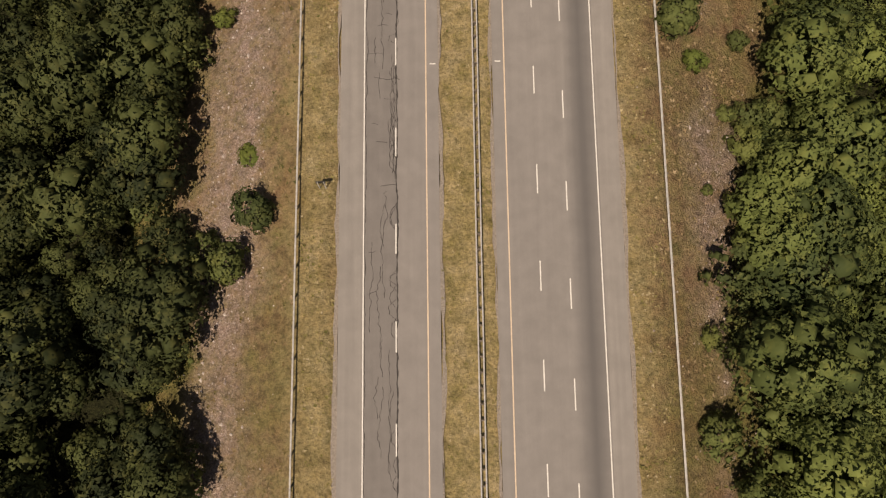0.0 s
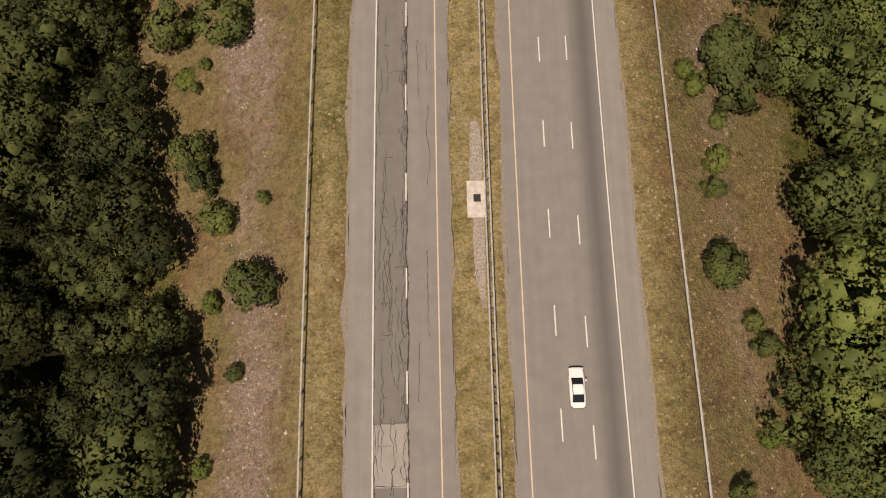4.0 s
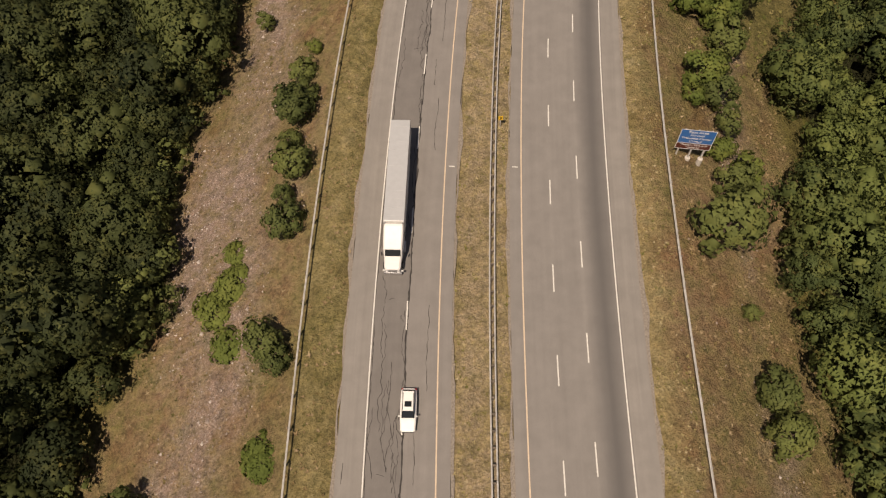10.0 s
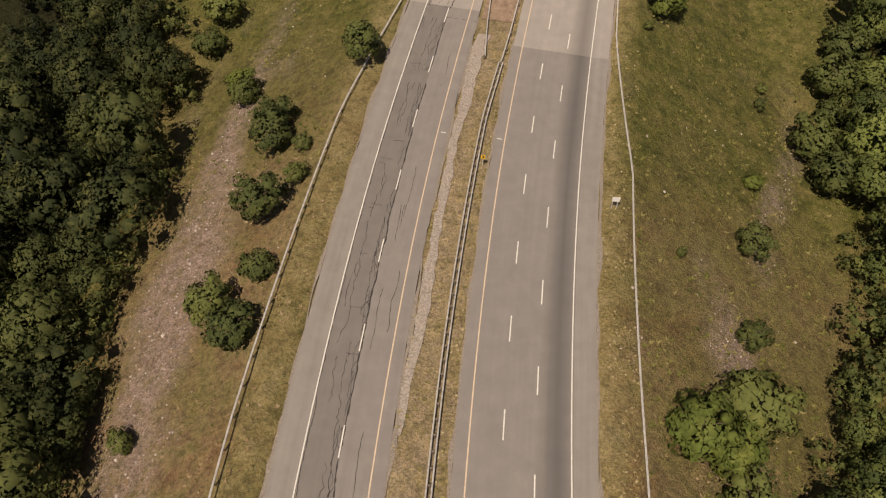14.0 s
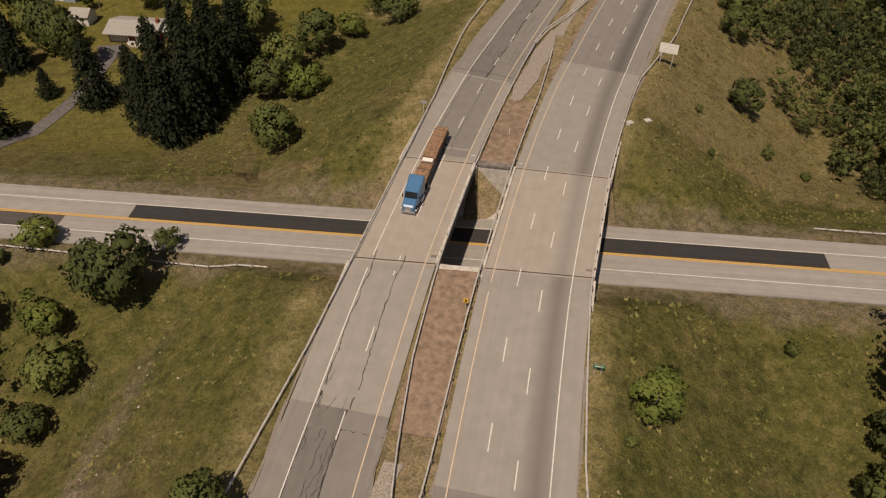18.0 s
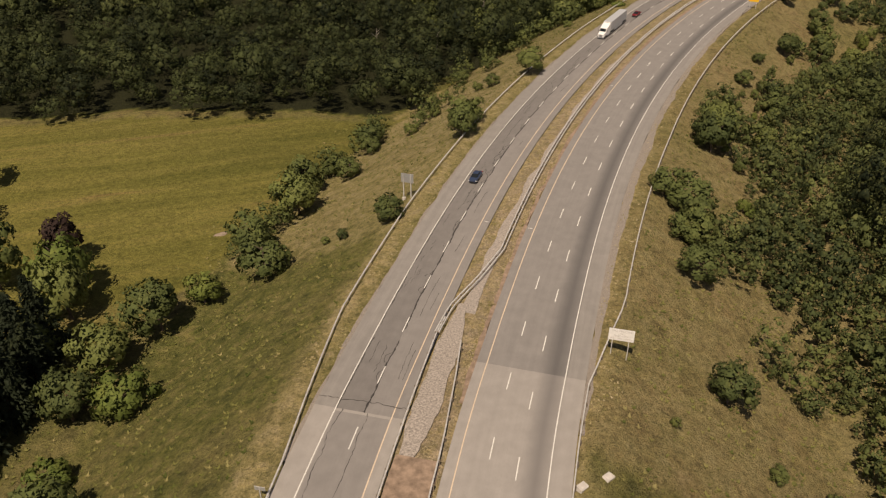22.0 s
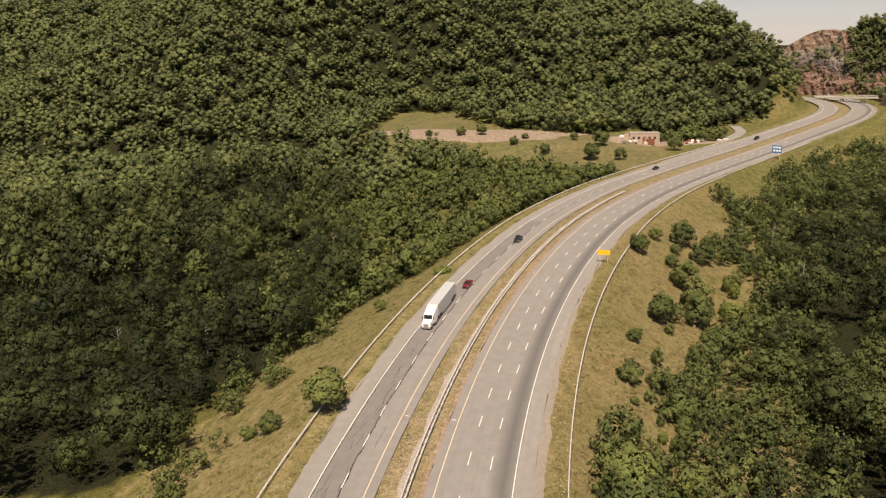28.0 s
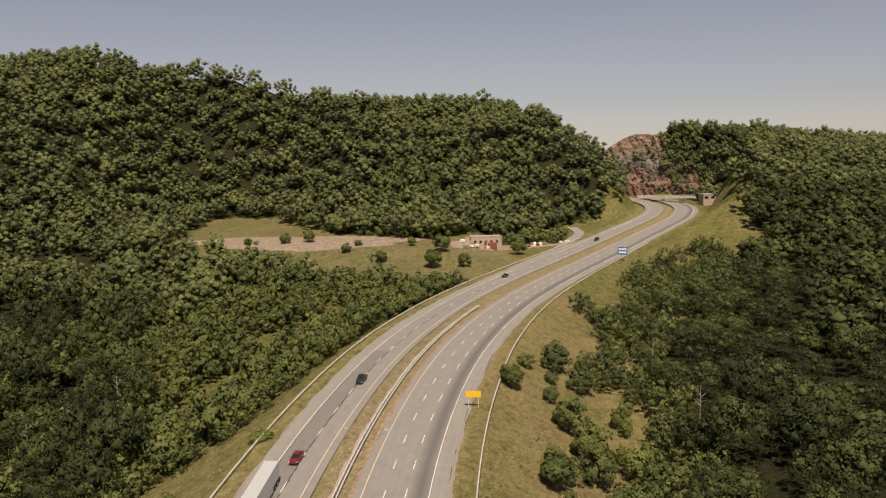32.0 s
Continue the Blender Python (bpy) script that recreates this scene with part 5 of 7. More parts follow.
LONE += [(96.1, 440.1, 3.0, 'd'), (68.2, 458.3, 4.6, 'd'), (148.7, 412.9, 3.4, 'd'), (152.4, 423.7, 3.0, 'd'), (154.9, 423.2, 3.5, 'm'), (79.8, 472.7, 6.4, 'm'), (157.5, 432.0, 5.7, 'd'), (82.0, 486.0, 4.5, 'm'), (154.6, 437.0, 3.5, 'd'), (94.0, 486.8, 3.1, 'd'), (89.4, 492.3, 2.2, 'd'), (119.8, 472.4, 3.6, 'd'), (92.0, 494.2, 2.8, 'm'), (122.7, 479.6, 3.9, 'm'), (102.1, 502.7, 2.7, 'd'), (103.7, 507.5, 3.3, 'd'), (113.3, 501.5, 1.9, 'm'), (179.4, 458.9, 4.9, 'd'), (121.9, 509.3, 1.7, 'm'), (183.0, 462.1, 5.0, 'm'), (185.2, 466.6, 5.0, 'm'), (140.4, 513.9, 2.3, 'm')]
LONE += [(137.3, 517.7, 1.5, 'm'), (149.2, 507.8, 3.9, 'm'), (202.7, 468.4, 2.5, 'm'), (207.5, 488.8, 0.9, 'd'), (216.7, 484.8, 3.6, 'm'), (212.0, 495.8, 2.7, 'm'), (181.8, 556.8, 1.5, 'm'), (226.2, 509.9, 1.6, 'd'), (228.5, 511.6, 1.3, 'm'), (203.2, 563.4, 1.6, 'y'), (242.1, 518.6, 3.2, 'd'), (255.2, 508.9, 5.4, 'm'), (250.8, 525.1, 2.0, 'm'), (257.5, 518.7, 3.8, 'm'), (271.1, 512.6, 3.4, 'm'), (261.9, 525.0, 3.5, 'm'), (270.1, 518.2, 3.4, 'm'), (268.0, 535.3, 3.6, 'm'), (264.8, 550.6, 2.8, 'd'), (273.3, 545.7, 1.9, 'd'), (282.8, 553.4, 1.8, 'd'), (280.5, 560.3, 2.0, 'm')]
LONE += [(291.3, 550.0, 3.4, 'd'), (291.7, 559.2, 3.5, 'd'), (294.6, 562.8, 2.9, 'm'), (301.2, 806.0, 2.6, 'd'), (319.7, 799.0, 2.3, 'd'), (353.0, 723.3, 3.0, 'd'), (364.3, 696.8, 4.7, 'd'), (347.9, 745.7, 2.5, 'd'), (335.2, 785.9, 3.0, 'd'), (375.2, 685.2, 2.9, 'd'), (346.4, 778.6, 3.0, 'd'), (359.7, 751.4, 1.9, 'd'), (384.5, 711.4, 4.3, 'd'), (380.6, 731.1, 2.2, 'd'), (416.1, 687.2, 4.3, 'd')]
LONE += [(67.6, 206.5, 2.0, 'l'), (67.4, 200.8, 2.4, 'm'), (63.0, 194.0, 1.7, 'l'), (69.8, 211.0, 1.8, 'm'), (70.4, 203.0, 2.2, 'l'), (6.7, 215.2, 1.7, 'm'), (5.2, 206.4, 1.5, 'm'), (7.7, 225.5, 1.4, 'm')]

TREE_KIND = {'d': ("dark-green leafy tree standing in dry grass", LEAF_DARK), 'm': ("mid-green leafy young tree standing in grass", LEAF_MID),
             'l': ("light-green leafy bush standing in grass", LEAF_LIGHT), 'y': ("low yellow-green shrub in dry grass", LEAF_LIGHT),
             'r': ("dark purple-leaved tree on a lawn", LEAF_RED)}
_tree_cache = {}


def tree_meshes(kind, form):
    """Crown and trunk meshes for a tree of crown radius 1."""
    key = (kind, form)
    if key not in _tree_cache:
        seed = 200 + form * 7 + ord(kind[0])
        tall = {'y': 0.9, 'l': 2.1}.get(kind, 2.3)
        v, f, n = crown_arrays(seed, 1.04, tall * (0.85 + 0.08 * form), 12 + form, 72, 0.092, 0.08, -0.6, uneven=0.12 + 0.07 * form)
        v[:, 2] = np.maximum(v[:, 2] - 0.1, 0.02)
        crown = mesh_from("crown", v, f, TREE_KIND[kind][1], smooth=True, normals=n)
        crown.attributes.new("tone", 'FLOAT', 'POINT').data.foreach_set("value", np.full(len(v), (0.3, 0.75, 0.1, 0.9, 0.5)[form], np.float32))
        bm = trunk_arrays(seed, tall, 0.07, 4)
        trunk = bpy.data.meshes.new("trunk")
        bm.to_mesh(trunk)
        bm.free()
        trunk.materials.append(BARK)
        _tree_cache[key] = (crown, trunk)
    return _tree_cache[key]


def lone_tree(x, y, radius, kind, rng, stretch=1.0, label=None, name=None):
    z = ground_at(x, y)
    at = Matrix.LocRotScale((x, y, z), Euler((0, 0, rng.uniform(0, 6.28))), (radius * 1.04, radius * 1.04, radius * stretch * rng.uniform(0.85, 1.1)))
    big = radius > 1.7 and kind != 'y'
    t = empty(name or ("tree" if big else "bush"), label or TREE_KIND[kind][0], "tree" if big else "bush", "trees on the slopes" if big else "bushes on the slopes", at)
    crown, trunk = tree_meshes(kind, rng.randint(0, 5))
    obj("crown", crown, t)
    obj("trunk", trunk, t)
    return t


rngt = np.random.RandomState(5)
for x, y, r, k in LONE:
    lone_tree(x, y, (r if r < 4 else 4 + (r - 4) * 0.5) * (1.5 if k == 'y' else 1.0), k, rngt, 0.55 if k == 'y' else 1.0)

# young growth along the edges of the woods and over the cleared valley
YOUNG = [crown_arrays(60 + k, r, h, 8, 25, 0.2, 0.05, -0.6, uneven=0.3, core=0.6) for k, (r, h) in enumerate(((1.6, 3.8), (2.0, 4.4), (1.3, 3.4), (2.3, 5.0)))]
SMALL = [crown_arrays(70 + k, r, h, 7, 17, 0.3, 0.05, -0.6, uneven=0.3) for k, (r, h) in enumerate(((1.6, 3.6), (2.0, 4.2), (1.3, 3.0), (2.3, 5.0)))]


GROWTH_S, GROWTH_D = [505, 530, 560, 580, 596, 604, 613, 626, 680, 770], [-43, -41, -42, -44, -46, -40, -31, -27, -25, -24]


def young(x, y, s, d, f, e):
    n = smooth_noise(x, y, 14, 21) + 0.5 * smooth_noise(x, y, 5, 22)
    edge2 = edge_d(np.maximum(s, 395), WOOD_RIGHT_2)
    scrub = edge_d(s, SCRUB_RIGHT)
    right = (e > 14) & (s > 400) & (s < 900) & (d < edge2 + 8) & (((d > scrub) & (n > -0.45)) | ((d > scrub - 15) & (n > 0.12)))
    wl = edge_d(s, WOOD_LEFT)
    wr = edge_d(s, WOOD_RIGHT)
    left1 = (s < 330) & (e < -14) & (d < wl + 1.5) & (d > wl - 5)
    right1 = (s < 330) & (e < -16) & (d > wr - 2.5) & (d < wr + 5)
    north = (s > 505) & (s < 770) & (d < np.interp(s, GROWTH_S, GROWTH_D)) & (d > np.interp(s, [505, 560, 640, 900], [-62, -60, -64, -60])) & (e > 20) & ~((s < 530) & (d > -40))
    hedge = (np.abs(x - np.interp(y, [431, 439, 448, 469, 493, 513], [41, 52, 64, 74, 88, 103])) < 3.0) & (y > 432) & (y < 516) & (n > -0.2)
    return hedge | (right | left1 | right1 | north) & (n > np.where((s > 400) & (d > 0), -9, np.where(s > 400, -0.06, 0.02)))


pl, rg = scatter((-90, 480, -60, 760), 3.4, young, 4)
bank = (to_road(pl[:, 0], pl[:, 1])[0] > 395) & (to_road(pl[:, 0], pl[:, 1])[1] > 0)
plant("young_growth", pl[~bank], YOUNG, LEAF_SCRUB, rg, (0.6, 1.7), "young leafy scrub along the wood's edge")
plant("young_growth_east", pl[bank], YOUNG, LEAF_BANK, rg, (0.7, 1.9), "young leafy trees on the eastern bank")


def valley_scrub(x, y, s, d, f, e):
    n = smooth_noise(x, y, 20, 31)
    return (s > 596) & (d < np.interp(s, [596, 606, 650, 700], [-50, -40, -29, -24])) & (d > -150) & (n > -0.3) & (x > 150) & ~wood_mask(x, y, s, d, f, e)[1] & ~wood_mask(x, y, s, d, f, e)[2]


pl, rg = scatter((150, 470, 560, 820), 4.0, valley_scrub, 6)
plant("valley_scrub", pl, SMALL, LEAF_SCRUB, rg, (0.7, 2.2), "light-green young trees below the clearing")

# bare grey snags among the woods
for x, y, h in ((318, 545, 13), (142, 590, 12), (176, 640, 13), (120, 600, 11), (300, 520, 12), (205, 660, 13)):
    bm = bmesh.new()
    rod(bm, (0, 0, -0.5), (0.3, 0.1, h), 0.22, 0.05, 7)
    rg2 = np.random.RandomState(int(x))
    for k in range(7):
        a, z0 = rg2.rand() * 6.28, h * rg2.uniform(0.45, 0.92)
        rod(bm, (0.15, 0.05, z0), (math.cos(a) * 1.6, math.sin(a) * 1.6, z0 + rg2.uniform(0.6, 1.8)), 0.08, 0.025, 5)
    me = bpy.data.meshes.new("dead_tree")
    bm.to_mesh(me)
    bm.free()
    me.materials.append(DEAD_WOOD)
    o = obj("dead_tree", me, None, "bare grey dead tree standing in the wood", "tree", "dead trees")
    o.location = (x, y, ground_at(x, y))


# ---- grass tufts and loose stones on the verges and slopes ----
def scatter_along(s0, s1, d0, d1, spacing, test, seed):
    """Jittered places beside the highway, s0 to s1 along it and d0 to d1 across, that pass the test."""
    rng = np.random.RandomState(seed)
    a, b = np.meshgrid(np.arange(s0, s1, spacing), np.arange(d0, d1, spacing))
    a = (a + rng.uniform(-0.5, 0.5, a.shape) * spacing).ravel()
    b = (b + rng.uniform(-0.5, 0.5, b.shape) * spacing).ravel()
    keep = test(a, b, rng)
    p = road_point(a[keep], b[keep])
    p[:, 2] = ground(p[:, 0], p[:, 1])
    return p, rng


def grass(name, stops):
    """Grass blades: straw to green by patch and by tuft."""
    m, n, l, b = material(name, 0.85, 0.1)
    own = n.new("ShaderNodeAttribute")
    own.attribute_name = "tone"
    patch = noise_node(n, l, 0.3, 3.0)
    f = math_node(n, l, 'ADD', math_node(n, l, 'MULTIPLY', own.outputs["Fac"], 0.7), math_node(n, l, 'MULTIPLY', math_node(n, l, 'SUBTRACT', patch, 0.35), 1.0))
    l.new(ramp(n, l, f, stops), b.inputs["Base Color"])
    return m


GRASS_VERGE = grass("grass_verge", [(0.05, (0.105, 0.102, 0.032)), (0.35, (0.200, 0.172, 0.064)), (0.65, (0.320, 0.258, 0.130)), (0.95, (0.430, 0.360, 0.230))])
GRASS_SLOPE = grass("grass_slope", [(0.05, (0.075, 0.080, 0.026)), (0.35, (0.165, 0.125, 0.056)), (0.6, (0.235, 0.165, 0.092)), (0.95, (0.330, 0.255, 0.155))])
GRASS_LUSH = grass("grass_lush", [(0.05, (0.050, 0.062, 0.016)), (0.4, (0.108, 0.112, 0.031)), (0.7, (0.165, 0.152, 0.052)), (0.95, (0.240, 0.200, 0.090))])


def tufts(name, at, rng, mat, spread, tall, label):
    """Short bent blades, four to a tuft."""
    m = len(at)
    V, N = [], []
    turn = rng.rand(m) * 6.283
    size = rng.uniform(0.55, 1.3, m)
    for k in range(4):
        a = turn + k * 1.57 + rng.uniform(-0.5, 0.5, m)
        out = np.stack([np.cos(a), np.sin(a), 0 * a], 1)
        side = np.stack([-np.sin(a), np.cos(a), 0 * a], 1)
        r = (spread * size * rng.uniform(0.6, 1.2, m))[:, None]
        tip = at + out * r + np.array([0, 0, 1]) * (tall * size * rng.uniform(0.5, 1.1, m))[:, None]
        root = at - out * r * 0.15 - np.array([0, 0, 0.05])
        V.append(np.stack([root + side * r * 0.45, root - side * r * 0.45, tip], 1))
        N.append(np.repeat((unit(out * 0.45 + np.array([0, 0, 1])))[:, None], 3, 1))
    V, N = np.stack(V, 1).reshape(-1, 3), np.stack(N, 1).reshape(-1, 3)
    me = mesh_from(name, V, np.arange(len(V)).reshape(-1, 3), mat, normals=N)
    me.attributes.new("tone", 'FLOAT', 'POINT').data.foreach_set("value", np.repeat(rng.rand(m), 12).astype(np.float32))
    obj(name, me, None, label, "grass", "", "stuff")


def on_verge(s, d, rng):
    side = ((d > -21.4) & (d < -16.75) & ((s < 110) | (s > 400))) | (np.abs(d) < 3.25) & (np.abs(d - 1.35) > 0.45) | ((d > 20.2) & (d < 25.2))
    return side & ((s < 314) | (s > 400)) & (smooth_noise(s, d, 2.2, 61) + 0.35 > rng.rand(len(s)) * 0.9)


def on_slope(s, d, rng):
    p = road_point(s, d)
    f, e = to_cross(p[:, 0], p[:, 1])
    wood = wood_mask(p[:, 0], p[:, 1], s, d, f, e)[0]
    return ((d < -21.6) | (d > 25.4) | (d < -16.8) & (s > 105)) & ~wood & (e < -14) & (scree(s, d) < 0.75) & (s < np.where(d > 0, 245, 290)) & (smooth_noise(s, d, 3.5, 62) + 0.4 > rng.rand(len(s)))


def on_green(s, d, rng):
    p = road_point(s, d)
    f, e = to_cross(p[:, 0], p[:, 1])
    wood = wood_mask(p[:, 0], p[:, 1], s, d, f, e)[0]
    return ((d < -21.6) | (d > 25.4)) & ~wood & (np.abs(e) > 13) & ((s > 345) | (s > np.where(d > 0, 235, 280))) & (smooth_noise(s, d, 5, 63) + 0.4 > rng.rand(len(s)))


pl, rg = scatter_along(-24, 560, -21.6, 25.3, 0.55, on_verge, 41)
tufts("verge_grass", pl, rg, GRASS_VERGE, 0.26, 0.16, "dry straw-coloured grass on the verges and the median")
pl, rg = scatter_along(-24, 292, -60, 62, 0.8, on_slope, 42)
tufts("slope_grass", pl, rg, GRASS_SLOPE, 0.34, 0.24, "dry brown and olive grass on the embankment")
pl, rg = scatter_along(234, 640, -72, 74, 1.25, on_green, 43)
tufts("bank_grass", pl, rg, GRASS_LUSH, 0.5, 0.35, "olive-green rough grass on the banks by the bridge")

STONE_PALE, stn, stl, stb = material("loose_stone", 0.95, 0.1)
stl.new(ramp(stn, stl, stn.new("ShaderNodeNewGeometry").outputs["Random Per Island"], [(0.1, (0.20, 0.155, 0.130)), (0.5, (0.33, 0.275, 0.240)), (0.9, (0.52, 0.46, 0.42))]), stb.inputs["Base Color"])
pl, rg = scatter_along(-24, 330, -52, 60, 0.85, lambda s, d, rng: rng.rand(len(s)) < 0.9 * scree(s, d) ** 1.3 + 0.012 * (np.abs(d) > 22), 44)
cv, cf = OCTA
size = rg.uniform(0.07, 0.2, (len(pl), 1, 1)) * np.where(rg.rand(len(pl), 1, 1) < 0.08, 1.9, 1.0)
V = pl[:, None] + cv[None] * size * rg.uniform(0.55, 1.35, (len(pl), 6, 3)) * np.array([1, 1, 0.7])
obj("loose_stones", mesh_from("loose_stones", V.reshape(-1, 3), (cf[None] + 6 * np.arange(len(pl))[:, None, None]).reshape(-1, 3), STONE_PALE), None,
    "pale grey and pinkish stones strewn over the slopes", "stones", "", "stuff")

# saplings on the slope below the eastern rail
rngs = np.random.RandomState(31)
for k in range(84):
    q = rngs.uniform(478, 760)
    edge = edge_d(q, SCRUB_RIGHT)
    d_ = edge + 3 - abs(rngs.normal()) * 7
    if d_ < 29:
        continue
    p = road_point(q, d_)
    lone_tree(p[0], p[1], rngs.uniform(0.7, 1.7), 'ml'[rngs.rand() < 0.35], rngs, 1.45, "slender light-green sapling on the grassy slope", "sapling")


# ---- paints and metals for the things ----
def gloss(name, c, rough=0.3, metal=0.0):
    m, n, l, b = material(name, rough, 0.5, metal)
    f = noise_node(n, l, 1.7, 3.0)
    l.new(ramp(n, l, f, [(0.3, tuple(x * 0.93 for x in c)), (0.7, c)]), b.inputs["Base Color"])
    return m


CAR_WHITE = gloss("paint_white", (0.80, 0.79, 0.77))
CAR_BLACK = gloss("paint_black", (0.022, 0.023, 0.026), 0.25)
CAR_BLUE = gloss("paint_dark_blue", (0.030, 0.045, 0.085), 0.25)
CAR_RED = gloss("paint_dark_red", (0.16, 0.016, 0.018), 0.25)
TRUCK_BLUE = gloss("paint_truck_blue", (0.06, 0.17, 0.33), 0.3)
TRAILER = gloss("trailer_panel", (0.50, 0.51, 0.52), 0.4, 0.2)
GLASS = gloss("tinted_glass", (0.015, 0.018, 0.02), 0.08)
TYRE = plain("tyre_rubber", (0.02, 0.02, 0.02), 0.9, 0.1, vary=0.1)
RIM = gloss("wheel_rim", (0.45, 0.45, 0.46), 0.35, 0.7)
LAMP_RED = gloss("tail_lamp", (0.35, 0.02, 0.02), 0.2)
LAMP_CLEAR = gloss("head_lamp", (0.62, 0.62, 0.60), 0.15)
PLASTIC_BLACK = gloss("black_plastic", (0.025, 0.025, 0.027), 0.55)
LUMBER = plain("lumber", (0.33, 0.20, 0.125), 0.85, 0.15, vary=0.3, scale=3)
SIGN_WHITE = plain("sign_white", (0.78, 0.76, 0.73), 0.5, 0.3, vary=0.05)
SIGN_BLUE = plain("sign_blue", (0.030, 0.13, 0.36), 0.45, 0.3, vary=0.06)
SIGN_BROWN = plain("sign_brown", (0.10, 0.030, 0.022), 0.45, 0.3, vary=0.06)
SIGN_GREEN = plain("sign_green", (0.02, 0.19, 0.12), 0.45, 0.3, vary=0.06)
SIGN_YELLOW = plain("sign_yellow", (0.78, 0.46, 0.03), 0.45, 0.3, vary=0.06)
SIGN_BACK = plain("sign_back", (0.42, 0.42, 0.41), 0.45, 0.4, 0.4, vary=0.08)
INK = plain("sign_ink", (0.02, 0.02, 0.02), 0.6, 0.2, vary=0.02)
FADED = plain("faded_ink", (0.52, 0.50, 0.47), 0.6, 0.2, vary=0.03)
BRICK = plain("brick_red", (0.24, 0.085, 0.055), 0.9, 0.15, vary=0.2, scale=2)
ROOF_GREY = plain("roof_grey", (0.34, 0.325, 0.305), 0.85, 0.2, vary=0.08, scale=1.5)
SIDING = plain("white_siding", (0.68, 0.67, 0.66), 0.7, 0.25, vary=0.05)
SIDING_BLUE = plain("blue_grey_siding", (0.28, 0.34, 0.42), 0.7, 0.25, vary=0.08)
TAN_WALL = plain("tan_stone_wall", (0.40, 0.31, 0.25), 0.9, 0.15, vary=0.12, scale=1.0)
DRIVE = plain("drive_asphalt", (0.14, 0.13, 0.128), 0.9, 0.15, vary=0.15, scale=1.0)


def hull(bm, stations, chamfer=0.12):
    """A closed body lofted through stations: y, half width, bottom z, top z."""
    rings = []
    for y, w, z0, z1 in stations:
        c = min(chamfer, w * 0.45, (z1 - z0) * 0.45)
        pts = [(-w, z0 + c), (-w, z1 - c), (-w + c, z1), (w - c, z1), (w, z1 - c), (w, z0 + c), (w - c, z0), (-w + c, z0)]
        rings.append([bm.verts.new((x, y, z)) for x, z in pts])
    for a, b in zip(rings[:-1], rings[1:]):
        for k in range(8):
            bm.faces.new((a[k], a[(k + 1) % 8], b[(k + 1) % 8], b[k]))
    bm.faces.new(rings[0][::-1])
    bm.faces.new(rings[-1])
    bmesh.ops.recalc_face_normals(bm, faces=bm.faces[:])


def wheel(parent, x, y, r, w):
    bm = bmesh.new()
    rod(bm, (x - w / 2, y, r), (x + w / 2, y, r), r, r, 18)
    bmesh.ops.bevel(bm, geom=[e for e in bm.edges if e.calc_face_angle(0) > 0.8], offset=0.03, segments=1, affect='EDGES')
    t = part("wheel", bm, TYRE, parent)
    side = 1 if x > 0 else -1
    bm = bmesh.new()
    rod(bm, (x + side * (w / 2 - 0.03), y, r), (x + side * (w / 2 + 0.015), y, r), r * 0.62, r * 0.55, 14)
    part("rim", bm, RIM, t)


def small_box(name, parent, mat, *b, bevel=0.02, label=""):
    bm = bmesh.new()
    box(bm, *b, bevel=bevel)
    return part(name, bm, mat, parent, label)


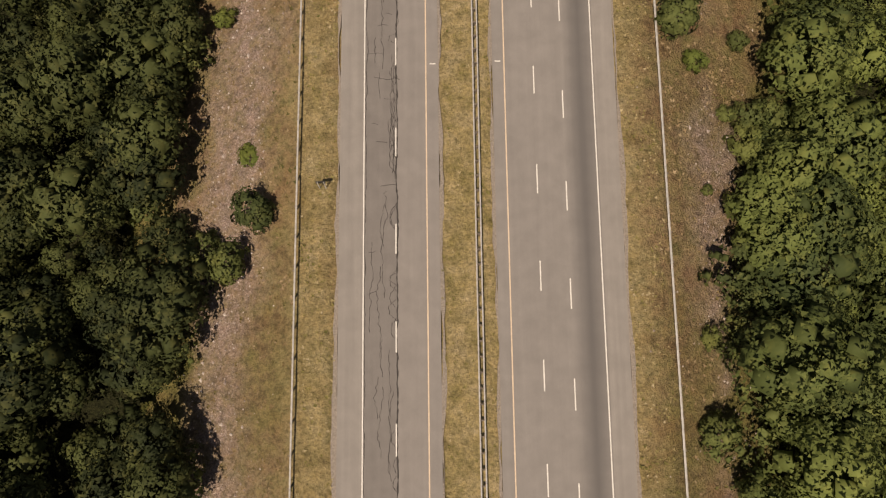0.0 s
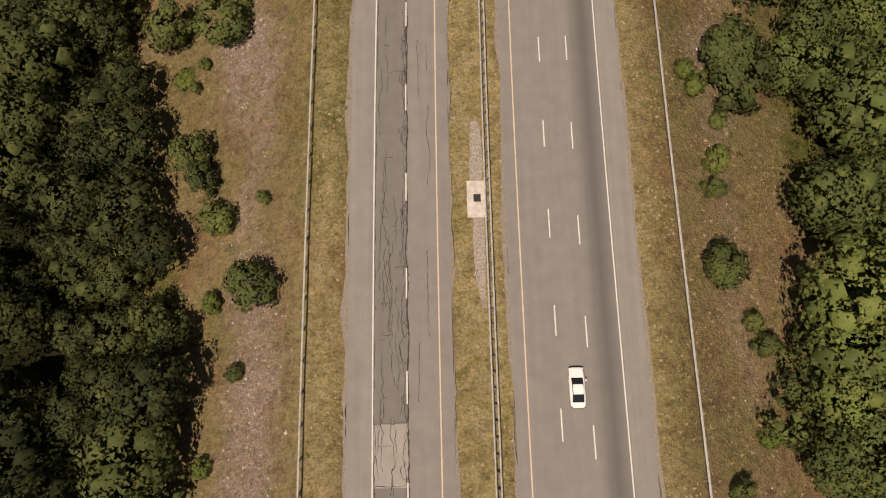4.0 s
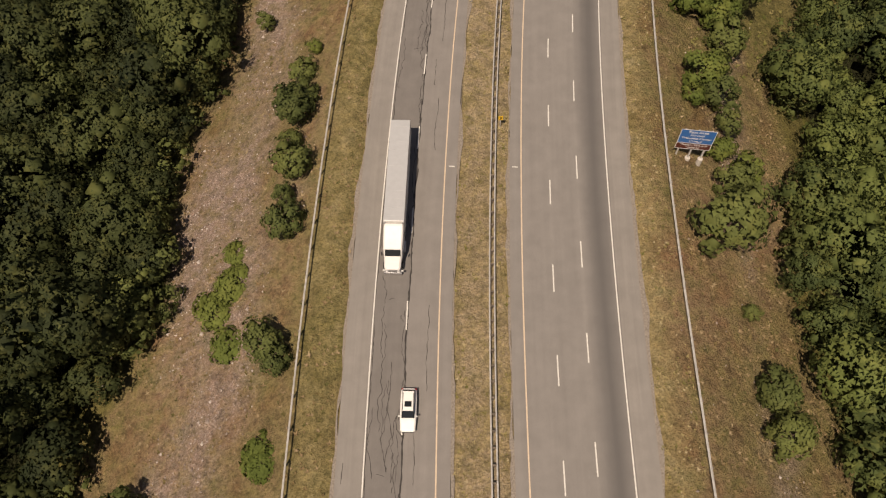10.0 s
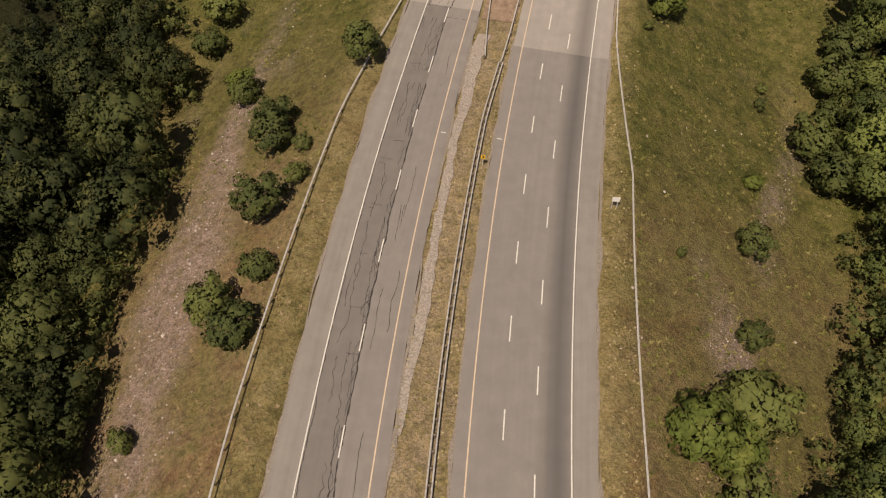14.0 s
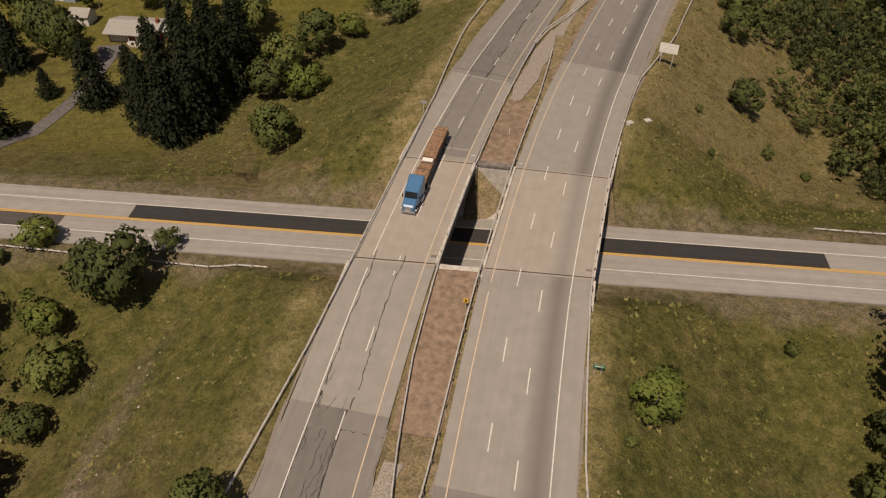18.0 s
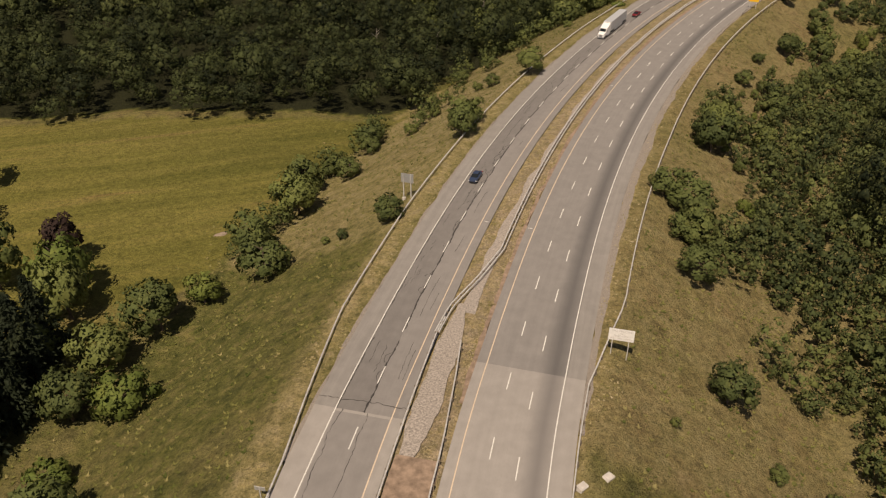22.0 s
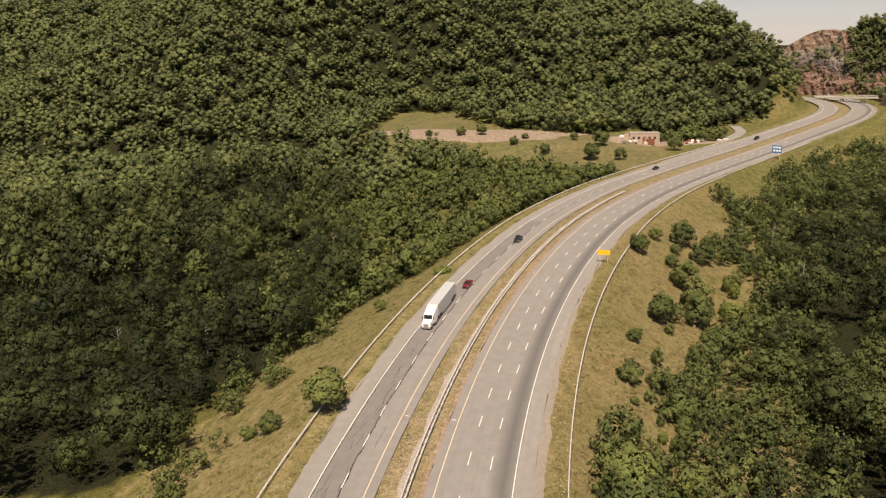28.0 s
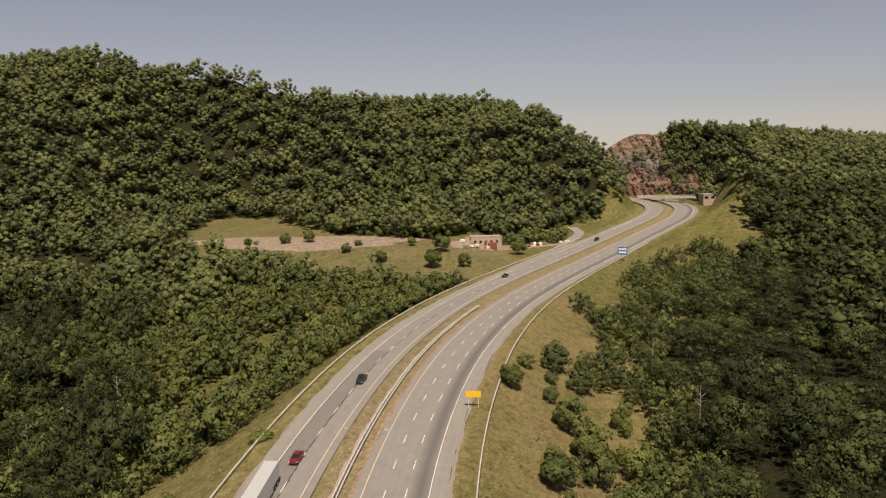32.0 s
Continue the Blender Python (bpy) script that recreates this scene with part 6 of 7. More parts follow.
def car(paint, kind="sedan", label="", name="car"):
    """Front towards +y, wheels on z 0."""
    c = empty(name, label, "car", "vehicles on the highway")
    bm = bmesh.new()
    ln = 2.35 if kind == "sedan" else 2.45
    hood = 0.92 if kind == "sedan" else 1.02
    hull(bm, [(ln, 0.70, 0.42, 0.72), (ln - 0.18, 0.84, 0.30, 0.80), (1.2, 0.91, 0.24, hood), (0.3, 0.92, 0.22, hood + 0.04), (-1.2, 0.92, 0.22, hood + 0.06),
              (-ln + 0.25, 0.87, 0.28, hood + 0.03), (-ln, 0.74, 0.42, hood - 0.1)], 0.14)
    part("body", bm, paint, c)
    roof = 1.43 if kind == "sedan" else 1.74
    bm = bmesh.new()
    if kind == "sedan":
        hull(bm, [(1.12, 0.70, 0.86, 0.96), (0.35, 0.66, 0.86, roof - 0.05), (-0.85, 0.65, 0.86, roof - 0.05), (-1.75, 0.70, 0.86, 0.98)], 0.12)
    elif kind == "suv":
        hull(bm, [(1.0, 0.74, 0.96, 1.06), (0.4, 0.70, 0.96, roof - 0.06), (-1.9, 0.70, 0.96, roof - 0.06), (-2.25, 0.74, 0.96, 1.12)], 0.12)
    else:
        hull(bm, [(1.0, 0.74, 0.96, 1.06), (0.4, 0.70, 0.96, roof - 0.06), (-0.55, 0.70, 0.96, roof - 0.06), (-0.8, 0.74, 0.96, 1.12)], 0.12)
    part("windows", bm, GLASS, c, "dark tinted glass")
    bm = bmesh.new()
    if kind == "sedan":
        hull(bm, [(0.30, 0.58, roof - 0.07, roof), (-0.3, 0.64, roof - 0.07, roof + 0.03), (-0.85, 0.58, roof - 0.07, roof)], 0.05)
    elif kind == "suv":
        hull(bm, [(0.35, 0.62, roof - 0.07, roof), (-0.6, 0.68, roof - 0.07, roof + 0.03), (-1.9, 0.64, roof - 0.07, roof)], 0.05)
    else:
        hull(bm, [(0.35, 0.62, roof - 0.07, roof), (-0.1, 0.68, roof - 0.07, roof + 0.03), (-0.55, 0.64, roof - 0.07, roof)], 0.05)
    part("roof", bm, paint, c)
    if kind == "pickup":
        small_box("bed", c, PLASTIC_BLACK, -0.72, 0.72, -2.3, -0.95, 1.0, 1.13)
    if kind == "suv":
        for x in (-0.6, 0.6):
            small_box("roof_rail", c, PLASTIC_BLACK, x - 0.03, x + 0.03, -1.7, 0.2, roof, roof + 0.08)
        small_box("sunroof", c, GLASS, -0.4, 0.4, -0.75, -0.1, roof + 0.01, roof + 0.045)
    for x in (-0.78, 0.78):
        for y in (1.42, -1.42):
            wheel(c, x, y, 0.33, 0.24)
        small_box("head_lamp", c, LAMP_CLEAR, x - 0.14 if x > 0 else x - 0.1, x + 0.1 if x > 0 else x + 0.14, ln - 0.2, ln - 0.05, 0.6, 0.74)
        small_box("tail_lamp", c, LAMP_RED, x - 0.12, x + 0.08, -ln - 0.01, -ln + 0.12, 0.7, 0.88)
        small_box("mirror", c, paint, (0.92 if x > 0 else -1.1), (1.1 if x > 0 else -0.92), 0.72, 0.86, 0.98, 1.12)
    small_box("front_bumper", c, PLASTIC_BLACK, -0.7, 0.7, ln - 0.06, ln + 0.04, 0.34, 0.5)
    small_box("rear_bumper", c, PLASTIC_BLACK, -0.7, 0.7, -ln - 0.04, -ln + 0.06, 0.36, 0.52)
    return c


def tractor(c, paint):
    """The tractor unit of a lorry, front at y 0, running back to y -7."""
    bm = bmesh.new()
    hull(bm, [(-0.0, 0.85, 0.55, 1.55), (-0.25, 1.0, 0.5, 1.75), (-1.7, 1.08, 0.5, 2.0)], 0.18)
    part("hood", bm, paint, c)
    bm = bmesh.new()
    hull(bm, [(-1.65, 1.1, 0.6, 2.05), (-2.15, 1.15, 0.6, 2.95), (-3.3, 1.2, 0.6, 3.3), (-4.9, 1.22, 0.6, 3.85), (-5.2, 1.2, 0.7, 3.85)], 0.16)
    part("cab", bm, paint, c)
    bm = bmesh.new()
    hull(bm, [(-1.62, 0.98, 2.06, 2.12), (-2.12, 0.98, 2.1, 2.86)], 0.05)
    bmesh.ops.translate(bm, verts=bm.verts, vec=(0, 0.06, 0.02))
    part("windscreen", bm, GLASS, c, "dark glass windscreen")
    small_box("grille", c, RIM, -0.55, 0.55, -0.02, 0.05, 0.75, 1.45)
    small_box("bumper", c, RIM, -1.12, 1.12, -0.1, 0.12, 0.38, 0.72)
    small_box("chassis", c, PLASTIC_BLACK, -0.5, 0.5, -7.4, -1.0, 0.55, 1.0)
    for x in (-1.15, 1.15):
        small_box("head_lamp", c, LAMP_CLEAR, x - 0.2, x + 0.05, -0.14, 0.02, 0.95, 1.2)
        small_box("mirror", c, PLASTIC_BLACK, x * 1.18 - 0.08, x * 1.18 + 0.08, -1.85, -1.7, 1.9, 2.6)
        small_box("fuel_tank", c, RIM, x - 0.3, x + 0.15, -4.4, -2.9, 0.45, 1.0, bevel=0.1)
        rod_bm = bmesh.new()
        rod(rod_bm, (x, -5.3, 0.9), (x, -5.3, 3.9), 0.08, 0.08, 8)
        part("exhaust", rod_bm, RIM, c)
        wheel(c, x * 0.93, -1.1, 0.5, 0.32)
        wheel(c, x * 0.86, -5.6, 0.5, 0.6)
        wheel(c, x * 0.86, -6.9, 0.5, 0.6)


def box_lorry(label):
    c = empty("box_lorry", label, "truck", "vehicles on the highway")
    tractor(c, CAR_WHITE)
    small_box("trailer", c, TRAILER, -1.3, 1.3, -21.0, -5.55, 1.2, 4.1, bevel=0.04, label="long grey box trailer")
    small_box("trailer_front", c, SIGN_WHITE, -1.28, 1.28, -5.56, -5.45, 1.3, 4.05, bevel=0.03)
    for k in range(12):
        y = -6.2 - k * 1.25
        small_box("roof_bow", c, TRAILER, -1.28, 1.28, y - 0.03, y + 0.03, 4.09, 4.115, bevel=0.0)
    small_box("trailer_frame", c, PLASTIC_BLACK, -0.55, 0.55, -20.8, -6.5, 0.9, 1.2)
    small_box("rear_guard", c, PLASTIC_BLACK, -1.1, 1.1, -21.0, -20.85, 0.5, 0.65)
    small_box("skirt", c, TRAILER, -1.3, -1.24, -17.0, -9.0, 0.45, 1.15)
    small_box("skirt", c, TRAILER, 1.24, 1.3, -17.0, -9.0, 0.45, 1.15)
    for x in (-1.0, 1.0):
        for y in (-18.2, -19.5):
            wheel(c, x, y, 0.5, 0.6)
        small_box("tail_lamp", c, LAMP_RED, x - 0.15, x + 0.15, -21.03, -20.98, 1.25, 1.4)
    return c


def timber_lorry(label):
    c = empty("timber_lorry", label, "truck", "vehicles on the highway")
    tractor(c, TRUCK_BLUE)
    small_box("flat_bed", c, PLASTIC_BLACK, -1.25, 1.25, -21.0, -6.4, 1.2, 1.42)
    rng = np.random.RandomState(8)
    for y0, y1, z1, w in ((-9.6, -6.6, 2.35, 1.12), (-11.6, -9.9, 2.05, 1.05), (-20.8, -12.2, 2.45, 1.12)):
        rows = max(1, int((z1 - 1.42) / 0.25))
        for r_ in range(rows):
            for k in range(8):
                x0 = -w + k * (2 * w / 8)
                dy = rng.uniform(-0.15, 0.15)
                small_box("board", c, LUMBER, x0 + 0.01, x0 + 2 * w / 8 - 0.01, y0 + dy, y1 + dy, 1.43 + r_ * 0.25, 1.43 + r_ * 0.25 + 0.235, bevel=0.015)
        for y in np.arange(y0 + 0.8, y1 - 0.3, 1.9):
            small_box("strap", c, POST_WOOD, -w - 0.02, w + 0.02, y - 0.05, y + 0.05, z1 - 0.06, z1 + 0.03, bevel=0.0)
    small_box("tarpaulin", c, SIGN_WHITE, -0.9, 0.9, -11.9, -11.0, 2.08, 2.3, bevel=0.08, label="folded white tarpaulin")
    for x in (-1.0, 1.0):
        for y in (-17.8, -19.2):
            wheel(c, x, y, 0.5, 0.6)
        small_box("tail_lamp", c, LAMP_RED, x - 0.15, x + 0.15, -21.03, -20.98, 1.25, 1.38)
    return c


def on_road(s, d, onward=True):
    p = road_point(s, d, 0.03)
    h = float(np.interp(s, SS, RH))
    q = road_point(s + 2, d, 0.03)
    tilt = math.atan2(q[2] - p[2], 2.0)
    m = Matrix.Translation(p) @ Matrix.Rotation(-h, 4, 'Z') @ Matrix.Rotation(tilt, 4, 'X')
    return m if onward else m @ Matrix.Rotation(math.pi, 4, 'Z')


car(CAR_WHITE, "sedan", "white four-door car driving on the highway").matrix_basis = on_road(73.0, 10.98)
car(CAR_WHITE, "suv", "white estate car with dark windows on the highway").matrix_basis = on_road(174.0, -8.4, False)
box_lorry("white articulated lorry with a grey box trailer").matrix_basis = on_road(191.1, -11.1, False)
timber_lorry("blue flatbed lorry loaded with brown timber bundles").matrix_basis = on_road(351.0, -10.6, False)
car(CAR_BLUE, "sedan", "dark blue car driving on the highway").matrix_basis = on_road(464.8, -11.2, False)
box_lorry("white articulated lorry with a long grey trailer").matrix_basis = on_road(566.0, -11.1, False)
car(CAR_RED, "sedan", "dark red car driving on the highway").matrix_basis = on_road(595.0, -9.9, False)
car(CAR_BLACK, "pickup", "black pickup truck driving up the long curve").matrix_basis = on_road(636.5, -8.6, False)
car(CAR_BLACK, "sedan", "black car driving up the long curve").matrix_basis = on_road(780.0, -10.2, False)
car(CAR_BLACK, "suv", "dark car near the slip road").matrix_basis = on_road(898.0, -8.0, False)


# ---- signs ----
def sign_frame(x, y, face, base=None):
    """A pose at the ground with local -y facing the heading given in degrees (the side that is read)."""
    return Matrix.Translation((x, y, ground_at(x, y) if base is None else base)) @ Matrix.Rotation(-radians(face), 4, 'Z')


def letters(text, size, mat, parent, x, z, y):
    cu = bpy.data.curves.new("lettering", 'FONT')
    cu.body, cu.size, cu.align_x, cu.align_y, cu.extrude = text, size, 'CENTER', 'CENTER', 0.006
    cu.materials.append(mat)
    o = new("lettering", cu)
    o.parent = parent
    o.location, o.rotation_euler = (x, y, z), (radians(90), 0, 0)
    return o


def board(name, label, m, w, z0, z1, posts, face_mat, back_mat=SIGN_BACK, post_r=0.07, footing=0.0, category="sign"):
    g = empty(name, label, category, "road signs", m)
    bm = bmesh.new()
    box(bm, -w / 2, w / 2, -0.03, 0.0, z0, z1, bevel=0.008)
    panel = part("panel", bm, face_mat, g)
    bm = bmesh.new()
    box(bm, -w / 2, w / 2, 0.002, 0.03, z0, z1)
    part("panel_back", bm, back_mat, g)
    for x in posts:
        bm = bmesh.new()
        box(bm, x - post_r, x + post_r, 0.04, 0.04 + 2 * post_r, -4.0, z1 - 0.1)
        part("post", bm, STEEL, g)
        if footing:
            bm = bmesh.new()
            rod(bm, (x, 0.1, -3.0), (x, 0.1, footing), 0.4, 0.38, 12)
            part("footing", bm, CONCRETE, g)
    return g


h220 = math.degrees(float(np.interp(220, SS, RH)))
p = road_point(212.2, 28.7)
rest = board("rest_area_sign", "blue and brown rest area sign on three steel posts", sign_frame(p[0], p[1], h220 + 4), 4.7, 2.4, 6.3, (-1.75, 0.0, 1.75), SIGN_BLUE, post_r=0.1, footing=0.4)
bm = bmesh.new()
box(bm, -2.3, 2.3, -0.045, -0.032, 2.46, 3.54)
part("brown_panel", bm, SIGN_BROWN, rest)
for z in (2.4, 3.6, 6.3):
    bm = bmesh.new()
    box(bm, -2.35, 2.35, -0.042, -0.031, z - 0.04, z + 0.04)
    part("border", bm, SIGN_WHITE, rest)
for x in (-2.33, 2.33):
    bm = bmesh.new()
    box(bm, x - 0.03, x + 0.03, -0.042, -0.031, 2.4, 6.3)
    part("border", bm, SIGN_WHITE, rest)
for text, z, size in (("Rest Area", 5.88, 0.66), ("Maryland", 5.24, 0.5), ("Welcome Center", 4.64, 0.56), ("1/2 MILE", 4.0, 0.5), ("Vietnam Veterans", 3.26, 0.5), ("Memorial", 2.76, 0.46)):
    letters(text, size, SIGN_WHITE, rest, 0, z, -0.05)

h416 = math.degrees(float(np.interp(416, SS, RH)))
p = road_point(416.7, 23.8)
no_trucks = board("no_trucks_sign", "faded white no-trucks sign on two steel posts", sign_frame(p[0], p[1], h416), 3.7, 2.9, 5.0, (-1.2, 1.2), SIGN_WHITE)
for text, z, size in (("NO TRUCKS", 4.62, 0.5), ("IN", 4.16, 0.34), ("REST AREA", 3.74, 0.42), ("WELCOME CENTER", 3.24, 0.36)):
    letters(text, size, FADED, no_trucks, 0, z, -0.04)
p = road_point(454.5, -22.6)
board("sign_seen_from_behind", "grey metal back of a road sign on two posts", sign_frame(p[0], p[1], math.degrees(float(np.interp(455, SS, RH))) + 180), 2.7, 3.6, 5.6, (-0.8, 0.8), SIGN_WHITE, post_r=0.1, footing=0.15)
p = road_point(625.0, 20.9)
yellow = board("yellow_warning_sign", "yellow rectangular warning sign beside the shoulder", sign_frame(p[0], p[1], math.degrees(float(np.interp(625, SS, RH))) - 6), 3.4, 2.4, 3.9, (-1.1, 1.1), SIGN_YELLOW)
p = road_point(846, 23.5)
blue = board("blue_services_sign", "blue services sign on two posts", sign_frame(p[0], p[1], math.degrees(float(np.interp(845, SS, RH))) - 10), 4.6, 2.8, 6.6, (-1.6, 1.6), SIGN_BLUE)
for x, z in ((-1.3, 5.6), (0, 5.6), (1.3, 5.6), (-1.3, 4.0), (0, 4.0), (1.3, 4.0)):
    bm = bmesh.new()
    box(bm, x - 0.5, x + 0.5, -0.045, -0.032, z - 0.45, z + 0.45)
    part("logo_panel", bm, SIGN_WHITE, blue)
for s, d in ((214.7, 2.2), (282.5, 2.5), (335.1, 2.5)):
    p = road_point(s, d)
    g = board("chevron_sign", "small yellow chevron sign on a post in the median", sign_frame(p[0], p[1], math.degrees(float(np.interp(s, SS, RH)))), 0.62, 1.5, 2.3, (0.0,), SIGN_YELLOW, post_r=0.04)
    bm = bmesh.new()
    for y0, y1 in ((1.9, 2.25), (1.55, 1.9)):
        q = [bm.verts.new(c) for c in (((-0.18, -0.036, 2.2), (0.02, -0.036, 2.2), (0.2, -0.036, 1.9), (0.0, -0.036, 1.9)) if y0 == 1.9 else
                                       ((0.0, -0.036, 1.9), (0.2, -0.036, 1.9), (0.02, -0.036, 1.6), (-0.18, -0.036, 1.6)))]
        bm.faces.new(q)
    part("chevron", bm, INK, g)
p = road_point(277.5, 21.8)
board("small_white_sign", "small white sign on two short posts in the verge", sign_frame(p[0], p[1], 12), 1.1, 1.6, 2.5, (-0.35, 0.35), SIGN_WHITE, post_r=0.05)
p = road_point(329.1, 21.4)
g = board("green_name_sign", "small green sign at the bridge approach", sign_frame(p[0], p[1], 18), 1.5, 1.3, 1.85, (-0.4, 0.4), SIGN_GREEN, post_r=0.04)
bm = bmesh.new()
box(bm, -0.55, 0.55, -0.04, -0.031, 1.5, 1.66)
part("lettering_bar", bm, SIGN_WHITE, g)
p = road_point(379.3, -17.0)
board("small_sign_from_behind", "small grey sign seen from behind by the bridge", sign_frame(p[0], p[1], 205), 1.3, 1.6, 2.2, (0.0,), SIGN_WHITE, post_r=0.05)
p = road_point(30.0, -18.4)
board("marker_sign", "small dark marker sign on two posts in the verge", sign_frame(p[0], p[1], 185), 1.2, 1.7, 2.4, (-0.4, 0.4), PLASTIC_BLACK, PLASTIC_BLACK, post_r=0.05)
for s, d in ((389.1, 20.9), (391.5, 24.0)):
    p = road_point(s, d)
    bm = bmesh.new()
    box(bm, -0.75, 0.75, -0.5, 0.5, -0.6, 0.12, bevel=0.04)
    me = bpy.data.meshes.new("concrete_slab")
    bm.to_mesh(me)
    bm.free()
    me.materials.append(CONCRETE)
    o = obj("concrete_slab", me, None, "pale concrete slab lying on the grassy bank", "slab")
    o.location, o.rotation_euler = (p[0], p[1], ground_at(p[0], p[1])), (0.1, 0.2, 0.5)
for s, d in ((97.2, 0.0), (386.0, 0.6)):
    g = empty("storm_drain", "concrete storm drain with a dark iron grate in the median", "drain", "storm drains", on_road(s, d))
    bm = bmesh.new()
    box(bm, -1.3, 1.3, -2.6, 2.4, -0.6, -0.12, bevel=0.1)
    part("apron", bm, CONCRETE, g)
    bm = bmesh.new()
    for k in range(6):
        box(bm, -0.45 + k * 0.16, -0.36 + k * 0.16, -0.5, 0.5, -0.14, -0.08)
    part("grate", bm, PLASTIC_BLACK, g)
    small_box("pit", g, PLASTIC_BLACK, -0.47, 0.47, -0.52, 0.52, -0.2, -0.115, bevel=0.0)
for s, d in ((87.0, -0.6), (160.0, 0.2), (377.0, 0.3)):
    p = road_point(s, d)
    bm = bmesh.new()
    rod(bm, (0, 0, -0.3), (0, 0, 1.2), 0.05, 0.05, 8)
    me = bpy.data.meshes.new("marker_post")
    bm.to_mesh(me)
    bm.free()
    me.materials.append(SIGN_WHITE)
    o = obj("marker_post", me, None, "slim white marker post in the median", "post", "marker posts")
    o.location = p


# ---- the farm by the country road ----
FARM_TURN = Matrix.Rotation(-radians(13.5), 4, 'Z')


def farm_at(x, y):
    return Matrix.Translation((x, y, ground_at(x, y))) @ FARM_TURN


def gable(bm, x0, x1, y0, y1, z, rise, over=0.45, thick=0.18):
    """A low gable roof with its ridge along x."""
    ym = (y0 + y1) / 2
    for a, b in ((y0 - over, ym), (y1 + over, ym)):
        drop = rise * over / (ym - y0)
        c = [(x0 - over, a, z - drop), (x1 + over, a, z - drop), (x1 + over, b, z + rise), (x0 - over, b, z + rise)]
        lo = [bm.verts.new(p) for p in c]
        hi = [bm.verts.new((p[0], p[1], p[2] + thick)) for p in c]
        for q in ((lo[3], lo[2], lo[1], lo[0]), (hi[0], hi[1], hi[2], hi[3])):
            bm.faces.new(q)
        for k in range(4):
            bm.faces.new((lo[k], lo[(k + 1) % 4], hi[(k + 1) % 4], hi[k]))
    bmesh.ops.recalc_face_normals(bm, faces=bm.faces[:])


def gable_end(parent, x, y0, y1, z, rise, mat):
    bm = bmesh.new()
    a = [bm.verts.new((x + o, y, zz)) for o in (-0.1, 0.1) for y, zz in ((y0, z), (y1, z), ((y0 + y1) / 2, z + rise))]
    for q in ((2, 1, 0), (3, 4, 5), (0, 1, 4, 3), (1, 2, 5, 4), (2, 0, 3, 5)):
        bm.faces.new([a[k] for k in q])
    part("gable_wall", bm, mat, parent)


house = empty("house", "low brick farmhouse with a pale grey gable roof", "house", "", farm_at(2.8, 450.5))
small_box("wall", house, BRICK, -6.6, 6.6, -3.6, 5.2, -1.0, 2.7, bevel=0.0)
bm = bmesh.new()
gable(bm, -6.6, 6.6, -5.0, 5.2, 2.7, 1.5)
roof = part("roof", bm, ROOF_GREY, house)
for x in (-6.5, 6.5):
    gable_end(house, x, -3.6, 5.2, 2.7, 1.35, SIDING)
small_box("chimney", roof, BRICK, 5.6, 6.4, -0.6, 0.4, 3.0, 5.2, bevel=0.03)
small_box("garage_door", house, SIDING, -6.2, -1.8, -3.72, -3.58, 0.0, 2.2)
small_box("porch_floor", house, CONCRETE, -1.4, 6.6, -5.1, -3.6, -0.8, 0.25)
small_box("porch_rail", house, SIDING, -0.6, 6.6, -5.05, -4.95, 0.3, 1.0)
for x in (-0.6, 2.9, 6.5):
    small_box("porch_post", house, SIDING, x - 0.08, x + 0.08, -5.05, -4.9, 0.2, 2.6)
door = small_box("door", house, SIDING, 0.6, 1.5, -3.7, -3.58, 0.25, 2.3)
small_box("door_handle", door, RIM, 1.38, 1.44, -3.76, -3.7, 1.2, 1.3, bevel=0.0)
for x in (2.4, 4.6):
    w = small_box("window", house, GLASS, x, x + 1.3, -3.68, -3.58, 1.0, 2.1, bevel=0.0)
    small_box("window_frame", w, SIDING, x - 0.08, x + 1.38, -3.66, -3.585, 0.92, 2.18, bevel=0.0)
small_box("wing_wall", house, BRICK, 6.7, 11.2, -1.2, 4.6, -1.0, 2.4, bevel=0.0)
bm = bmesh.new()
gable(bm, 6.9, 11.2, -1.2, 4.6, 2.4, 1.0)
part("wing_roof", bm, ROOF_GREY, house)
small_box("planting_bed", house, CONCRETE, -0.8, 6.8, -6.1, -5.2, -0.6, 0.3)
for k in range(5):
    bush = small_box("hedge_ball", house, LEAF_DARK, 0.2 + k * 1.3, 0.9 + k * 1.3, -6.0, -5.3, 0.2, 0.85, bevel=0.2)

for x, y, w, dp, wall, lab in ((-21.5, 478.0, 8.0, 7.0, SIDING_BLUE, "small blue-grey outbuilding with a pale gable roof"),
                               (-13.5, 461.5, 5.0, 5.0, SIDING, "small white shed with a grey roof")):
    g = empty("shed", lab, "shed", "outbuildings", farm_at(x, y))
    small_box("wall", g, wall, -w / 2, w / 2, -dp / 2, dp / 2, -1.0, 2.6, bevel=0.0)
    bm = bmesh.new()
    gable(bm, -w / 2, w / 2, -dp / 2, dp / 2, 2.6, 1.3, 0.4)
    part("roof", bm, ROOF_GREY, g)
    for xx in (-w / 2 + 0.1, w / 2 - 0.1):
        gable_end(g, xx, -dp / 2, dp / 2, 2.6, 1.2, wall)
    small_box("door", g, SIDING, -0.6, 0.6, -dp / 2 - 0.08, -dp / 2 + 0.02, 0.0, 2.1)

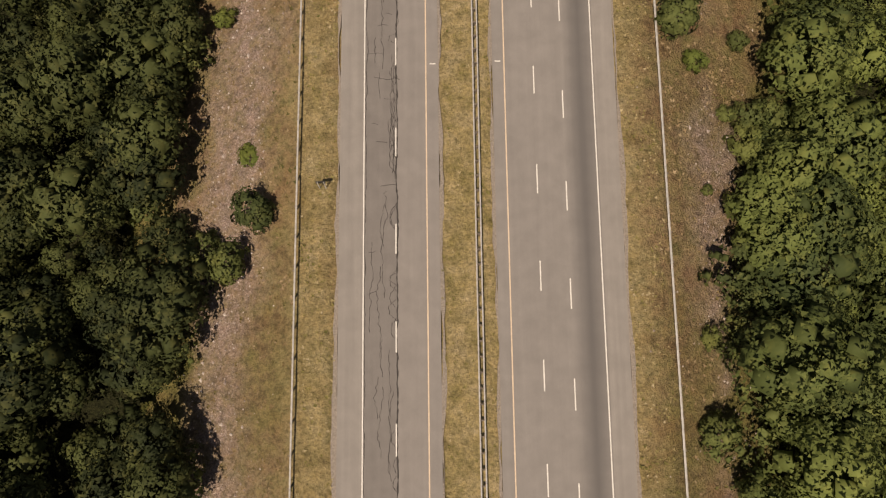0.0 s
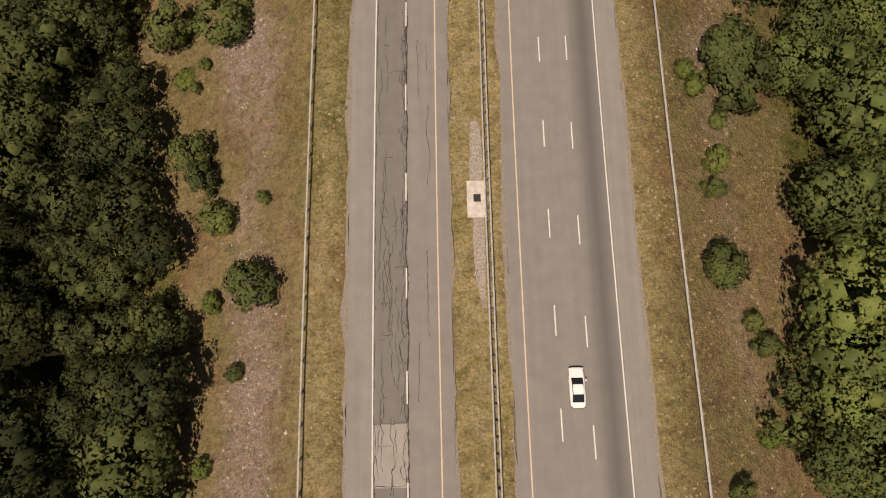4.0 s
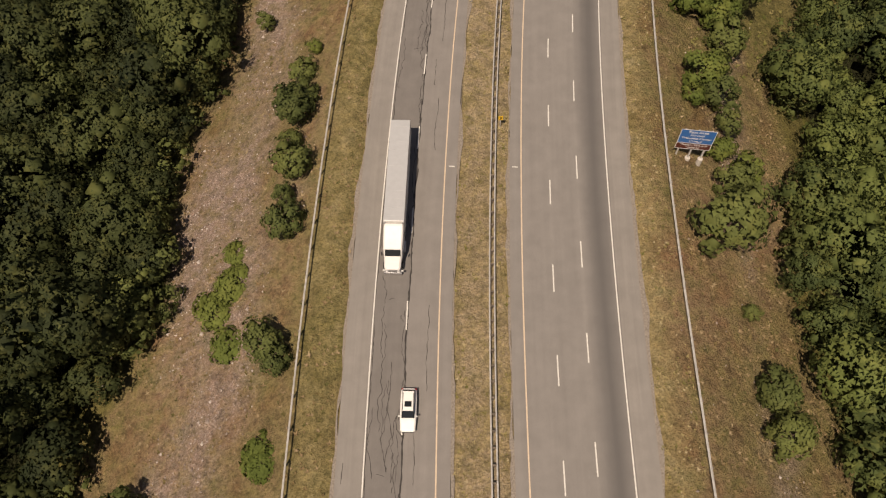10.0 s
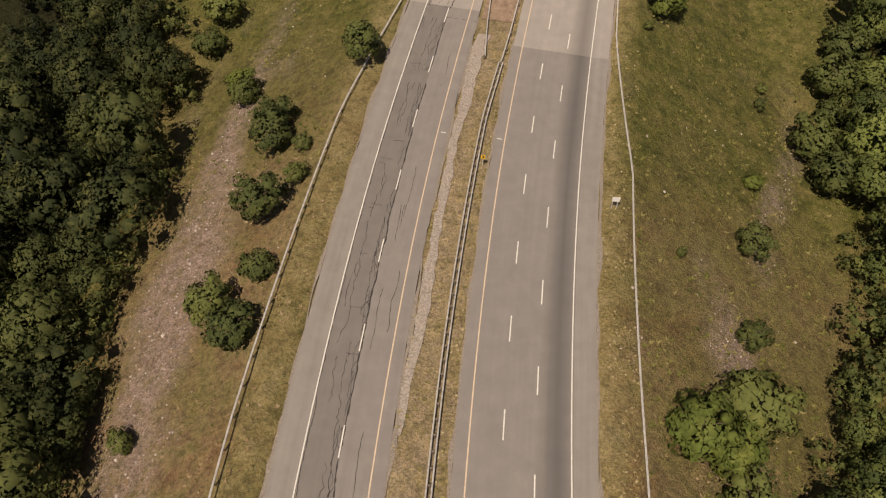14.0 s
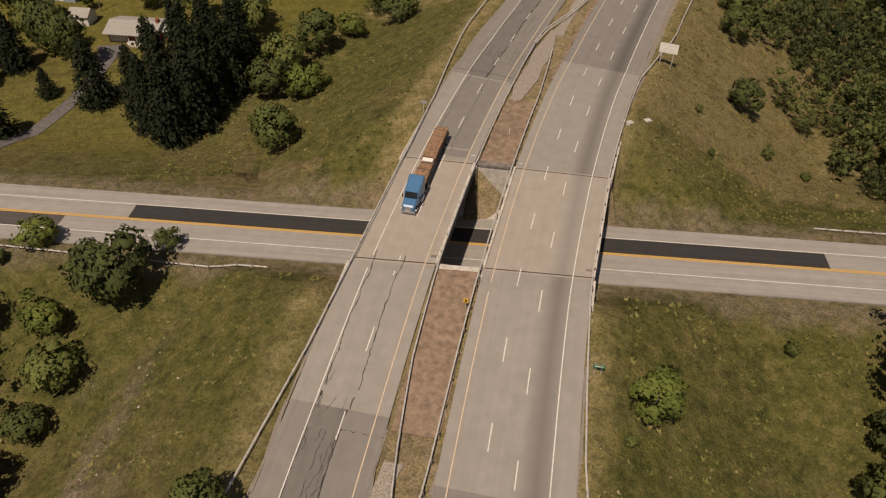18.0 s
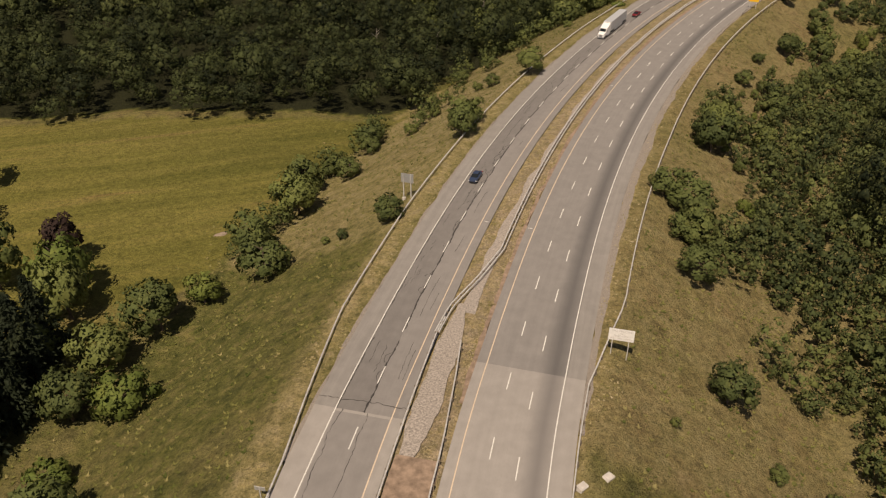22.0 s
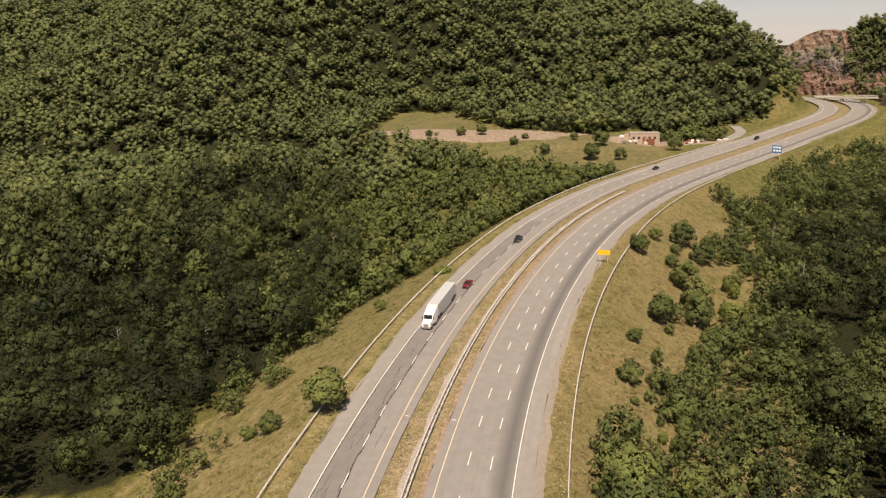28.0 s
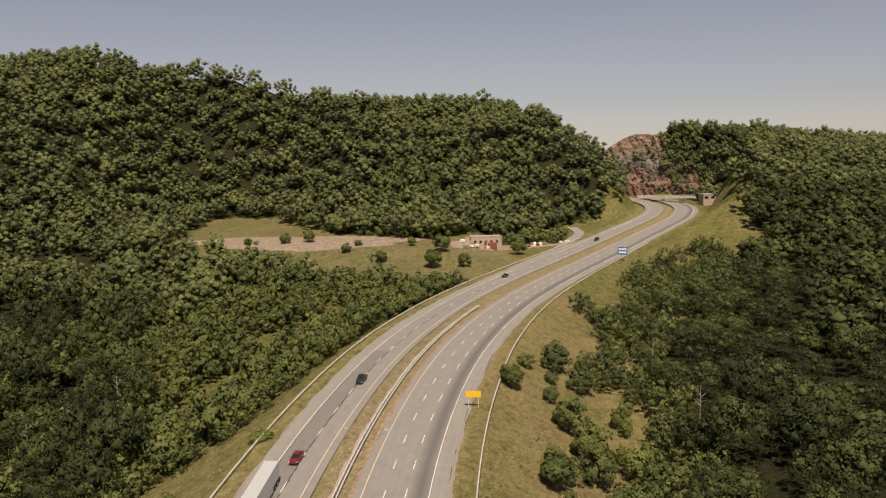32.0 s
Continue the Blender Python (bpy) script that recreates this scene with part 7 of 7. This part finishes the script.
# drive from the country road to the house
pts = np.array([(-22.5, 371.0), (-20.8, 381), (-18.8, 391.9), (-16.0, 402.0), (-10.2, 412.0), (-6.2, 421.0), (-3.4, 436), (-3.5, 446)])
tt = np.linspace(0, 1, 60)
cx, cy = np.interp(tt, np.linspace(0, 1, len(pts)), pts[:, 0]), np.interp(tt, np.linspace(0, 1, len(pts)), pts[:, 1])
for _ in range(3):
    cx[1:-1], cy[1:-1] = (cx[:-2] + cx[1:-1] + cx[2:]) / 3, (cy[:-2] + cy[1:-1] + cy[2:]) / 3
tx, ty = np.gradient(cx), np.gradient(cy)
ln = np.hypot(tx, ty)
wide = np.interp(tt, [0, 0.15, 0.85, 1], [2.6, 1.6, 1.8, 3.4])
la = np.stack([cx - ty / ln * wide, cy + tx / ln * wide, 0 * cx], 1)
lb = np.stack([cx + ty / ln * wide, cy - tx / ln * wide, 0 * cx], 1)
mid_z = np.maximum(ground(la[:, 0], la[:, 1]), ground(lb[:, 0], lb[:, 1])) + 0.12
la[:, 2] = lb[:, 2] = mid_z
v, f = strip_np(la, lb, 0.5)
obj("drive", mesh_from("drive", v, f[:, ::-1], DRIVE), None, "narrow dark asphalt drive to the farmhouse", "drive", "", "structure")

# gravel turning place beside the country road
a = np.linspace(0, 2 * math.pi, 30)[:-1]


def flat_patch(name, x, y, rx, ry, turn, mat, seed, label, up=0.12):
    rng = np.random.RandomState(seed)
    bm = bmesh.new()
    rings = []
    for k in np.linspace(0.12, 1, 7):
        ring = []
        for q in a:
            rr = k * (1 + (0.14 * math.sin(3 * q + seed) + 0.1 * math.sin(7 * q + 2 * seed)) * k)
            u, w_ = math.cos(q) * rx * rr, math.sin(q) * ry * rr
            px, py = x + u * math.cos(turn) - w_ * math.sin(turn), y + u * math.sin(turn) + w_ * math.cos(turn)
            ring.append(bm.verts.new((px, py, ground_at(px, py) + (up if k < 0.99 else -0.15))))
        rings.append(ring)
    bm.faces.new(rings[0])
    for r0, r1 in zip(rings[:-1], rings[1:]):
        for k in range(len(a)):
            bm.faces.new((r0[k], r1[k], r1[(k + 1) % len(a)], r0[(k + 1) % len(a)]))
    bmesh.ops.recalc_face_normals(bm, faces=bm.faces[:])
    me = bpy.data.meshes.new(name)
    bm.to_mesh(me)
    bm.free()
    me.materials.append(mat)
    for p_ in me.polygons:
        p_.use_smooth = True
    return obj(name, me, None, label, "ground", "", "structure")


DIRT = plain("trodden_dirt", (0.140, 0.112, 0.055), 0.95, 0.08, vary=0.25, scale=0.7)
PALE_EARTH = plain("pale_earth", (0.25, 0.195, 0.150), 0.95, 0.08, vary=0.18, scale=0.5)
flat_patch("dirt_turning_place", 38, 375, 13, 4.5, -0.23, DIRT, 3, "bare trodden dirt beside the country road")
flat_patch("dirt_track", 35, 384, 3.0, 11, 0.15, DIRT, 4, "bare dirt track leading to the field")
flat_patch("pale_field_patch", 61.3, 468.3, 1.7, 0.9, 0.1, PALE_EARTH, 5, "pale patch of bare earth in the field")
flat_patch("bare_clearing", 343, 784, 68, 18.0, -0.785, PALE_EARTH, 6, "long pale strip of bare earth in the clearing", 0.5)

# farm trees
CON_MESH = [mesh_from("crown", v_, f_, LEAF_CONIFER, normals=n_) for v_, f_, n_ in (conifer_arrays(90 + k, 1.0, 3.2, 34, 22, 8, 0.085) for k in range(3))]


def conifer(x, y, radius, tall, rng):
    g = empty("conifer", "tall dark-green spruce beside the farmhouse lawn", "tree", "farm conifers",
              Matrix.LocRotScale((x, y, ground_at(x, y)), Euler((0, 0, rng.uniform(0, 6.28))), (radius, radius, tall / 3.2)))
    obj("crown", CON_MESH[rng.randint(0, 3)], g)
    bm = bmesh.new()
    rod(bm, (0, 0, -0.2), (0, 0, 2.9), 0.09, 0.02, 7)
    part("trunk", bm, BARK, g)


rngf = np.random.RandomState(12)
for x, y, r_, h in ((18.0, 399.0, 4.6, 19), (13.0, 405.0, 4.4, 18), (22.5, 404.0, 4.8, 21), (9.5, 412.0, 4.2, 17), (16.0, 411.0, 4.8, 22), (25.0, 410.5, 4.8, 22), (13.0, 419.0, 4.4, 20), (21.0, 418.0, 5.0, 24),
                    (28.5, 417.5, 4.6, 21), (30.5, 425.5, 4.6, 20), (24.5, 426.0, 4.8, 23), (17.5, 426.5, 4.4, 20), (31.5, 432.5, 4.2, 18), (-19.1, 405.0, 4.6, 13), (-13.0, 422.0, 2.6, 7.5), (-1.0, 417.5, 4.9, 16),
                    (-24.0, 437.0, 4.4, 15), (-31.0, 430.0, 4.2, 13), (-26.5, 396.0, 2.6, 4.0)):
    conifer(x, y, r_, h, rngf)
for x, y, r_, k, st in ((16.5, 459.0, 4.4, 'd', 1.3), (28.6, 466.0, 3.6, 'r', 1.0), (31.5, 451.5, 5.0, 'l', 1.25), (33.5, 443.0, 4.2, 'm', 1.1), (2.0, 468.5, 2.8, 'm', 1.2), (-5.0, 500.0, 4.5, 'd', 1.3),
                        (0.0, 508.0, 4.8, 'd', 1.3), (-2.0, 489.0, 3.6, 'd', 1.2), (-20.0, 496.0, 5.0, 'd', 1.3), (-26.0, 486.0, 4.4, 'd', 1.2), (-16.0, 487.0, 3.8, 'm', 1.2), (-32.0, 470.0, 4.6, 'd', 1.2),
                        (-36.0, 455.0, 4.2, 'd', 1.2), (-30.0, 440.0, 4.5, 'd', 1.2), (-24.0, 452.0, 3.6, 'm', 1.1), (-34.0, 425.0, 3.6, 'd', 1.2), (-14.0, 470.0, 1.6, 'd', 1.0), (24.0, 432.0, 3.8, 'd', 1.3), (30.0, 431.0, 3.4, 'm', 1.2),
                        (-28.7, 484.0, 5.2, 'd', 1.4), (-14.5, 484.5, 4.8, 'd', 1.4), (-8.7, 490.0, 5.0, 'd', 1.4), (0.5, 489.0, 4.6, 'd', 1.3), (-17.0, 445.0, 4.8, 'd', 1.3), (-10.5, 435.0, 3.6, 'd', 1.2)):
    lone_tree(x, y, r_ * 1.12, k, rngf, st * 1.25, None, "farm_tree")

for x, y in ((-24.4, 407.5), (-10.5, 468.0)):
    g = empty("utility_pole", "brown wooden utility pole with a cross arm", "pole", "utility poles", Matrix.Translation((x, y, ground_at(x, y))))
    bm = bmesh.new()
    rod(bm, (0, 0, -0.5), (0, 0, 9.5), 0.16, 0.11, 8)
    part("shaft", bm, POST_WOOD, g)
    small_box("cross_arm", g, POST_WOOD, -1.1, 1.1, -0.06, 0.06, 8.7, 8.85)
    for xx in (-0.9, 0, 0.9):
        small_box("insulator", g, RIM, xx - 0.05, xx + 0.05, -0.05, 0.05, 8.85, 9.05)

# ---- the yard in the clearing and the slip road ----
yard_z = ground_at(416, 708)
YARD = Matrix.Translation((417.5, 713.0, yard_z + 2.5)) @ Matrix.Rotation(radians(-36), 4, 'Z')
b = empty("flat_roofed_building", "tan flat-roofed building in the roadside yard", "building", "", YARD)
small_box("wall", b, TAN_WALL, -8.5, 8.5, -3.5, 4.5, -3, 4.6, bevel=0.03)
small_box("parapet", b, TAN_WALL, -8.6, 8.6, -3.6, -3.3, 4.6, 5.1, bevel=0.02)
small_box("roof", b, ROOF_GREY, -8.3, 8.3, -3.3, 4.3, 4.55, 4.7, bevel=0.0)
for k in range(5):
    small_box("window", b, GLASS, -6.8 + k * 3.0, -5.6 + k * 3.0, -3.56, -3.48, 1.2, 2.6, bevel=0.0)
small_box("lean_to", b, BRICK, 1.0, 5.5, -5.6, -3.6, -2, 1.6)
small_box("door", b, BRICK, -1.2, 0.2, -3.58, -3.48, 0.0, 2.3)
flat_patch("yard_surface", 432, 706, 42, 8, -0.45, PALE_EARTH, 9, "pale gravel yard beside the highway", 0.35)
rngy = np.random.RandomState(3)
for k in range(26):
    u = rngy.uniform(-34, 34)
    w_ = rngy.uniform(-4.5, 3.0)
    x, y = 430 + u * 0.90 + w_ * 0.43, 703.5 - u * 0.43 + w_ * 0.9
    if abs(u + 14) < 9 and w_ > -0.5:
        continue
    bm = bmesh.new()
    sx, sy, sz = rngy.uniform(1.6, 3.4), rngy.uniform(1.2, 2.0), rngy.uniform(1.1, 2.3)
    hull(bm, [(-sx / 2, sy * 0.42, 0.0, sz * 0.75), (-sx * 0.3, sy * 0.5, 0, sz), (sx * 0.3, sy * 0.5, 0, sz), (sx / 2, sy * 0.42, 0, sz * 0.7)], 0.2)
    me = bpy.data.meshes.new("stored_crate")
    bm.to_mesh(me)
    bm.free()
    me.materials.append((CONCRETE, SIDING, CONCRETE, BRICK, CONCRETE_DARK)[k % 5])
    o = obj("stored_crate", me, None, "pale machine or crate stored in the roadside yard", "crate", "things stored in the yard")
    o.location, o.rotation_euler = (x, y, ground_at(x, y) + 0.3), (0, 0, rngy.uniform(0, 6.28))

# slip road
ss_ = np.linspace(0, 1, 40)
slip_s = np.interp(ss_, [0, 0.4, 0.75, 1], [800, 870, 918, 935])
slip_d = np.interp(ss_, [0, 0.4, 0.75, 1], [-14.5, -17.5, -26, -40])
for _ in range(4):
    slip_s[1:-1], slip_d[1:-1] = (slip_s[:-2] + slip_s[1:-1] + slip_s[2:]) / 3, (slip_d[:-2] + slip_d[1:-1] + slip_d[2:]) / 3
c_ = road_point(slip_s, slip_d)
tg = np.gradient(c_, axis=0)
tg /= np.linalg.norm(tg[:, :2], axis=1)[:, None]
nr = np.stack([-tg[:, 1], tg[:, 0], 0 * tg[:, 0]], 1)
la, lb = c_ + nr * 3.2, c_ - nr * 3.2
zz = np.maximum(c_[:, 2], np.maximum(ground(la[:, 0], la[:, 1]), ground(lb[:, 0], lb[:, 1]))) + 0.03
la[:, 2] = lb[:, 2] = zz
v, f = strip_np(la, lb, 0.8)
uv = np.concatenate([np.stack([0 * zz, ss_ * 160], 1), np.stack([0 * zz + 6.4, ss_ * 160], 1)])
obj("slip_road", mesh_from("slip_road", v, f, SHOULDER, np.concatenate([uv, uv])), None, "grey asphalt slip road leaving the highway", "road", "", "structure")

# ---- the gap: overbridge, visitor building, rock cutting ----
g = empty("footbridge", "pale concrete overbridge crossing the highway in the gap", "bridge")
p0, p1 = Vector((640, 763, 48.4)), Vector((643, 716, 50.0))
bm = bmesh.new()
dirv = (p1 - p0).normalized()
sidev = Vector((-dirv.y, dirv.x, 0)) * 1.8
for up, dn, k in ((0.0, -1.3, 1.0),):
    q = [bm.verts.new(p) for p in (p0 + sidev, p1 + sidev, p1 - sidev, p0 - sidev)]
    w2 = [bm.verts.new(p + Vector((0, 0, dn))) for p in (p0 + sidev, p1 + sidev, p1 - sidev, p0 - sidev)]
    bm.faces.new(q)
    bm.faces.new(w2[::-1])
    for k in range(4):
        bm.faces.new((q[k], w2[k], w2[(k + 1) % 4], q[(k + 1) % 4]))
bmesh.ops.recalc_face_normals(bm, faces=bm.faces[:])
part("deck", bm, CONCRETE, g)
for t_ in (0.12, 0.45, 0.78):
    c0 = p0.lerp(p1, t_)
    for lean in (-2.5, 2.5):
        bm = bmesh.new()
        rod(bm, c0 + Vector((0, 0, -1.2)), (c0.x + dirv.x * lean, c0.y + dirv.y * lean, ground_at(c0.x, c0.y) - 0.5), 0.5, 0.5, 8)
        part("pier", bm, CONCRETE, g)
for sd_ in (1, -1):
    bm = bmesh.new()
    rod(bm, p0 + sidev * sd_ + Vector((0, 0, 1.0)), p1 + sidev * sd_ + Vector((0, 0, 1.0)), 0.12, 0.12, 6)
    part("parapet", bm, CONCRETE, g)
b = empty("visitor_building", "tan stone building beside the rock cutting", "building", "", Matrix.Translation((649, 709, 45.0)) @ Matrix.Rotation(radians(-35), 4, 'Z'))
small_box("wall", b, TAN_WALL, -5, 5, -4, 4, -6, 6.6, bevel=0.03)
small_box("roof", b, ROOF_GREY, -5.3, 5.3, -4.3, 4.3, 6.6, 7.0, bevel=0.03)
for x in (-4.2, 0.9):
    small_box("window", b, GLASS, x, x + 3.0, -4.06, -3.97, 3.6, 5.4, bevel=0.0)
small_box("door", b, GLASS, 3.0, 4.4, -4.06, -3.97, -0.4, 2.0, bevel=0.0)

ROCK_M, rn, rl_, rb = material("cut_rock", 0.9, 0.15)
geo = rn.new("ShaderNodeNewGeometry")
sepz = rn.new("ShaderNodeSeparateXYZ")
rl_.new(geo.outputs["Position"], sepz.inputs[0])
warp = noise_node(rn, rl_, 0.035, 3.0)
layer = math_node(rn, rl_, 'MULTIPLY_ADD', warp, 30.0, sepz.outputs[2])
band = rn.new("ShaderNodeTexNoise")
band.noise_dimensions = '1D'
band.inputs["Scale"].default_value = 0.16
band.inputs["Detail"].default_value = 5.0
rl_.new(layer, band.inputs["W"])
beds = ramp(rn, rl_, math_node(rn, rl_, 'DIVIDE', math_node(rn, rl_, 'SUBTRACT', layer, 50.0), 75.0),
            [(0.0, (0.13, 0.062, 0.048)), (0.22, (0.20, 0.10, 0.075)), (0.36, (0.27, 0.17, 0.13)), (0.46, (0.10, 0.085, 0.08)), (0.55, (0.33, 0.30, 0.27)), (0.72, (0.34, 0.235, 0.17)), (1.0, (0.30, 0.20, 0.145))])
bandc = ramp(rn, rl_, band.outputs["Fac"], [(0.3, (0.060, 0.045, 0.040)), (0.42, (0.17, 0.10, 0.075)), (0.5, (0.24, 0.165, 0.12)), (0.6, (0.30, 0.27, 0.24)), (0.68, (0.11, 0.095, 0.09))])
fine = noise_node(rn, rl_, 0.55, 6.0, rough=0.7)
bandc = mix(rn, rl_, 0.55, bandc, beds)
rl_.new(mix(rn, rl_, 0.85, bandc, ramp(rn, rl_, fine, [(0.3, (0.3, 0.3, 0.3)), (0.5, (0.75, 0.74, 0.73)), (0.7, (1.1, 1.06, 1.02))]), 'MULTIPLY'), rb.inputs["Base Color"])
bump(rn, rl_, rb, fine, 1.0, 1.2)


def rock_cut():
    """A benched rock face: rows rise from the road to the brow, each bench set back."""
    nu, nv = 70, 46
    u, v_ = np.meshgrid(np.linspace(0, 1, nu), np.linspace(0, 1, nv))
    bx, by = np.interp(u, [0, 0.35, 1], [661.5, 669, 676.5]), np.interp(u, [0, 0.35, 1], [817, 784, 727])
    top = np.interp(u, [0, 0.08, 0.22, 0.34, 0.49, 0.62, 0.76, 0.84, 0.92, 1.0], [78, 87, 95, 99, 99, 96, 90, 83, 71, 56])
    z = 40 + (top - 40) * v_
    back = np.interp((z - 40) / 62, [0, 0.28, 0.31, 0.55, 0.60, 1.0], [0, 5, 9, 15, 20, 30])
    n1 = smooth_noise(bx * 3 + z, by * 3 - z, 9, 41) * 3.4 + smooth_noise(bx * 5 + z * 3, by * 5, 5, 42) * 2.0 + smooth_noise(bx + by * 7, z * 4, 4, 43) * 1.2
    x, y = bx + (back + n1) * 0.80, by + (back + n1) * 0.60
    verts = np.stack([x.ravel(), y.ravel(), z.ravel()], 1)
    extra = np.stack([x[-1] + 26, y[-1] + 18, z[-1] - 6], 1)
    verts = np.concatenate([verts, extra])
    i, j = np.meshgrid(np.arange(nu - 1), np.arange(nv))
    q = (j * nu + i).ravel()
    return mesh_from("rock_cutting", verts, np.stack([q, q + 1, q + nu + 1, q + nu], 1), ROCK_M)


def ledge_scrub():
    """Places for low bushes on the two ledges of the cutting."""
    rng = np.random.RandomState(8)
    u = rng.rand(46)
    bx, by = np.interp(u, [0, 0.35, 1], [661.5, 669, 676.5]), np.interp(u, [0, 0.35, 1], [817, 784, 727])
    up = np.where(rng.rand(46) < 0.5, 0.30, 0.58) + rng.normal(size=46) * 0.015
    back = np.interp(up, [0, 0.28, 0.31, 0.55, 0.60, 1.0], [0, 5, 9, 15, 20, 30]) - 1.0
    return np.stack([bx + back * 0.8, by + back * 0.6, 40 + 62 * up - 1.0], 1), rng


pl, rg = ledge_scrub()
plant("ledge_scrub", pl, SMALL, LEAF_DARK, rg, (0.5, 1.1), "low dark bushes on the ledges of the rock cutting")
obj("rock_cutting", rock_cut(), None, "layered reddish-grey rock face of the road cutting", "rock face", "", "structure")
